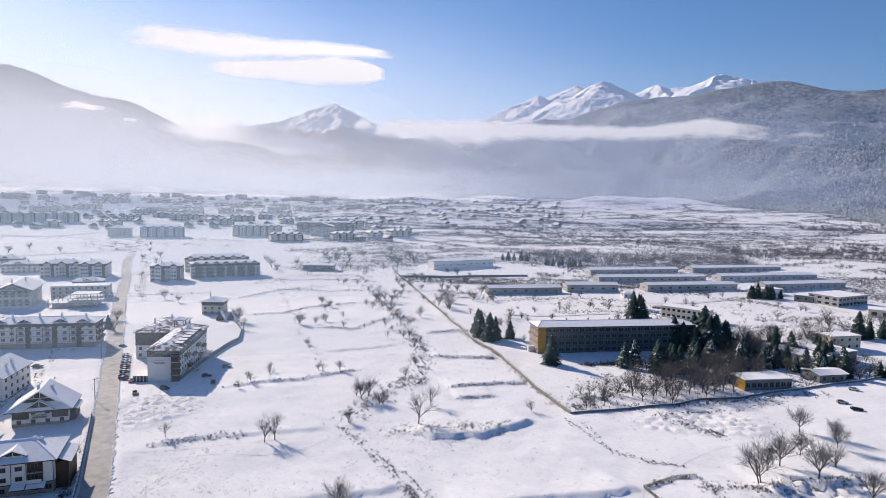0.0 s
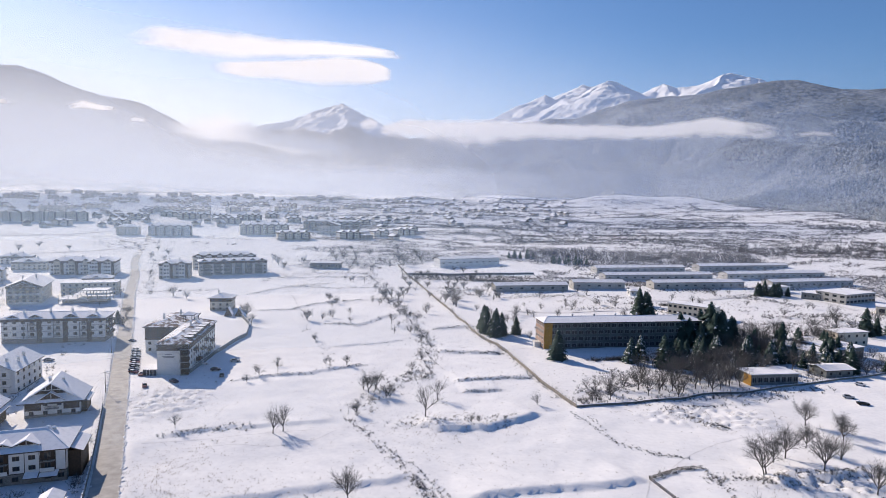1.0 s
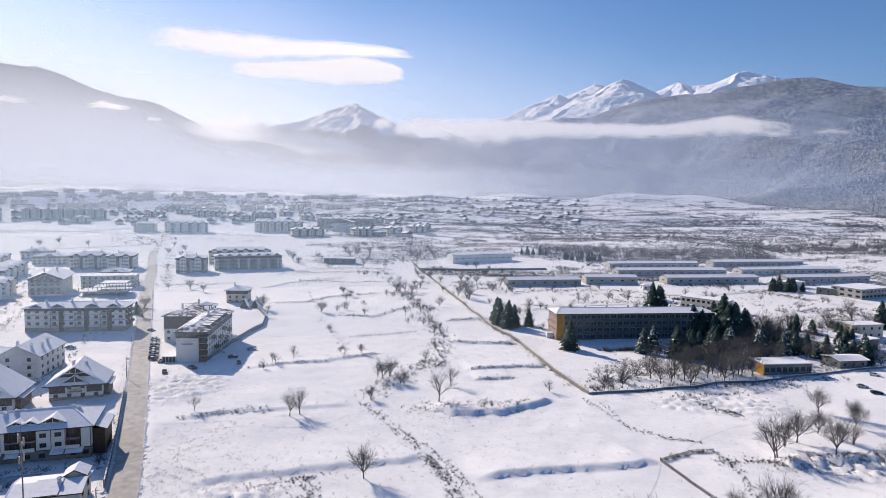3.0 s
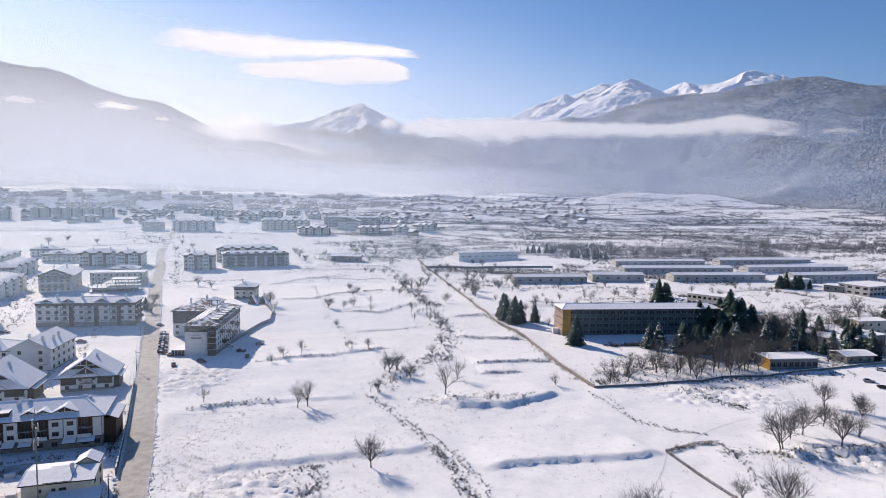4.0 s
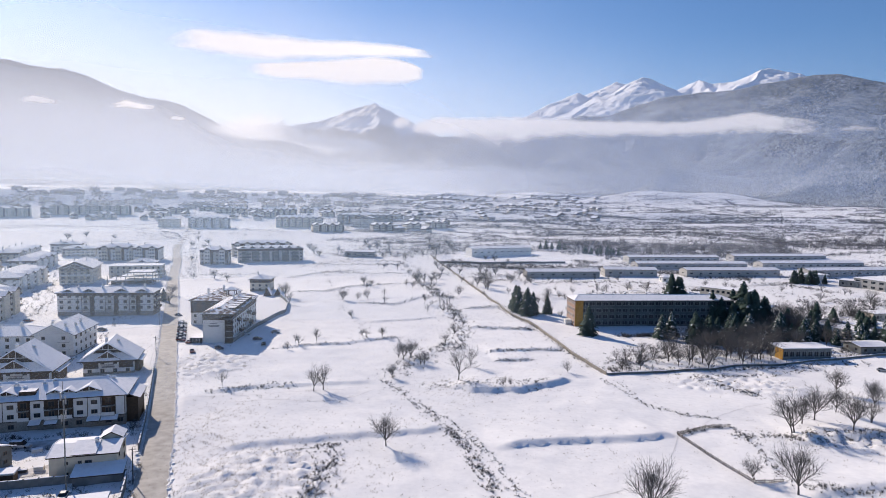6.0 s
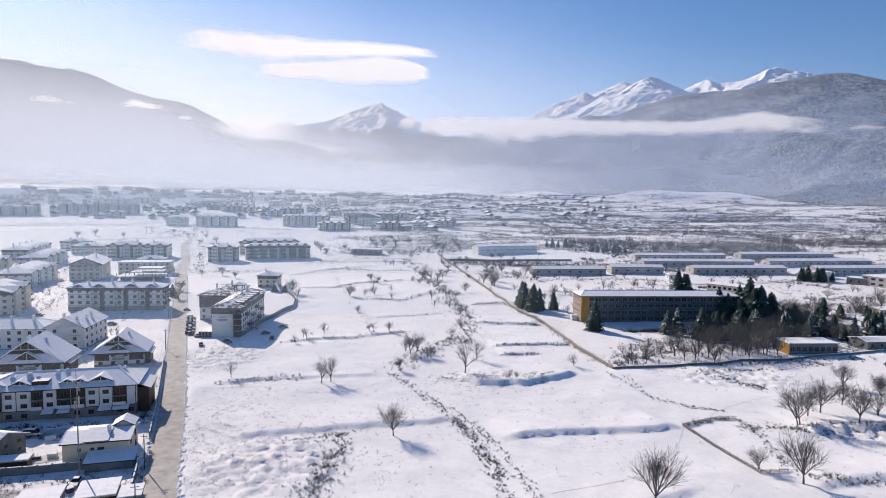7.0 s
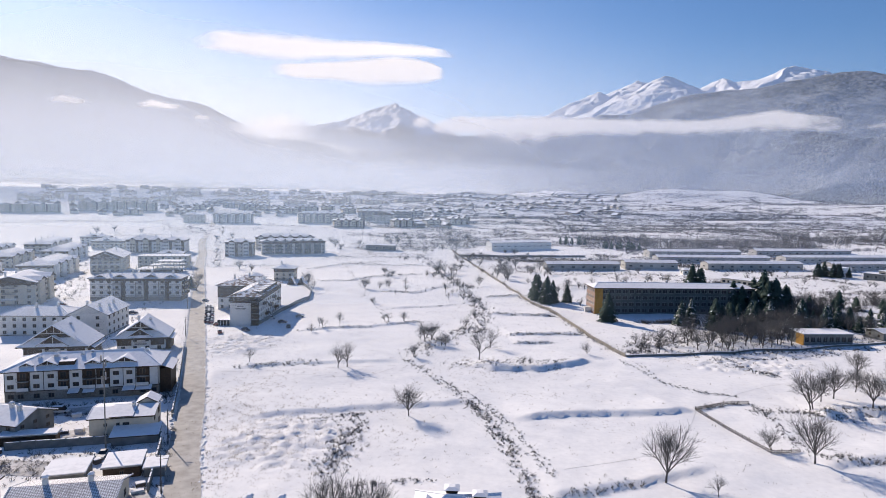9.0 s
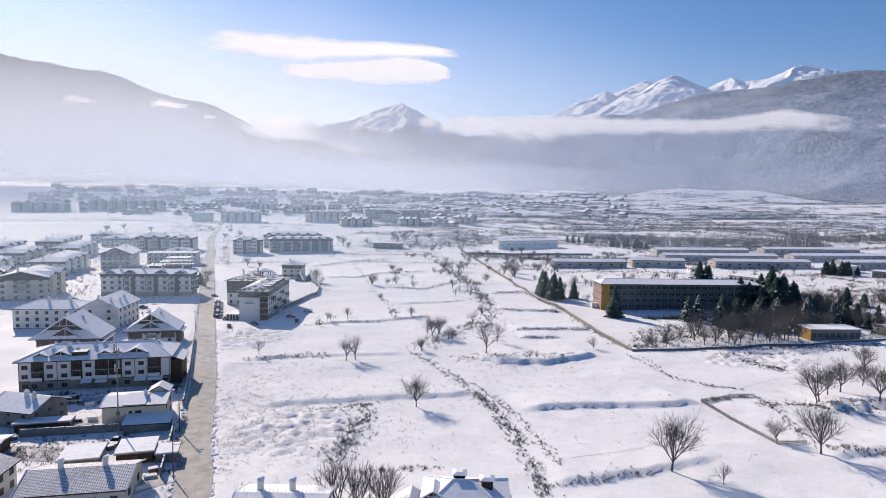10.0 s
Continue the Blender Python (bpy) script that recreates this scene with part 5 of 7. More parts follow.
def gable_roof(x0, x1, y0, y1, z, rise, over=0.8, thick=0.28, axis="x", mats=(0, 1), lips=0.0):
    """A pitched roof slab over a box, the ridge along the axis, snow on its upper faces."""
    s = Shape()
    if axis == "x":
        mid, k = (y0 + y1) / 2, rise / ((y1 - y0) / 2)
        rows = [(y0 - over, z - over * k), (mid, z + rise), (y1 + over, z - over * k)]
        for (ya, za), (yb, zb) in ((rows[0], rows[1]), (rows[1], rows[2])):
            low = [(x0 - over, ya, za), (x1 + over, ya, za), (x1 + over, yb, zb), (x0 - over, yb, zb)]
            s.solid(low, [(a, b, c + thick) for a, b, c in low], mats[1], mats[0])
    else:
        mid, k = (x0 + x1) / 2, rise / ((x1 - x0) / 2)
        cols = [(x0 - over, z - over * k), (mid, z + rise), (x1 + over, z - over * k)]
        for (xa, za), (xb, zb) in ((cols[0], cols[1]), (cols[1], cols[2])):
            low = [(xa, y0 - over, za), (xb, y0 - over, zb), (xb, y1 + over, zb), (xa, y1 + over, za)]
            s.solid(low, [(a, b, c + thick) for a, b, c in low], mats[1], mats[0])
    if lips:
        a, b, c, d = x0 - over, x1 + over, y0 - over, y1 + over
        ends = [((a, rows[k][0], rows[k][1]), (a, rows[k + 1][0], rows[k + 1][1])) for k in (0, 1)] + [((b, rows[k][0], rows[k][1]), (b, rows[k + 1][0], rows[k + 1][1])) for k in (0, 1)] if axis == "x" else [((cols[k][0], c, cols[k][1]), (cols[k + 1][0], c, cols[k + 1][1])) for k in (0, 1)]
        for p, q in ends:
            s.tube((p[0], p[1], p[2] + thick), (q[0], q[1], q[2] + thick), lips, lips, 5, mats[0])
    return s


def hip_roof(x0, x1, y0, y1, z, rise, over=0.8, thick=0.28, left=1.0, right=1.0, lips=0.0):
    """A hipped roof, its ridge along the longer side; left and right: how far each end is hipped."""
    s = Shape()
    a, b, c, d = x0 - over, x1 + over, y0 - over, y1 + over
    if b - a >= d - c:
        r0, r1 = (a + left * (d - c) / 2, (c + d) / 2), (b - right * (d - c) / 2, (c + d) / 2)
    else:
        r0, r1 = ((a + b) / 2, c + left * (b - a) / 2), ((a + b) / 2, d - right * (b - a) / 2)
    p = [(a, c, z), (b, c, z), (b, d, z), (a, d, z)]
    q = [(*r0, z + rise), (*r1, z + rise)]
    up = lambda t: (t[0], t[1], t[2] + thick)
    if b - a >= d - c:
        tops = ([p[0], p[1], q[1], q[0]], [p[1], p[2], q[1]], [p[2], p[3], q[0], q[1]], [p[3], p[0], q[0]])
    else:
        tops = ([p[0], p[1], q[0]], [p[1], p[2], q[1], q[0]], [p[2], p[3], q[1]], [p[3], p[0], q[0], q[1]])
    for t in tops:
        s.face([up(v) for v in t], 0)
    for i in range(4):
        s.face([p[i], p[(i + 1) % 4], up(p[(i + 1) % 4]), up(p[i])], 1)
    s.face(p[::-1], 1)
    if lips:
        wide = b - a >= d - c
        for i, j in (((0, 0), (1, 1), (2, 1), (3, 0)) if wide else ((0, 0), (1, 0), (2, 1), (3, 1))):
            s.tube(up(p[i]), up(q[j]), lips, lips * 0.8, 5)
        s.tube(up(q[0]), up(q[1]), lips, lips, 5)
    return s


def flat_roof(x0, x1, y0, y1, z, over=0.4, thick=0.45):
    s = Shape()
    s.box(x0 - over, y0 - over, z, x1 + over, y1 + over, z + thick * 0.55, 1)
    s.box(x0 - over + 0.06, y0 - over + 0.06, z + thick * 0.55, x1 + over - 0.06, y1 + over - 0.06, z + thick, 0)
    return s


def chimney(parent, x, y, z, h=1.6, w=0.8, material=None):
    s = Shape()
    s.box(x - w / 2, y - w / 2, z - 2.4, x + w / 2, y + w / 2, z + h, 0)
    s.box(x - w / 2 - 0.1, y - w / 2 - 0.1, z + h, x + w / 2 + 0.1, y + w / 2 + 0.1, z + h + 0.12, 0)
    for a in (-1, 1):
        for b in (-1, 1):
            s.box(x + a * w * 0.35 - 0.06, y + b * w * 0.35 - 0.06, z + h + 0.12, x + a * w * 0.35 + 0.06, y + b * w * 0.35 + 0.06, z + h + 0.4, 0)
    s.solid([(x - w * 0.7, y - w * 0.7, z + h + 0.4), (x + w * 0.7, y - w * 0.7, z + h + 0.4), (x + w * 0.7, y + w * 0.7, z + h + 0.4), (x - w * 0.7, y + w * 0.7, z + h + 0.4)],
            [(x - w * 0.3, y - w * 0.3, z + h + 0.75), (x + w * 0.3, y - w * 0.3, z + h + 0.75), (x + w * 0.3, y + w * 0.3, z + h + 0.75), (x - w * 0.3, y + w * 0.3, z + h + 0.75)], 1)
    return part("chimney", s.mesh("chimney", material or PLASTER, ROOFSNOW), parent, "plastered chimney with a snowy cap")


def dormer(parent, x, y, z, w, depth, wall_h, rise, over=0.5):
    """A gabled dormer that looks towards -y, its sill at z."""
    s = Shape()
    s.box(x - w / 2, y, z, x + w / 2, y + depth, z + wall_h, 0)
    s.face([(x - w / 2, y, z + wall_h), (x + w / 2, y, z + wall_h), (x, y, z + wall_h + rise)], 0)
    for k in (-1, 0, 1):
        s.box(x + k * w * 0.3 - 0.09, y - 0.07, z, x + k * w * 0.3 + 0.09, y - 0.002, z + wall_h + rise * (0.25 if k else 0.85), 2)
    s.box(x - w / 2, y - 0.08, z + wall_h - 0.1, x + w / 2, y - 0.003, z + wall_h + 0.1, 2)
    d = part("dormer", s.mesh("dormer", WOOD, WOOD, PLASTER), parent, "timber dormer with a dark gable")
    part("dormer_roof", gable_roof(x - w / 2, x + w / 2, y, y + depth, z + wall_h, rise, over, 0.3, "y", lips=0.13).mesh("dormer_roof", ROOFSNOW, WOOD), d, "snow-covered little gable roof")
    return d


def balcony(parent, x0, x1, y, z, out=1.3, solid=False):
    s = Shape()
    s.box(x0, y - out, z - 0.16, x1, y + 0.05, z, 0)
    b = part("balcony", s.mesh("balcony", CONCRETE), parent)
    r = Shape()
    if solid:
        r.box(x0, y - out, z, x1, y - out + 0.1, z + 0.95)
    else:
        r.box(x0, y - out, z + 0.92, x1, y - out + 0.07, z + 1.0)
        n = max(3, int((x1 - x0) / 0.35))
        for i in range(n + 1):
            x = x0 + (x1 - x0 - 0.06) * i / n
            if parent.matrix_basis.translation.y < 330 and parent.name.startswith("guesthouse"):
                bar = Shape()
                bar.box(x, y - out, z, x + 0.06, y - out + 0.05, z + 0.92)
                part("baluster", bar.mesh("baluster", WOOD), b)
            else:
                r.box(x, y - out, z, x + 0.06, y - out + 0.05, z + 0.92)
    part("railing", r.mesh("railing", PLASTER if solid else WOOD), b)
    return b


def house(name, label, category, x, y, turn, L, D, eave, roof="hip", rise=3.0, floors=3, wall=None, bays=6, side_bays=3, plinth=0.0, plinth_mat=None,
          band=0.0, over=0.8, chimneys=(), win=(1.3, 1.4), frame_mat=None, group="", roof_mat=None, top_mat=None, left=1.0, right=1.0, first=0, skip=()):
    """A house whose front runs L metres from its left front corner at x, y; the storeys, windows and roof as given."""
    wall, ob = wall or PLASTER, tagged(new(name), label, category, group)
    chimneys = tuple((c[0], c[1], c[2] - 0.16 * rise, *c[3:]) for c in chimneys) if y < 330 else chimneys
    rise = rise * (1.0 if name == "chalet" else 0.72 if y < 330 else 0.9)
    cx, cy = x + math.cos(radians(turn)) * L / 2, y + math.sin(radians(turn)) * L / 2
    ob.matrix_basis = pose(x, y, min(at(x, y), at(cx, cy)), 0, 0, turn)
    s = Shape()
    s.box(0, 0, -1.2, L, D, plinth, 1)
    s.box(0, 0, plinth, L, D, eave - band, 0)
    if band:
        s.box(-0.12, -0.12, eave - band, L + 0.12, D + 0.12, eave, 2)
    if roof == "gable_x":
        for gx_ in (0, L):
            s.face([(gx_, 0, eave), (gx_, D, eave), (gx_, D / 2, eave + rise)], 2 if band else 0)
    if roof == "gable_y":
        for gy_ in (0, D):
            s.face([(0, gy_, eave), (L, gy_, eave), (L / 2, gy_, eave + rise)], 2 if band else 0)
    part("wall", s.mesh("wall", wall, plinth_mat or STONE, top_mat or WOOD), ob)
    mats = (roof_mat or ROOFSNOW, WOOD)
    if roof == "hip":
        r = hip_roof(0, L, 0, D, eave, rise, over, 0.28, left, right, 0.17 if y < 330 else 0.0)
    elif roof == "flat":
        r = flat_roof(0, L, 0, D, eave)
        mats = (mats[0], CONCRETE)
    else:
        r = gable_roof(0, L, 0, D, eave, rise, over, 0.28, roof[-1], lips=0.15 if y < 330 else 0.0)
    part("roof", r.mesh("roof", *mats), ob, "snow-covered roof")
    fh = eave / floors
    for f in range(first, floors):
        z = f * fh + (fh - win[1]) * 0.55
        for i in range(bays):
            if (f, i) in skip:
                continue
            window(ob, L * (i + 0.5) / bays, -0.125 if band and z > eave - band - 0.5 else 0, z, 0, *win, frame_mat)
        for i in range(side_bays):
            out = 0.125 if band and z > eave - band - 0.5 else 0
            if x < 0:
                window(ob, L + out, D * (i + 0.5) / side_bays, z, 90, *win, frame_mat)
            else:
                window(ob, -out, D * (i + 0.5) / side_bays, z, -90, *win, frame_mat)
    for c in chimneys:
        chimney(ob, *c)
    return ob


# the guesthouse beside the road, stone below and white above, with dormers
g = house("guesthouse", "long white guesthouse, stone ground floor, wooden bays, snowy dormer roof", "guesthouse", -144.6, 148.6, 22.2, 40.3, 15.5, 8.7, "hip", 4.4, 3, PLASTER, 0, 3, 3.0, STONE, 0, 1.0,
          ((7.5, 5.4, 10.6, 1.4, 0.8), (11.6, 5.9, 10.9, 1.4, 1.0), (14.2, 4.6, 10.2, 1.3, 0.8), (18.6, 6.3, 11.0, 1.2, 0.8), (20.9, 7.2, 11.4, 1.2, 0.8), (34.4, 8.2, 11.2, 1.3, 0.9), (35.9, 8.2, 10.9, 1.3, 0.9)), right=0.8)
for x0 in (1.6, 8.1, 11.8, 18.2, 28.8, 32.4):
    for z in (3.8, 6.5):
        window(g, x0, -0.0, z, 0, 1.6, 1.2)
for x0, x1 in ((3.3, 6.3), (13.6, 16.4), (20.1, 23.4), (23.6, 27.0), (34.3, 37.7)):
    s = Shape()
    s.box(x0, -0.1, 3.0, x1, 0.02, 8.65, 0)
    part("loggia", s.mesh("loggia", WOOD), g, "dark wooden recessed bay with balconies")
    for z in (3.25, 6.0):
        balcony(g, x0, x1, -0.1, z, 0.9, z < 4)
    for z in (3.4, 6.2):
        window(g, (x0 + x1) / 2, -0.12, z + 0.1, 0, 1.6, 1.9)
for x0 in (0.1, 6.45, 9.95, 16.5, 20.0, 27.1, 30.7, 34.1, 37.8, 40.2):
    s = Shape()
    s.box(x0 - 0.08, -0.06, 3.0, x0 + 0.08, 0.02, 8.6)
    part("timber_strip", s.mesh("timber_strip", WOOD), g)
s = Shape()
s.box(-0.05, -0.13, 2.9, 40.35, -0.002, 3.08)
part("timber_strip", s.mesh("timber_strip", WOOD), g)
for x0, x1 in ((16.4, 19.3), (20.3, 23.4), (30.7, 34), (34.3, 38.6)):
    s = Shape()
    lower = [(x0, -2.4, 2.2), (x1, -2.4, 2.2), (x1, 0, 3.0), (x0, 0, 3.0)]
    s.solid(lower, [(a, b, c + 0.2) for a, b, c in lower], 1, 0)
    part("canopy", s.mesh("canopy", ROOFSNOW, WOOD), g, "snow-covered porch canopy")
for x0 in (1.6, 4, 8.1, 11.8, 25, 28.5, 36, 39):
    window(g, x0, 0, 0.9, 0, 1.5, 1.3)
for x, w in ((5.3, 2.6), (10.6, 4.6), (22.4, 3.3), (25.7, 3.2), (30.9, 5.6)):
    dormer(g, x, 1.4, 9.0, w, 5.5, 1.0, w * 0.24)
s = Shape()
s.box(13.6, 1.2, 9.0, 17.6, 7.5, 10.9, 0, 1)
part("shed_dormer", s.mesh("shed_dormer", WOOD, ROOFSNOW), g, "broad shed dormer with a deep snow cover")
s = Shape()
s.box(40.25, 2, 0, 43.4, 12, 7.2, 0)
part("side_wing", s.mesh("side_wing", WOOD), g, "dark timber side wing")
lower = [(40, 1.2, 8.6), (44.2, 1.2, 6.9), (44.2, 12.8, 6.9), (40, 12.8, 8.6)]
s = Shape()
s.solid(lower, [(a, b, c + 0.25) for a, b, c in lower], 1, 0)
part("side_roof", s.mesh("side_roof", ROOFSNOW, WOOD), g, "snow-covered lean-to roof")


def chalet(x, y, turn, W, D, label):
    """A broad chalet: a great gable towards the road, a skirt roof across its front and a second gable standing on that."""
    up = W * 0.34
    ob = house("chalet", label, "house", x, y, turn, W, D, 6.2, "gable_y", up, 2, PLASTER, 4, 3, 1.2, STONE, 1.6, 1.5, ((W * 0.40, D * 0.45, 6.2 + up * 0.95, 1.2), (W * 0.62, D * 0.6, 6.2 + up * 0.8, 1.2)), group="timber chalets")
    k = up / (W / 2)
    s = Shape()
    hi = 6.2 + up * 0.52
    low = [(-1.6, -2.2, 5.5), (W + 1.6, -2.2, 5.5), (W - (hi - 6.2) / k, 1.2, hi), ((hi - 6.2) / k, 1.2, hi)]
    s.solid(low, [(a, b, c + 0.3) for a, b, c in low], 1, 0)
    part("skirt_roof", s.mesh("skirt_roof", ROOFSNOW, WOOD), ob, "snow-covered skirt roof below the gable")
    dormer(ob, W / 2, -1.4, 6.3, W * 0.46, 5.0, 0.1, W * 0.15, 0.7)
    s = Shape()
    for q in (-0.22, -0.11, 0, 0.11, 0.22):
        s.box(W / 2 + q * W - 0.1, -0.10, hi + 0.2, W / 2 + q * W + 0.1, -0.01, 6.2 + up * (1 - abs(q) * 2) - 0.1)
    s.box(W * 0.26, -0.12, hi + 0.15, W * 0.74, -0.015, hi + 0.4)
    part("gable_timber", s.mesh("gable_timber", PLASTER), ob, "pale posts in the dark gable")
    for sg, x0 in ((-1, 0.0), (1, W)):
        s = Shape()
        e = x0 + sg * 1.5
        s.tube((e, -1.5, 6.2 - 1.5 * k + 0.3), (W / 2, -1.5, 6.2 + up + 0.3), 0.2, 0.2, 5)
        part("verge_snow", s.mesh("verge_snow", ROOFSNOW), ob, "rounded snow along the gable edge")
    balcony(ob, W * 0.38, W * 0.62, 0, 3.2)
    for x0, x1 in ((0.2, W * 0.3), (W * 0.7, W - 0.2)):
        s = Shape()
        s.box(x0, -0.16, 2.6, x1, -0.03, 5.2)
        part("cladding", s.mesh("cladding", WOOD), ob, "dark timber cladding")
    s = Shape()
    s.box(W - 0.02, 2, 0.5, W + 1.6, D - 3, 4.4, 0)
    part("side_bay", s.mesh("side_bay", WOOD), ob, "dark timber side bay")
    low = [(W - 0.1, 1.2, 5.3), (W + 2.6, 1.2, 4.2), (W + 2.6, D - 2, 4.2), (W - 0.1, D - 2, 5.3)]
    s = Shape()
    s.solid(low, [(a, b, c + 0.25) for a, b, c in low], 1, 0)
    part("side_bay_roof", s.mesh("side_bay_roof", ROOFSNOW, WOOD), ob, "snow-covered lean-to roof")
    return ob


chalet(-149.3, 204.6, 22, 16.6, 12.5, "timber and plaster chalet with stacked gables under snow")
chalet(-171.5, 186, 18, 20, 14, "large timber chalet with stacked gables and snowy roof")
house("house", "cream-white house wing with a long hipped snowy roof", "house", -211, 219, 13, 27, 14, 8.2, "hip", 4.2, 3, PLASTER, 7, 3, 0.5, chimneys=((12, 5, 11.3, 1.6), (20, 6, 11.6, 1.6)))
block = house("house", "cream-white house with a broad snowy gable roof and chimneys", "house", -184.4, 224.5, 13, 15, 22, 9.0, "gable_y", 5.4, 3, PLASTER, 2, 5, 0.5, chimneys=((5.2, 5, 12.4, 1.6), (10.5, 4, 11.6, 1.7), (12.2, 9, 10.8, 1.7), (11.5, 15, 11.3, 1.6)))
for f in range(3):
    balcony(block, 9.4, 13.6, 0, f * 3.0 + 0.15, 1.0, True)
s_apt = house("apartment_building", "long white apartment building with dark wooden top storey and snowy roof", "apartments", -230, 298, 14.9, 46.5, 14, 12.2, "hip", 3.0, 4, PLASTER, 12, 3, 2.6, STONE, 1.3, 0.9,
              ((8, 6, 14.3), (20, 6, 14.9), (30, 6, 14.9), (41, 6, 14.5)), first=1, win=(1.7, 1.5))
for x, w in ((5, 5), (15, 6), (31, 6.5), (41, 5.5)):
    dormer(s_apt, x, 0.8, 12.4, w, 5, 0.4, w * 0.24)
for f in range(1, 4):
    for x0 in (12.2, 23.6, 35.5):
        balcony(s_apt, x0, x0 + 3.0, 0, 0.6 + f * 3.0, 1.0)
for f in range(1, 4):
    b = Shape()
    b.box(46.5, 1.5, f * 3.0 + 0.2, 48.0, 12, f * 3.0 + 1.3)
    part("side_balcony", b.mesh("side_balcony", WOOD), s_apt, "dark wooden balcony")
for x0 in (15.6, 27.3, 38.2):
    s = Shape()
    s.box(x0, -0.14, 0.4, x0 + 2.2, 0.02, 10.8)
    part("stair_recess", s.mesh("stair_recess", WOOD), s_apt, "dark recessed stair bay")
for f in (1, 2, 3):
    s = Shape()
    s.box(0.02, -0.1, f * 2.95 + 0.05, 46.4, -0.004, f * 2.95 + 0.25)
    part("floor_band", s.mesh("floor_band", STONE), s_apt)
for x0 in (9.6, 11.6, 23.0, 34.8, 38.9):
    s = Shape()
    s.box(x0, -0.08, 2.6, x0 + 0.25, 0.02, 10.5)
    part("timber_strip", s.mesh("timber_strip", WOOD), s_apt)

# the hotel by the road, with its rear wing and stair tower
h = house("hotel", "white hotel with dark timber attic and snowy roof", "hotel", -131.5, 258.5, 9.5, 12.5, 46, 13.0, "hip", 3.0, 5, PLASTER, 0, 13, 0, STONE, 2.6, 0.9, ((6, 28, 15.8), (6, 38, 15.8)), roof_mat=PATCHY, left=0.8, right=0.6, first=0, win=(1.1, 1.4))
s = Shape()
s.box(9.6, -0.8, 0, 12.9, 0.02, 12.4)
part("stair_bay", s.mesh("stair_bay", WOOD), h, "dark timber balcony bay")
for f in range(5):
    balcony(h, 9.5, 13.0, -0.8, 0.4 + f * 2.7, 0.9)
for k in range(6):
    y0 = 6 + k * 5.5
    s = Shape()
    s.box(9.2, y0, 13.4, 12.4, y0 + 3.8, 14.8, 0, 1)
    part("skylight_dormer", s.mesh("skylight_dormer", WOOD, ROOFSNOW), h, "low dark shed dormer with snow")
for z, w in ((8.6, 3.0), (7.8, 5.0), (7.4, 4.2)):
    s = Shape()
    s.box(4.6 - w / 2, -0.05, z, 4.6 + w / 2, -0.004, z + 0.28)
    part("sign_bar", s.mesh("sign_bar", GREYWALL), h, "faded grey lettering bar")
s = Shape()
s.box(-5.6, -0.6, -0.3, -0.05, 8, 2.6, 0, 1)
part("entrance_hall", s.mesh("entrance_hall", GLASS, ROOFSNOW), h, "low glazed entrance hall with snow on top")
for k in range(5):
    s = Shape()
    s.box(-5.6 + k * 1.35, -0.66, 0, -5.45 + k * 1.35, -0.605, 2.6)
    part("mullion", s.mesh("mullion", PLASTER), h)
for f, y0 in ((1, 12), (1, 30), (2, 20), (3, 8), (3, 26), (2, 36)):
    s = Shape()
    s.box(12.4, y0, f * 2.7 + 0.1, 14.0, y0 + 4, f * 2.7 + 1.1, 0)
    part("bay_balcony", s.mesh("bay_balcony", WOOD), h, "dark timber balcony on the long side")
wing = house("hotel_wing", "hotel rear wing with dark timber upper floors and snowy roof", "hotel", -154.5, 292, 9.5, 16, 32, 12.2, "hip", 3.0, 4, PLASTER, 4, 8, 0, STONE, 6.0, 0.9, ((5, 12, 15), (10, 22, 15)), roof_mat=PATCHY)
tower = tagged(new("stair_tower"), "open timber lookout turret with a small snowy roof", "turret")
tower.matrix_basis = pose(-141.5, 303, at(-141, 303), 0, 0, 9.5)
s = Shape()
s.box(0, 0, -0.5, 4.4, 4.4, 13.0)
part("shaft", s.mesh("shaft", WOOD), tower)
for a in (0, 4.1):
    for b in (0, 4.1):
        s = Shape()
        s.box(a, b, 13.0, a + 0.3, b + 0.3, 16.2)
        part("post", s.mesh("post", WOOD), tower)
part("roof", hip_roof(0, 4.4, 0, 4.4, 16.2, 1.4, 0.9).mesh("roof", ROOFSNOW, WOOD), tower, "snow-covered pyramid roof")
house("house", "small villa with a pyramid roof and wooden upper floor", "house", -168.5, 397, 8, 13, 12, 8.0, "hip", 3.0, 3, CREAM, 3, 2, 1.5, STONE, 2.2, 1.2, ((4, 6, 10.3),))
for x, y in ((-153, 381), (-147, 383)):
    ob = tagged(new("a_frame_hut"), "small A-frame hut with dark gable and snow", "hut", "a-frame huts")
    ob.matrix_basis = pose(x, y, at(x, y), 0, 0, 14)
    s = Shape()
    s.face([(0, 0, 0), (5, 0, 0), (2.5, 0, 5)], 0)
    s.face([(5, 7, 0), (0, 7, 0), (2.5, 7, 5)], 0)
    part("gable", s.mesh("gable", WOOD), ob)
    part("roof", gable_roof(0, 5, 0, 7, 0.0, 5.0, 0.0, 0.3, "y").mesh("roof", ROOFSNOW, WOOD), ob, "steep snowy roof")

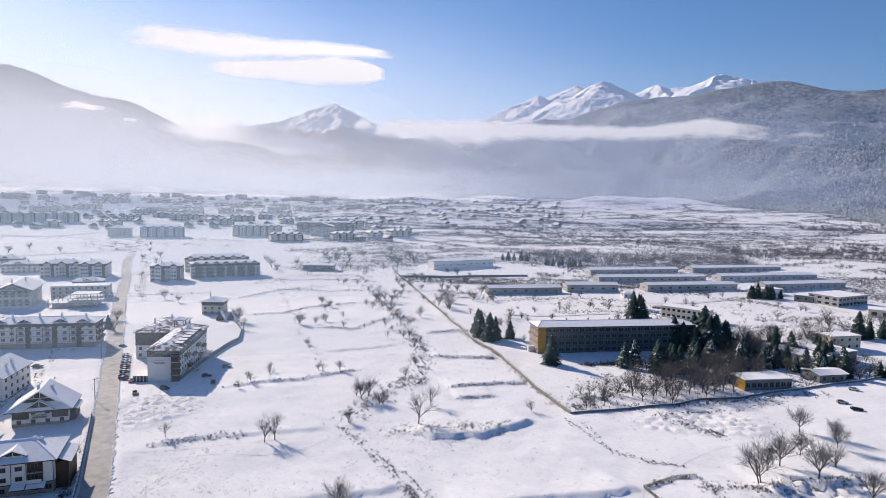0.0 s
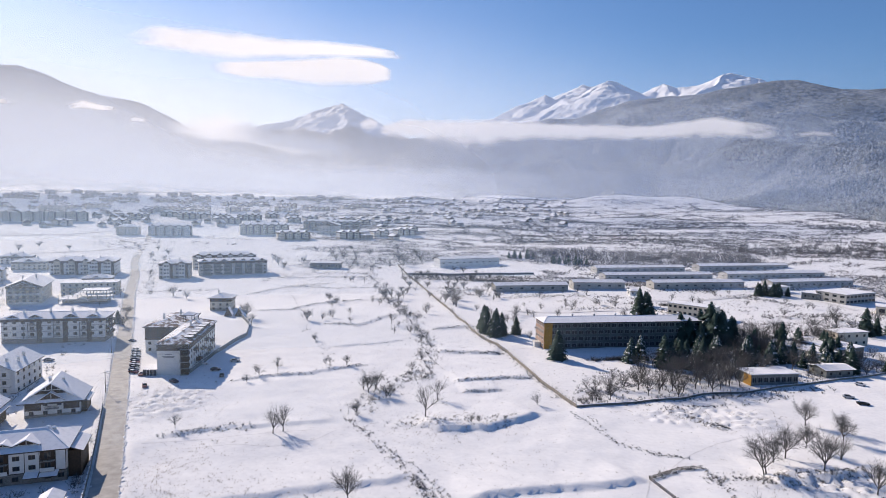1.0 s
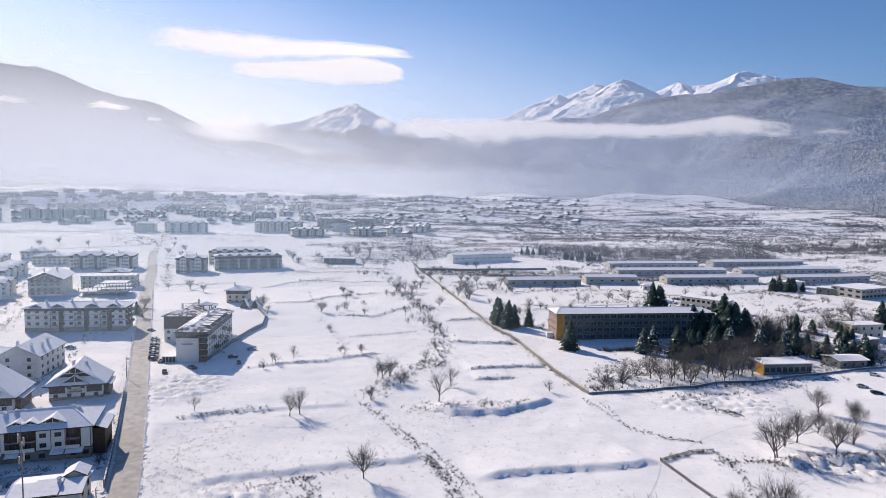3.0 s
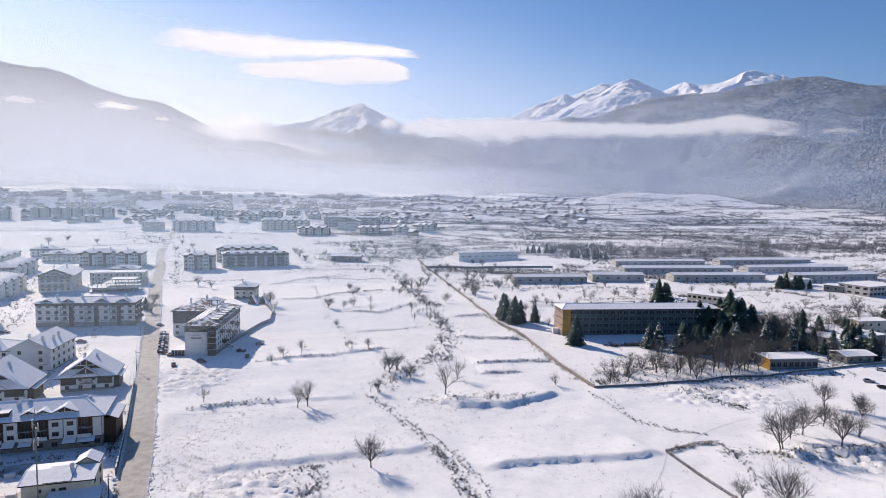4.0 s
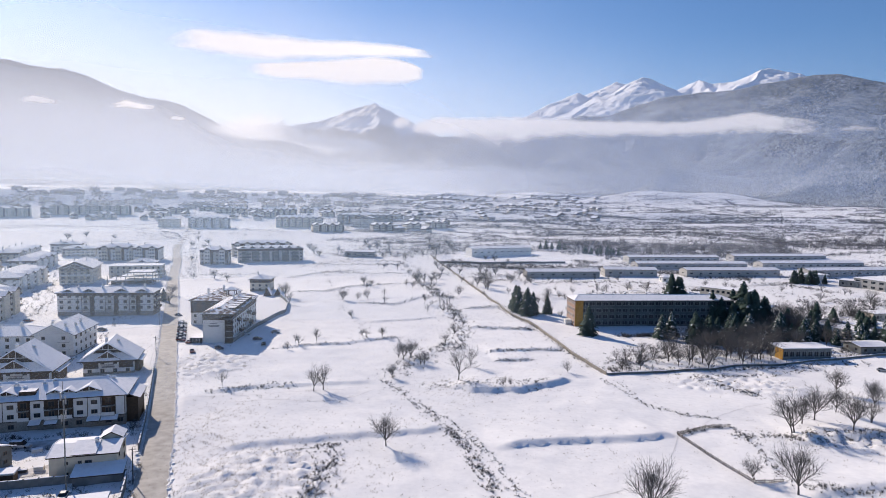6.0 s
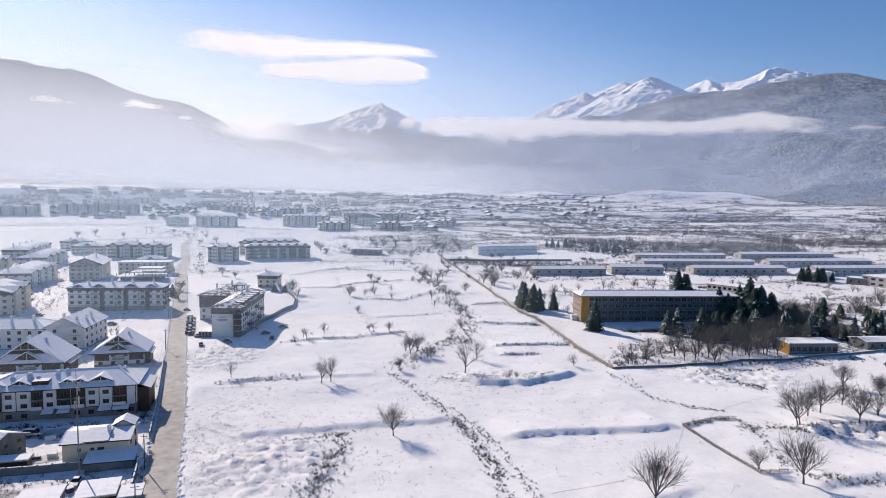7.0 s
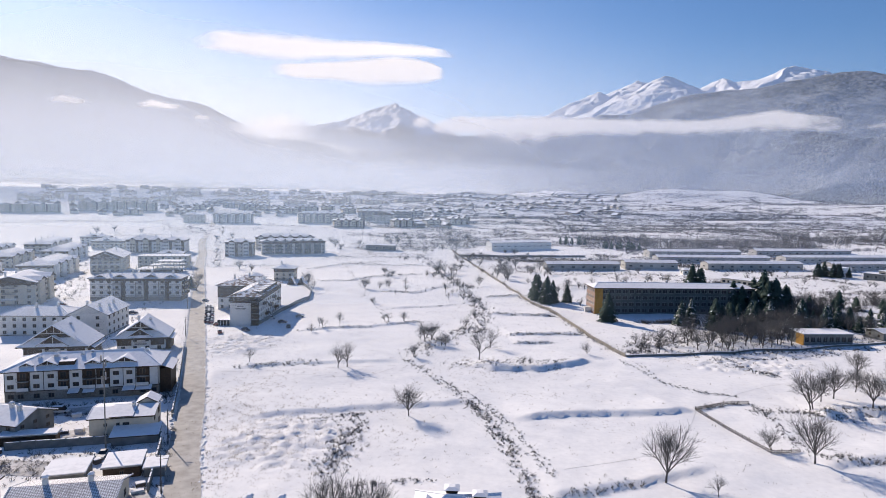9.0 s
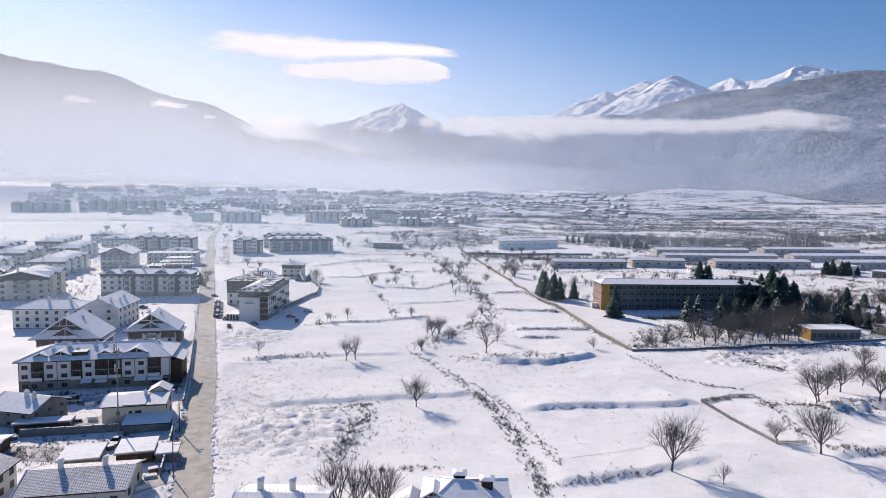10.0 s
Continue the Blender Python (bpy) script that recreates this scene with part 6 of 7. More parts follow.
def tiled(m):
    """Courses of tiles that show through thin snow."""
    n, l = m.node_tree.nodes, m.node_tree.links
    p = n["Principled BSDF"]
    old = p.inputs["Base Color"].links[0].from_socket
    co, br = n.new("ShaderNodeTexCoord"), n.new("ShaderNodeTexBrick")
    br.inputs["Scale"].default_value, br.inputs["Mortar Size"].default_value, br.inputs["Mortar Smooth"].default_value = 1.0, 0.06, 0.6
    br.inputs["Brick Width"].default_value, br.inputs["Row Height"].default_value, br.offset = 0.42, 0.38, 0.0
    l.new(co.outputs["Object"], br.inputs["Vector"])
    mix = n.new("ShaderNodeMix")
    mix.data_type = "RGBA"
    l.new(br.outputs["Fac"], mix.inputs["Factor"])
    l.new(old, mix.inputs["A"])
    mix.inputs["B"].default_value = (0.22, 0.21, 0.22, 1)
    l.new(mix.outputs["Result"], p.inputs["Base Color"])


tiled(THINSNOW)

# small houses and sheds by the near end of the road
b = house("small_house", "beige two-storey house with a low snowy roof", "house", -103.5, 128.6, 22, 14.2, 11, 5.2, "gable_x", 1.3, 2, CREAM, 0, 2, 0, None, 0, 0.5, ((9.2, 4.2, 6.3, 1.0, 0.7),))
for x, z in ((3.6, 3.2), (3.6, 0.6), (6.4, 3.2), (8.2, 3.2)):
    window(b, x, 0, z, 0, 0.8 if x < 8 else 1.5, 0.8)
s = Shape()
for x0, x1, lift in ((4.6, 10.0, 0.32), (10.0, 14.9, 0.12)):
    lower = [(x0, -0.9, 5.32 + lift), (x1, -0.9, 5.32 + lift), (x1, 5.5, 6.42 + lift), (x0, 5.5, 6.42 + lift)]
    s.solid(lower, [(p, q, r + 0.14) for p, q, r in lower], 1, 0)
part("stepped_roof", s.mesh("stepped_roof", ROOFSNOW, WOOD), b, "raised snowy roof sections")
s = Shape()
s.box(9.5, 6.5, 4.0, 14.2, 11.0, 6.6)
s.face([(9.5, 6.5, 6.6), (14.2, 6.5, 6.6), (11.85, 6.5, 7.9)])
part("rear_gable", s.mesh("rear_gable", CREAM), b, "beige rear gable")
part("rear_gable_roof", gable_roof(9.5, 14.2, 6.5, 11.0, 6.6, 1.3, 0.4, 0.25, "y").mesh("rear_gable_roof", ROOFSNOW, WOOD), b, "snow-covered gable roof")
s = Shape()
low = [(5.5, -5.2, 2.0), (16.5, -5.2, 2.0), (16.5, 0.2, 3.1), (5.5, 0.2, 3.1)]
s.solid(low, [(p, q, r + 0.25) for p, q, r in low], 1, 0)
part("lean_to_roof", s.mesh("lean_to_roof", ROOFSNOW, WOOD), b, "snowy lean-to roof")
s = Shape()
s.box(5.9, -4.8, -0.5, 16.1, -4.6, 2.05)
s.box(15.9, -4.6, -0.5, 16.1, 0, 2.3)
part("lean_to_wall", s.mesh("lean_to_wall", GREYWALL), b)
house("small_house", "grey unplastered house with a hipped snowy roof", "house", -131.5, 124.5, -3, 12.5, 11.5, 4.2, "gable_x", 3.0, 2, GREYWALL, 3, 3, 0, None, 0, 0.7, ((9.5, 4.4, 6.4, 1.2), (6.5, 5.2, 6.8, 0.9)), win=(1.0, 0.9))
house("shed", "low shed with a flat snowy roof", "shed", -95.5, 104.3, 25, 7.4, 7.5, 2.5, "flat", 0, 1, GREYWALL, 2, 0, 0, None, group="yard sheds", win=(0.9, 0.8))
house("shed", "low dark shed with a flat snowy roof", "shed", -86.5, 110, 25, 7.2, 7.6, 2.5, "flat", 0, 1, WOOD, 1, 0, 0, None, group="yard sheds", win=(0.9, 0.8))
house("shed", "small lean-to shed with a snowy roof", "shed", -78.8, 112.6, 25, 4.0, 5.0, 1.9, "flat", 0, 1, GREYWALL, 0, 0, 0, None, group="yard sheds")
house("small_house", "long low house with a snow-dusted tiled roof", "house", -90, 87.5, 20, 18, 12.5, 4.0, "gable_x", 2.6, 1, CREAM, 5, 2, 0, None, 0, 0.6, ((5.2, 6.5, 6.5, 1.1), (13, 6.5, 6.5, 1.1)), roof_mat=THINSNOW)
house("small_house", "white house with a snow-dusted tiled gable roof", "house", -108, 82, 14, 12, 14, 5.2, "gable_y", 3, 2, PLASTER, 3, 4, 0, None, 0, 0.6, roof_mat=THINSNOW)
house("shed", "low outbuilding with a snowy sloping roof", "shed", -122, 104, 18, 9, 8, 2.8, "gable_x", 0.8, 1, WOOD, 1, 1, 0, None, group="yard sheds")
house("shed", "dark lean-to with a thin strip of snow on top", "shed", -121, 121, 22, 12, 3, 2.2, "flat", 0, 1, WOOD, 0, 0, 0, None, group="yard sheds")

# two houses close below the camera's way
n1 = house("villa", "white villa with a snowy metal roof and two chimneys", "house", -46.8, 81.5, 8, 14.5, 13, 6.2, "gable_x", 2.6, 2, PLASTER, 4, 3, 0, None, 0, 0.8, ((3.2, 8.0, 8.4, 1.6, 0.9), (8.6, 8.4, 8.2, 1.6, 0.9)))
n2 = house("villa", "white villa with a steep snowy hipped roof and dormers", "house", -17.0, 93, 6, 14.5, 13, 4.9, "hip", 4.2, 2, PLASTER, 4, 3, 0, None, 0, 0.9, ((6.1, 8.0, 8.2, 0.9, 2.0, WOOD), (11.1, 6.9, 7.6, 1.1, 2.0, WOOD)), left=0.8)
dormer(n2, 1.6, 3.2, 5.5, 3.0, 4.0, 0.9, 0.9)

for k in range(22):
    s = Shape()
    x_ = -0.4 + k * 0.7
    lower = [(x_, -0.6, 6.2 + 0.28 - 0.24), (x_ + 0.07, -0.6, 6.24), (x_ + 0.07, 6.3, 9.0), (x_, 6.3, 9.0)]
    s.solid(lower, [(a, b, c + 0.1) for a, b, c in lower])
    part("roof_seam", s.mesh("roof_seam", ROOFSNOW), n1)
annex = house("villa_wing", "side wing of a villa with a steep snowy gable", "house", -22.4, 91, 6, 6, 9, 3.8, "gable_y", 2.6, 1, PLASTER, 1, 1, 0, None, 1.4, 0.8)
porch = house("villa_wing", "low rear wing of a villa under deep snow", "house", -3.5, 93, 6, 5, 9, 4.6, "flat", 0, 1, PLASTER, 1, 1, 0, None)

# ---- further houses beyond ----
def frame_building(x, y, turn):
    """An unfinished concrete frame: slabs on columns, snow on the upper ones."""
    ob = tagged(new("building_shell"), "unfinished concrete building frame with snow on its slabs", "construction")
    ob.matrix_basis = pose(x, y, at(x, y), 0, 0, turn)
    for f, (x0, x1, d) in enumerate(((0, 30, 18), (0, 30, 18), (9, 30, 16), (14, 30, 12))):
        s = Shape()
        s.box(x0, 0, f * 2.9, x1, d, f * 2.9 + 0.3, 0, 1)
        part("slab", s.mesh("slab", CONCRETE, ROOFSNOW), ob, "concrete slab with snow")
        if f < 3:
            for i in range(6):
                for yy in (0.3, d * 0.5, d - 0.7):
                    cxx = x0 + 0.3 + (x1 - x0 - 1.0) * i / 5
                    c = Shape()
                    c.box(cxx, yy, f * 2.9 + 0.3, cxx + 0.4, yy + 0.4, f * 2.9 + 2.9)
                    part("column", c.mesh("column", CONCRETE), ob)
    s = Shape()
    s.box(2, 3, 0.3, 28, 16, 2.9)
    part("infill_wall", s.mesh("infill_wall", STONE), ob)


def gabled_bays(ob, L, D, e, n, w=4.6, out=0.6, wall=None, rise=1.5, loggia=2.4):
    """Bays that stand out from a front, each under its own little gable, with a dark loggia beside it."""
    for i in range(n):
        x = L * (i + 0.5) / n
        s = Shape()
        s.box(x - w / 2, -out, -1.2, x + w / 2, 0.1, e + 0.5, 0)
        s.face([(x - w / 2, -out, e + 0.5), (x + w / 2, -out, e + 0.5), (x, -out, e + 0.5 + rise)], 1)
        for f in range(int(e / 3.1)):
            for q in (-1.1, 1.1):
                s.box(x + q - 0.7, -out - 0.05, f * 3.1 + 1.0, x + q + 0.7, -out - 0.003, f * 3.1 + 2.4, 2)
        bay = part("bay", s.mesh("bay", wall or PLASTER, WOOD, GLASS), ob, "projecting bay with a dark gable")
        part("bay_roof", gable_roof(x - w / 2, x + w / 2, -out, D * 0.42, e + 0.5, rise, 0.6, 0.3, "y").mesh("bay_roof", ROOFSNOW, WOOD), bay, "snow-covered little gable roof")
        if loggia:
            s = Shape()
            s.box(x + w / 2 + 0.3, -0.16, 0.6, x + w / 2 + 0.3 + loggia, 0.02, e - 0.5, 0)
            part("loggia", s.mesh("loggia", WOOD), ob, "dark column of loggias")


frame_building(-273, 402, 17)
def row_house(label, x, y, turn, W, D, e, roof="hip", gables=3, wall=None):
    """A row of flats that runs back from the street: a front, a long side of balconies, and cross gables along its roof."""
    ob = house("apartment_building", label, "apartments", x, y, turn, W, D, e, roof, 4.0, max(3, int(e / 3)), wall or PLASTER, 4, int(D / 4), 1.0, STONE, 1.5, 1.0, tuple((W * 0.36, D * (k + 0.35) / gables, e + 3.0) for k in range(gables)), group="estate houses", win=(1.6, 1.5))
    for k in range(gables):
        y0 = D * (k + 0.5) / gables
        w = D / gables * 0.55
        s = Shape()
        s.box(W - 0.1, y0 - w / 2, -1.0, W + 1.2, y0 + w / 2, e + 0.4, 0)
        s.face([(W + 1.2, y0 - w / 2, e + 0.4), (W + 1.2, y0 + w / 2, e + 0.4), (W + 1.2, y0, e + 0.4 + w * 0.2)], 1)
        bay = part("bay", s.mesh("bay", wall or PLASTER, WOOD), ob, "projecting bay under its own gable")
        part("bay_roof", gable_roof(W * 0.5, W + 1.2, y0 - w / 2, y0 + w / 2, e + 0.4, w * 0.2, 0.7, 0.3, "x").mesh("bay_roof", ROOFSNOW, WOOD), bay, "snow-covered cross gable")
        for f in range(1, int(e / 3)):
            b = Shape()
            b.box(W, y0 + w / 2 + 0.3, f * 3.0 + 0.1, W + 1.4, y0 + w / 2 + 3.2, f * 3.0 + 1.15)
            part("side_balcony", b.mesh("side_balcony", WOOD), ob, "dark wooden balcony")
    for f in range(1, int(e / 3)):
        balcony(ob, W * 0.36, W * 0.64, 0, f * e / max(3, int(e / 3)) + 0.1, 1.2, f == 1)
    return ob


big = house("apartment_building", "tall pale apartment house with two stacked gables and open galleries", "apartments", -304, 397, 24, 20, 32, 11.5, "gable_y", 4.6, 4, CREAM, 0, 7, 0, None, 1.2, 1.6, ((7, 12, 15), (13, 20, 15)))
dormer(big, 10, -1.2, 11.2, 11, 8, 0.3, 2.6, 1.2)
for f in range(4):
    balcony(big, 0.6, 19.4, 0, f * 2.85 + 0.3, 1.6, f % 2 == 0)
    for k in range(5):
        window(big, 2.4 + k * 3.8, 0, f * 2.85 + 0.6, 0, 2.0, 1.8)
ob = house("apartment_building", "low hazy apartment wing with flat snowy terraces", "apartments", -291, 432, 20, 36, 14, 9, "flat", 0, 3, CREAM, 9, 3)
for f, (a, b) in enumerate(((0, 36), (4, 32))):
    s = Shape()
    s.box(a, -2.6 + f, 3.0 + f * 3.1, b, 0, 3.3 + f * 3.1, 0, 1)
    part("terrace", s.mesh("terrace", CONCRETE, ROOFSNOW), ob, "snow-covered terrace slab")
ob = house("apartment_building", "broad hazy apartment house with hipped snowy roof", "apartments", -366, 528, 20, 34, 18, 12, "hip", 3.4, 4, PLASTER, 9, 3, 1.0, STONE, 1.5, 1.0, chimneys=((10, 8, 14.4), (24, 8, 14.4)))
gabled_bays(ob, 34, 18, 12, 3, wall=CREAM)
ob = house("apartment_building", "forward block of an apartment house under a hipped snowy roof", "apartments", -334, 531, 20, 21, 26, 12.5, "hip", 3.6, 4, PLASTER, 4, 5, 1.0, STONE, 1.5, 1.0, chimneys=((8, 10, 15),))
gabled_bays(ob, 21, 26, 12.5, 2)
for x, y, turn, W, D, e, roof, n, wall in ((-268, 271, 24, 23, 30, 12.0, "gable_y", 2, CREAM), (-322, 352, 22, 21, 54, 9.6, "hip", 4, PLASTER), (-380, 441, 22, 19, 56, 8.8, "hip", 4, PLASTER), (-392, 398, 22, 20, 46, 8.6, "hip", 3, CREAM), (-434, 487, 22, 20, 60, 8.6, "hip", 4, CREAM),
                                           (-356, 330, 22, 20, 40, 9.0, "hip", 3, PLASTER), (-312, 286, 22, 20, 34, 9.5, "hip", 2, PLASTER), (-446, 440, 22, 20, 44, 8.6, "hip", 3, PLASTER)):
    row_house("white estate flats in a row with cross gables and snowy roofs", x, y, turn, W, D, e, roof, n, wall)
for x, y, a, L, D, e, k in ((-412, 543, 20, 28, 15, 7.5, "hip"), (-384, 556, 18, 25, 14, 7.5, "gable_x"), (-444, 570, 20, 26, 14, 7.5, "hip"), (-300, 470, 20, 20, 13, 7.0, "hip")):
    ob = house("house", "white estate house with dark eaves and a snowy roof", "house", x, y, a, L, D, e, k, 3.0, 3, PLASTER if L % 4 else CREAM, int(L / 4), 2, 1.0, STONE, 1.4, 0.9, ((L * 0.3, D * 0.4, e + 2.2), (L * 0.7, D * 0.4, e + 2.2)), group="estate houses", win=(1.9, 1.5))
    for f in (1, 2):
        balcony(ob, L * 0.36, L * 0.64, 0, f * e / 3 + 0.1, 1.2, f == 1)
    dormer(ob, L * 0.5, 0.6, e + 0.3, L * 0.24, 4.5, 0.5, L * 0.06)
ob = house("apartment_building", "small apartment house with dark eaves and snowy roof", "apartments", -269, 527, 18, 24.5, 17, 13, "hip", 2.8, 4, TOWNWALL, 6, 4, 2.5, STONE, 1.5, 1.0, ((8, 7, 15), (16, 7, 15)))
gabled_bays(ob, 24.5, 17, 13, 2)
m2 = house("apartment_building", "wide apartment building with many small gables under snow", "apartments", -245, 552, 27, 59, 15, 12.5, "hip", 2.6, 4, TOWNWALL, 14, 3, 0, None, 2.0, 0.9)
for i in range(6):
    s = Shape()
    s.box(3.2 + i * 9.0, -0.12, 0.8, 9.6 + i * 9.0, 0.02, 10.3, 0)
    for f in range(3):
        s.box(3.2 + i * 9.0, -0.5, 3.0 + f * 3.1, 9.6 + i * 9.0, -0.121, 3.9 + f * 3.1, 1)
    part("loggia", s.mesh("loggia", DARKWALL, GREYWALL), m2, "dark column of loggias with grey parapets")
for i in range(7):
    dormer(m2, 4.5 + i * 8.3, 0.6, 12.7, 5.5, 5, 0.4, 1.6)
ob = house("apartment_building", "apartment building behind another with a snowy roof", "apartments", -268, 590, 27, 58, 14, 13, "hip", 3, 4, CREAM, 12, 3, 0, None, 1.5)
gabled_bays(ob, 58, 14, 13, 6)
house("shed", "derelict low building with a snow-covered slanted roof", "shed", -164, 624, 2, 30, 10, 5.5, "gable_x", 1.2, 1, GREYWALL, 4, 1)
ob = house("apartment_building", "long hazy apartment block in the town", "apartments", -345, 912, 24, 70, 16, 15, "hip", 3.5, 5, CREAM, 14, 3, 0, None, 1.5)
gabled_bays(ob, 70, 16, 15, 7, 5.0, wall=CREAM)
ob = house("apartment_building", "long dark apartment block with rhythmic roof", "apartments", -275, 1000, 14, 90, 16, 15, "hip", 3, 5, GREYWALL, 16, 3, 0, None, 1.5)
gabled_bays(ob, 90, 16, 15, 9, 5.0, wall=GREYWALL)
house("apartment_building", "arched gable apartment house with a snowy roof", "apartments", -238, 948, 4, 32, 18, 15, "gable_y", 5, 5, TOWNWALL, 6, 3, 0, None, 1.5)
ob = house("apartment_building", "pale apartment block in the haze", "apartments", -450, 850, 22, 56, 18, 14, "hip", 3.5, 4, TOWNWALL, 12, 3, 0, None, 1.5)
gabled_bays(ob, 56, 18, 14, 5, 5.0)
house("house", "round-fronted pale villa beside the road", "house", -494, 848, 18, 28, 16, 12, "hip", 3.5, 4, CREAM, 6, 3)
ob = house("apartment_building", "very long hazy hotel block", "apartments", -735, 945, 34, 120, 18, 16, "flat", 0, 5, CREAM, 20, 3)
gabled_bays(ob, 120, 18, 16, 8, 6.0, wall=CREAM, rise=2.0)
ob = house("apartment_building", "hazy hotel block with flat roof", "apartments", -800, 860, 40, 80, 18, 14, "flat", 0, 4, CREAM, 14, 3)
gabled_bays(ob, 80, 18, 14, 5, 6.0, wall=CREAM, rise=2.0)

# ---- the town on the slope: many small houses in a few patterns ----
KINDS = [
    house("house", "small white town house with a snowy gable roof", "house", -900, 1000, 20, 11, 12, 5.6, "gable_y", 3.4, 2, CREAM, 1, 0, 0, None, 1.6, group="town houses", chimneys=((4, 4, 8.4),)),
    house("house", "small cream town house with a snowy hipped roof", "house", -915, 1020, 30, 13, 12, 6.0, "hip", 2.6, 2, STONE, 1, 0, group="town houses"),
    house("house", "town house with dark timber gable under snow", "house", -930, 1040, 10, 11, 13, 6.5, "gable_y", 3.8, 2, TOWNWALL, 1, 0, 0, None, 1.8, group="town houses"),
    house("apartment_building", "four-storey town block with a snowy hipped roof", "apartments", -950, 1080, 15, 30, 17, 10.0, "hip", 2.8, 4, TOWNWALL, 0, 0, 2.6, STONE, 2.0, group="town blocks"),
    house("apartment_building", "long town block with stepped gables under snow", "apartments", -980, 1110, 25, 44, 17, 10.5, "hip", 2.6, 4, CREAM, 0, 0, 2.6, STONE, 2.2, group="town blocks"),
    house("apartment_building", "pale three-storey town block with broad snowy roof", "apartments", -1010, 1130, 25, 24, 18, 8.6, "hip", 3.2, 3, CREAM, 0, 0, 1.0, STONE, 1.6, group="town blocks"),
]
for ob, L, D, e, n, floors in ((KINDS[3], 30, 17, 10.0, 3, 3), (KINDS[4], 44, 17, 10.5, 4, 3), (KINDS[5], 24, 18, 8.6, 2, 3)):
    gabled_bays(ob, L, D, e, n, 6.0, 1.0, CREAM, 2.7, 2.4)
    for f in range(floors):
        s = Shape()
        for i in range(int(L / 3.4)):
            s.box(0.9 + i * 3.4, -0.06, (f + 0.35) * e / floors, 2.5 + i * 3.4, 0.02, (f + 0.8) * e / floors, 0)
        part("window_band", s.mesh("window_band", GLASS), ob, "row of dark windows")
TAKEN = [(-374, 547, 40), (-250, 560, 60), (-300, 930, 60), (-230, 1000, 70), (-450, 860, 50), (-490, 850, 30), (-690, 1000, 80), (-780, 890, 60), (-164, 624, 25), (-268, 590, 50)]
rnd = random.Random(11)
made, tries = 0, 0
while made < 312 and tries < 12000:
    tries += 1
    town = rnd.random() < 0.8
    if town:
        a = rnd.uniform(-41, -6)
        d = rnd.uniform(1080 if a < -20 else 900, 2000)
    else:
        a, d = rnd.uniform(-9, 8), rnd.uniform(1150, 2100)
    x, y = d * math.sin(radians(a)), d * math.cos(radians(a))
    if d < 900:
        continue
    if abs(float(along(ROAD, x, y)[0])) < 20:
        continue
    open_land = waves(np.array(x), np.array(y), 330, 14)
    if town and open_land > 0.8:
        continue
    if any(math.hypot(x - p, y - q) < r for p, q, r in TAKEN):
        continue
    big = town and rnd.random() < 0.38
    k = rnd.choice((3, 4, 5, 5)) if big else rnd.choice((0, 0, 1, 2))
    TAKEN.append((x, y, 34 if big else 19))
    copy_thing(KINDS[k], pose(x, y, at(x, y), 0, 0, rnd.choice((8, 20, 30, 45)) + rnd.uniform(-6, 6)))
    made += 1

# ---- the school and its grounds ----
school = house("school", "long four-storey school with ochre end wall and snowy roof", "school", 36.2, 325.3, 12.6, 86, 13.5, 13.4, "hip", 2.6, 4, DARKWALL, 24, 0, 0, None, 0, 0.9, ((4, 7, 14.9, 0.8, 0.6),), win=(2.7, 1.9), frame_mat=GREYFRAME, left=0.6, right=0.6)
s = Shape()
s.box(-0.12, 0.02, 0, 0.02, 13.6, 13.38)
part("end_wall", s.mesh("end_wall", PINKBRICK), school, "faded brick end wall")
s = Shape()
s.box(-0.12, -0.12, 0, 4.2, 0.018, 13.38)
part("corner_wall", s.mesh("corner_wall", OCHRE), school, "ochre-painted corner wall")
for f in range(4):
    for i in range(4):
        window(school, -0.13, 1.8 + i * 3.3, f * 3.35 + 1.1, -90, 1.6, 1.6, WHITEFRAME)
s = Shape()
for f in range(4):
    s.box(4.3, -0.1, f * 3.35 + 0.25, 85.9, -0.003, f * 3.35 + 0.75)
part("spandrel", s.mesh("spandrel", DARKWALL), school, "grey concrete bands between the storeys")
for i in range(6):
    chimney(school, 18 + i * 12, 8.5, 15.3, 0.6, 0.7, METAL)
s = Shape()
s.box(-3.4, 5, 0, -0.12, 8.5, 2.6, 0)
part("porch", s.mesh("porch", PLASTER), school, "small entrance porch")
house("school_wing", "cream school wing behind the main block under snow", "school", 131, 436, -38, 30, 12, 7.5, "flat", 0, 2, CREAM, 9, 2, frame_mat=FRAME, win=(1.9, 1.5))
hut = house("pavilion", "low pavilion with ochre side wall, glazed front and flat snowy roof", "pavilion", 117.5, 273.3, 12, 22, 10, 4.6, "flat", 0, 1, GREYWALL, 8, 0, 0, None, win=(2.0, 2.2), frame_mat=GREYFRAME)
s = Shape()
s.box(-0.15, -0.1, 0, 0.05, 5, 4.5)
part("side_wall", s.mesh("side_wall", OCHRE), hut, "ochre-painted side wall")
house("annex", "long low white annex with a row of windows and snowy roof", "annex", 178, 319, 118, 34, 13, 5.0, "flat", 0, 1, PLASTER, 10, 0, win=(1.6, 1.5))
house("annex", "grey annex block with a flat snowy roof", "annex", 178.5, 319.5, 28, 20, 26, 5.6, "flat", 0, 1, GREYWALL, 3, 3)
house("annex", "pale rooftop block behind the annex", "annex", 196, 352, 16, 20, 9, 7.5, "flat", 0, 2, CREAM, 4, 2)
house("kiosk", "small grey kiosk with a snowy pitched roof", "kiosk", 157, 289.5, 15, 14, 10, 3.4, "gable_x", 1.3, 1, GREYWALL, 3, 2, win=(1.2, 1.2))
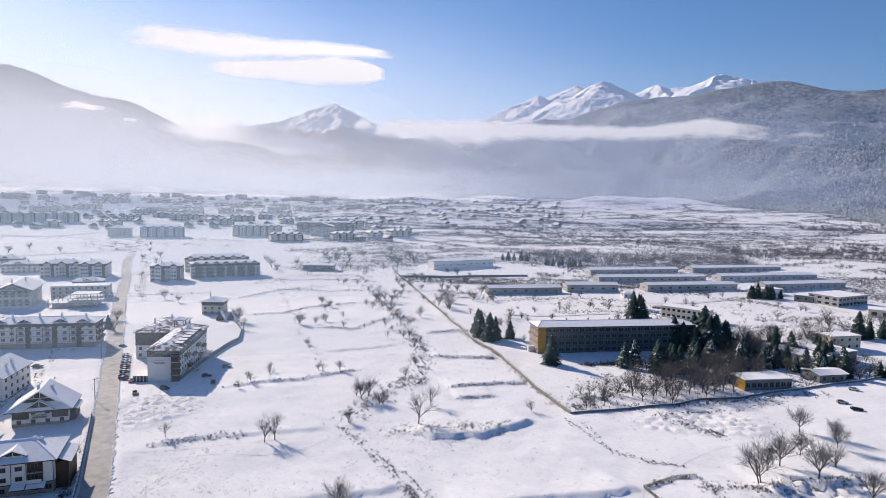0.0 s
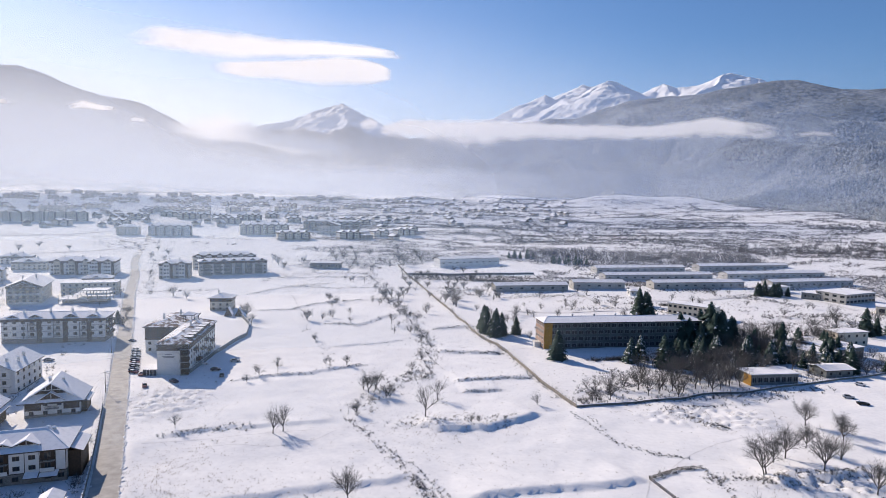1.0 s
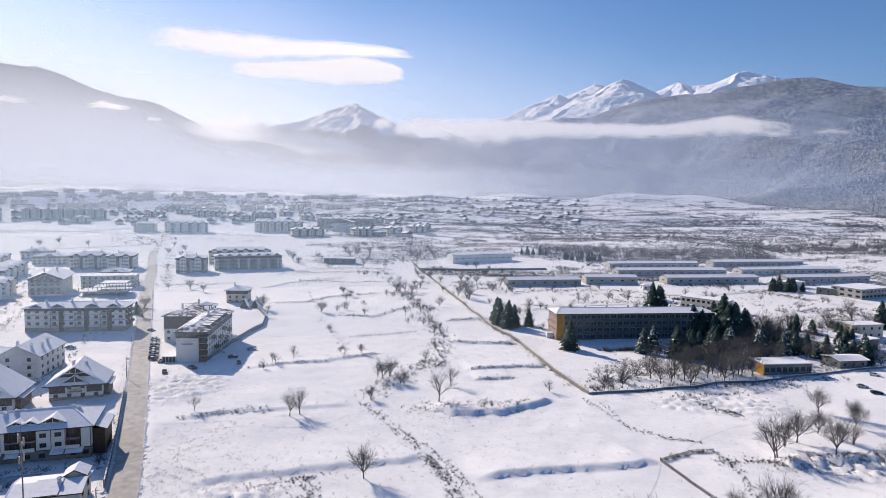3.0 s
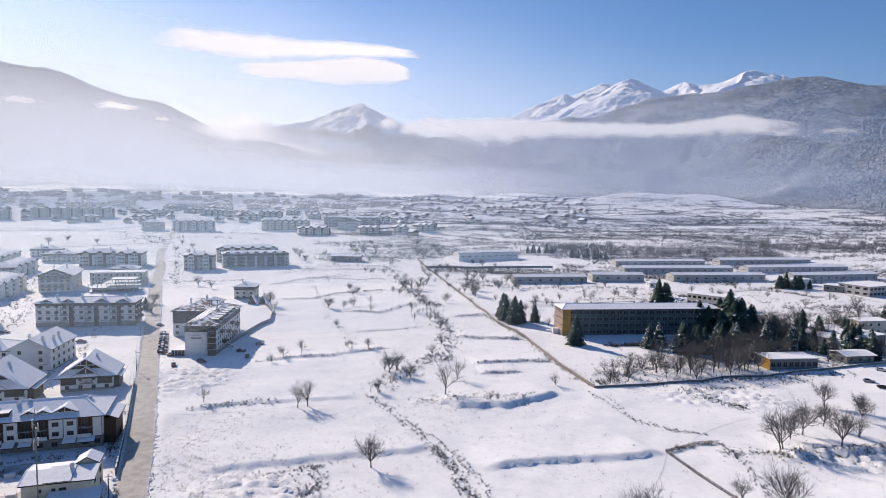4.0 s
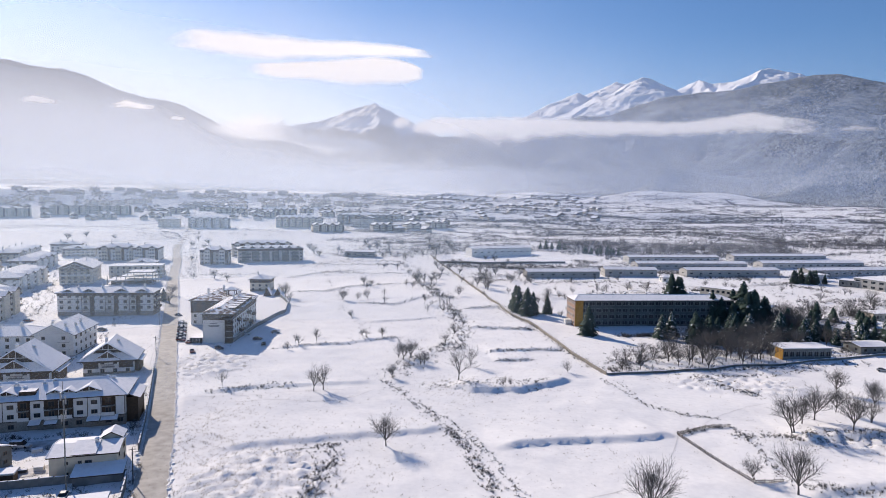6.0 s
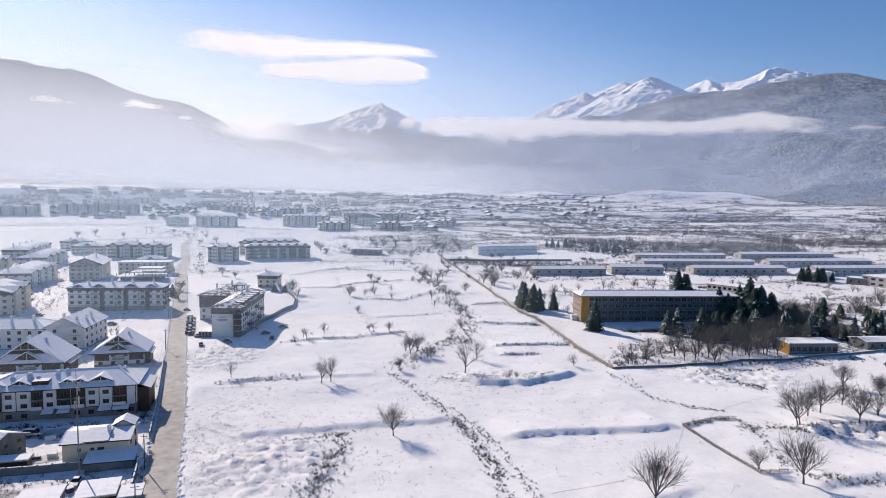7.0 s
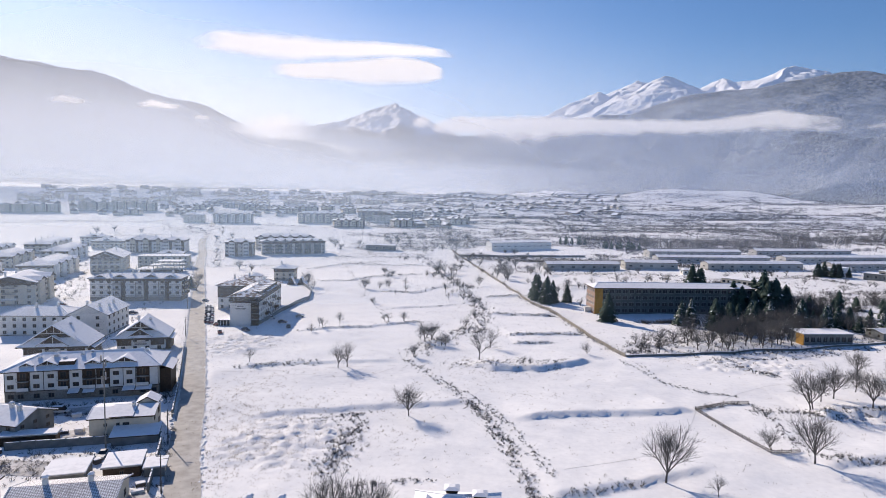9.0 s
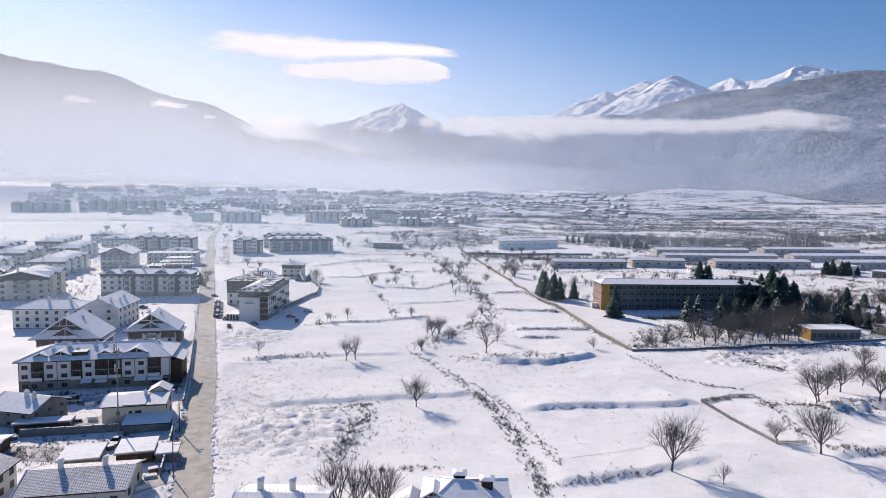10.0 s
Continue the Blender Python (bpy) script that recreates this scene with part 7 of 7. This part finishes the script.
house("hut", "little white hut with a pyramid snowy roof", "hut", 124, 511, 10, 8, 7, 3.5, "hip", 1.6, 1, PLASTER, 2, 1)

# ---- the farm sheds beyond the school ----
for i, (x, y, a, L, D, hgt) in enumerate(BARNS):
    house("barn", "long low farm shed with a snow-covered roof", "barn", x, y, a, L, D, hgt, "gable_x", 1.9, 1, (TOWNWALL, CONCRETE)[i % 2] if i < 8 else PLASTER, int(L / 8), 1, 0, None, 0, 0.5, win=(2.4, 1.0), group="farm sheds")
house("workshop", "two-storey workshop with a flat snowy roof", "workshop", 282, 496, 29, 37, 24, 7.5, "flat", 0, 2, CONCRETE, 8, 4, win=(3.2, 1.6))
house("workshop", "low workshop with a flat snowy roof", "workshop", 262, 522, -40, 28, 12, 5.0, "flat", 0, 1, GREYWALL, 5, 2)
house("workshop", "open-fronted storehouse with a snowy roof", "workshop", 281, 458, -30, 40, 16, 5.5, "flat", 0, 1, CREAM, 6, 2, win=(3.4, 2.6))
house("workshop", "small pale storehouse with a snowy roof", "workshop", 246, 546, 15, 22, 10, 5.0, "flat", 0, 1, PLASTER, 4, 1)

# ---- fences, walls, poles ----
def fence(line, gap, panel_mesh, post_mesh, label):
    ob = tagged(new("fence"), label, "fence")
    ob.matrix_basis = pose(line[0][0], line[0][1], at(*line[0]))
    back = ob.matrix_basis.inverted()
    for (ax, ay), (bx, by) in zip(line, line[1:]):
        n = max(1, round(math.hypot(bx - ax, by - ay) / gap))
        turn = math.degrees(math.atan2(by - ay, bx - ax))
        long = math.hypot(bx - ax, by - ay) / n
        for i in range(n):
            x, y = ax + (bx - ax) * i / n, ay + (by - ay) * i / n
            m = back @ pose(x, y, at(x, y), 0, 0, turn)
            part("panel", panel_mesh, ob, m=m @ Matrix.Diagonal((long / gap, 1, 1, 1)))
            part("post", post_mesh, ob, m=m)
    return ob


s = Shape()
s.box(0, -0.06, -0.4, 3, 0.06, 1.5, 0)
s.box(0, -0.1, 1.5, 3, 0.1, 1.6, 1)
p = Shape()
p.box(-0.11, -0.11, -0.4, 0.11, 0.11, 2.1, 0)
fence([(-80, 657), (-37, 500), (-16, 422), (3, 350), (17, 315), (29.5, 265), (39, 237.6)], 3.0, s.mesh("panel", STONE, ROOFSNOW), p.mesh("post", CONCRETE), "concrete panel fence with snow on top along the school grounds")
s = Shape()
s.box(0, -0.15, -0.4, 3, 0.15, 0.8, 0)
s.box(0, -0.17, 0.8, 3, 0.17, 0.9, 1)
p = Shape()
p.box(-0.06, -0.06, 0, 0.06, 0.06, 2.0, 0)
fence([(39, 237.6), (57.4, 243.5), (80.7, 251.5), (92.7, 258.9), (110.3, 263), (151.5, 282.4), (200, 305)], 3.0, s.mesh("panel", STONE, ROOFSNOW), p.mesh("post", METAL), "low dark wall with metal posts along the school garden")


def picket_fence(line, label, seed):
    """Posts, two rails and uneven slats on a sagging line."""
    rr = random.Random(seed)
    slat, rail, post = Shape(), Shape(), Shape()
    slat.box(-0.05, -0.03, -0.1, 0.05, 0.012, 0.95, 0)
    rail.box(0, 0.015, 0, 2.5, 0.07, 0.09, 0, 1)
    post.tube((0, 0, -0.4), (0, 0, 1.25), 0.07, 0.05, 5, caps=True)
    slat, rail, post = slat.mesh("slat", OLDWOOD), rail.mesh("rail", OLDWOOD, ROOFSNOW), post.mesh("post", OLDWOOD)
    ob = tagged(new("picket_fence"), label, "fence")
    ob.matrix_basis = pose(line[0][0], line[0][1], at(*line[0]))
    back = ob.matrix_basis.inverted()
    for (ax, ay), (bx, by) in zip(line, line[1:]):
        run = math.hypot(bx - ax, by - ay)
        n, turn = max(1, round(run / 2.5)), math.degrees(math.atan2(by - ay, bx - ax))
        for i in range(n):
            x, y = ax + (bx - ax) * i / n, ay + (by - ay) * i / n
            m = back @ pose(x, y, at(x, y), 0, 0, turn)
            part("post", post, ob, m=m @ pose(0, 0, 0, rr.uniform(-5, 5), rr.uniform(-5, 5), 0))
            for z in (0.25, 0.68):
                part("rail", rail, ob, m=m @ pose(0, 0, z, 0, rr.uniform(-1.2, 1.2), 0) @ Matrix.Diagonal((run / n / 2.5, 1, 1, 1)))
            for k in range(10):
                part("slat", slat, ob, m=m @ pose(0.15 + k * 0.235 * run / n / 2.5, -0.002, rr.uniform(-0.12, 0.1), 0, rr.uniform(-4, 4), 0))
    return ob


picket_fence([(50, 179), (56, 162.6), (60.6, 150.5), (68, 152)], "weathered grey picket fence round a snowy plot", 3)
picket_fence([(50, 179), (60, 186.4), (68, 188.6)], "sagging grey picket fence half under snow", 4)
s = Shape()
s.box(0, -0.12, -0.4, 3, 0.12, 1.9, 0)
s.box(0, -0.15, 1.9, 3, 0.15, 2.0, 1)
p = Shape()
p.box(-0.16, -0.16, -0.4, 0.16, 0.16, 2.1, 0)
wallp, wallq = s.mesh("panel", GREYWALL, ROOFSNOW), p.mesh("post", GREYWALL)
fence([(-118, 119.5), (-109, 123), (-87, 132.5)], 3.0, wallp, wallq, "grey garden wall with snow on its coping")
fence([(-74, 106.5), (-84, 127), (-86.5, 131.5)], 3.0, wallp, wallq, "grey roadside yard wall")
fence([(-93, 147), (-104, 168.5), (-116, 191), (-131, 219)], 3.0, wallp, wallq, "grey roadside retaining wall below the guesthouse")
fence([(-119, 262), (-122, 296), (-121, 333), (-128, 357), (-141, 379)], 3.0, wallp, wallq, "grey terrace wall round the hotel garden")

fence([(-64.5, 596), (-19, 603), (28, 620), (58, 627)], 3.0, wallp, wallq, "long grey orchard wall with a snowy coping")

mast = tagged(new("mast"), "tall slender steel radio mast with antennas", "mast")
mast.matrix_basis = pose(-95.4, 123.4, at(-95.4, 123.4))
s = Shape()
s.tube((0, 0, -0.5), (0, 0, 19), 0.17, 0.12, 8)
s.tube((0, 0, 19), (0, 0, 25.5), 0.08, 0.05, 6, caps=True)
part("pole", s.mesh("pole", GREYWALL), mast)
for z, a in ((18, 0), (20, 120), (22, 240), (21, 60), (17, 180)):
    s = Shape()
    cx_, cy_ = 0.5 * math.cos(radians(a)), 0.5 * math.sin(radians(a))
    s.tube((0, 0, z), (cx_, cy_, z), 0.04, 0.04, 4)
    s.box(cx_ - 0.14, cy_ - 0.1, z - 0.7, cx_ + 0.14, cy_ + 0.1, z + 1.1)
    part("antenna", s.mesh("antenna", METAL), mast, "pale panel antenna")

POLES = [(-71.5, 107), (-84.2, 130.5), (-139, 234), (-170, 290)]
proto = tagged(new("utility_pole"), "wooden roadside utility pole with a crossarm", "pole", "roadside poles")
s = Shape()
s.tube((0, 0, -0.5), (0, 0, 8.4), 0.15, 0.1, 7, caps=True)
part("shaft", s.mesh("shaft", BARK), proto)
s = Shape()
s.box(-0.8, -0.06, 7.8, 0.8, 0.06, 7.95)
part("crossarm", s.mesh("crossarm", METAL), proto)
s = Shape()
s.box(0.1, -0.1, 7.2, 1.5, 0.1, 7.34)
part("lamp_head", s.mesh("lamp_head", METAL), proto)
for i, (x, y) in enumerate(POLES):
    m = pose(x, y, at(x, y), 0, 0, 27)
    if i == 0:
        proto.matrix_basis = m
    else:
        copy_thing(proto, m)
for i, ((ax, ay), (bx, by)) in enumerate(zip(POLES, POLES[1:])):
    s = Shape()
    za, zb = at(ax, ay) + 7.95, at(bx, by) + 7.95
    for k in range(8):
        t0, t1 = k / 8, (k + 1) / 8
        s.tube((ax + (bx - ax) * t0, ay + (by - ay) * t0, za + (zb - za) * t0 - 2.4 * t0 * (1 - t0)), (ax + (bx - ax) * t1, ay + (by - ay) * t1, za + (zb - za) * t1 - 2.4 * t1 * (1 - t1)), 0.02, 0.02, 3)
    tagged(new("cable", s.mesh("cable", TYRE)), "thin overhead cable between roadside poles", "cable", "overhead cables")


# ---- vehicles ----
def car(label, colour, snowy=0.5, van=False):
    """A parked car, its nose towards -y: body, glass, wheels, snow on top."""
    paint = surface("car_paint", tuple(c * 0.85 for c in colour), colour, 2.0, 0.3, 0.02)
    L, W, H = (4.9, 1.85, 1.9) if van else (4.3, 1.72, 1.45)
    ob = tagged(new("car"), label, "car", "parked cars")
    s = Shape()
    prof = [(-L / 2, 0.35), (-L / 2, 0.75), (-L * 0.24, 0.95), (L / 2 - 0.1, 1.0), (L / 2, 0.7), (L / 2, 0.35)]
    w = W / 2
    s.solid([(-w, y, z) for y, z in prof][::-1], [(w, y, z) for y, z in prof][::-1], 0)
    part("body", s.mesh("body", paint), ob)
    a, b = (-L * 0.30, L * 0.47) if van else (-L * 0.2, L * 0.38)
    s = Shape()
    low = [(-w + 0.05, a, 0.93), (w - 0.05, a, 0.93), (w - 0.05, b, 0.97), (-w + 0.05, b, 0.97)]
    top = [(-w + 0.25, a + 0.75, H - 0.06), (w - 0.25, a + 0.75, H - 0.06), (w - 0.25, b - (0.2 if van else 0.5), H - 0.06), (-w + 0.25, b - (0.2 if van else 0.5), H - 0.06)]
    s.solid(low, top, 0)
    part("windows", s.mesh("windows", GLASS), ob)
    s = Shape()
    s.solid([(x * 1.02, y, z) for x, y, z in top], [(x * 0.92, y * 0.95, z + 0.1) for x, y, z in top], 0)
    part("roof", s.mesh("roof", ROOFSNOW if snowy > 0.4 else paint), ob)
    wm = CACHE.get("wheel")
    if wm is None:
        t = Shape()
        t.tube((-0.1, 0, 0.31), (0.1, 0, 0.31), 0.31, 0.31, 12, caps=True)
        wm = CACHE["wheel"] = t.mesh("wheel", TYRE)
    for x in (-w + 0.08, w - 0.08):
        for y in (-L * 0.31, L * 0.3):
            part("wheel", wm, ob, m=pose(x, y, 0))
    return ob


COLOURS = [("dark blue", (0.02, 0.03, 0.07)), ("silver", (0.4, 0.41, 0.42)), ("black", (0.012, 0.012, 0.014)), ("white", (0.7, 0.7, 0.7)), ("dark red", (0.12, 0.015, 0.015))]
cars = [car(f"{n} car parked in the snow", c, 0.2 + 0.15 * i) for i, (n, c) in enumerate(COLOURS)]
van = car("white van parked in a snowy yard", (0.7, 0.7, 0.7), 0.9, True)
van.matrix_basis = pose(-124, 144.5, at(-124, 144.5), 0, 0, 108)
PARKED = [(-172, 312, 65), (-157.4, 289, 75), (-159, 292, 75), (-160.6, 295, 75), (-142.4, 259.6, 75), (-143.9, 262.5, 75), (-145.3, 265.4, 75), (-146.8, 268.4, 75), (-148.2, 271.3, 75), (-149.8, 274.2, 75), (-151.3, 277.1, 75), (-152.8, 280, 75), (-154.3, 283, 75), (-155.8, 286, 75), (-137.5, 257.5, 10),
          (-110.2, 267, 110), (-107.5, 282, 100), (-104.4, 259.5, 20), (-119.5, 276.5, 100), (-127.9, 241.8, 30), (-120, 249.6, 60), (150.6, 261.3, 70), (151.3, 253, 75), (165.9, 279.7, 60), (-236, 285, 100), (-188, 272, 100), (-94.5, 121, 20)]
for i, (x, y, a) in enumerate(PARKED):
    m = pose(x, y, at(x, y), 0, 0, a)
    if i < len(cars):
        cars[i].matrix_basis = m
    else:
        copy_thing(cars[i % len(cars)], m)

# ---- yard clutter ----
def crate(label, L, W, H, material):
    s = Shape()
    s.box(-L / 2, -W / 2, -0.05, L / 2, W / 2, H, 0)
    s.box(-L / 2 - 0.03, -W / 2 - 0.03, H, L / 2 + 0.03, W / 2 + 0.03, H + 0.14, 1)
    return tagged(new("crate", s.mesh("crate", material, ROOFSNOW)), label, "crate", "stored yard goods")


STORES = [(-97.5, 116.5, 1.6, 1.2, 1.1), (-95.2, 117.3, 1.8, 1.2, 1.3), (-93.4, 117.6, 1.4, 1.3, 1.0), (-94.8, 114.8, 2.0, 1.0, 0.6), (-88.2, 120.5, 2.4, 1.0, 0.9), (-86.4, 121.0, 2.2, 1.0, 0.8), (-93.3, 112.2, 2.2, 1.4, 0.5), (-91.6, 110.6, 1.8, 1.2, 0.6), (-77.3, 109.0, 1.8, 1.2, 0.7), (-76.0, 106.0, 2.4, 1.0, 0.5), (-119, 117.5, 3.0, 1.2, 0.8), (-116.5, 123.5, 2.4, 0.8, 0.9), (-113, 131, 3.2, 1.0, 0.7), (-109.5, 133, 2.0, 1.4, 0.9), (-124, 113.5, 3.6, 1.4, 1.0), (-80.5, 101.5, 3.0, 1.0, 0.7), (-79, 97.5, 2.2, 1.4, 0.9), (-84.5, 104.5, 2.4, 1.2, 0.8), (-101, 113, 2.2, 1.2, 0.5), (-74.5, 101, 2.6, 0.8, 0.5), (-127, 140, 3.0, 1.2, 0.7), (-118, 143, 2.4, 1.2, 0.8)]
for i, (x, y, L, W, H) in enumerate(STORES):
    ob = crate("pale storage crate capped with snow" if i % 2 else "stack of boards under snow", L, W, H, PLASTER if i % 2 else BARK)
    ob.matrix_basis = pose(x, y, at(x, y), 0, 0, 24 + (i * 37) % 40)
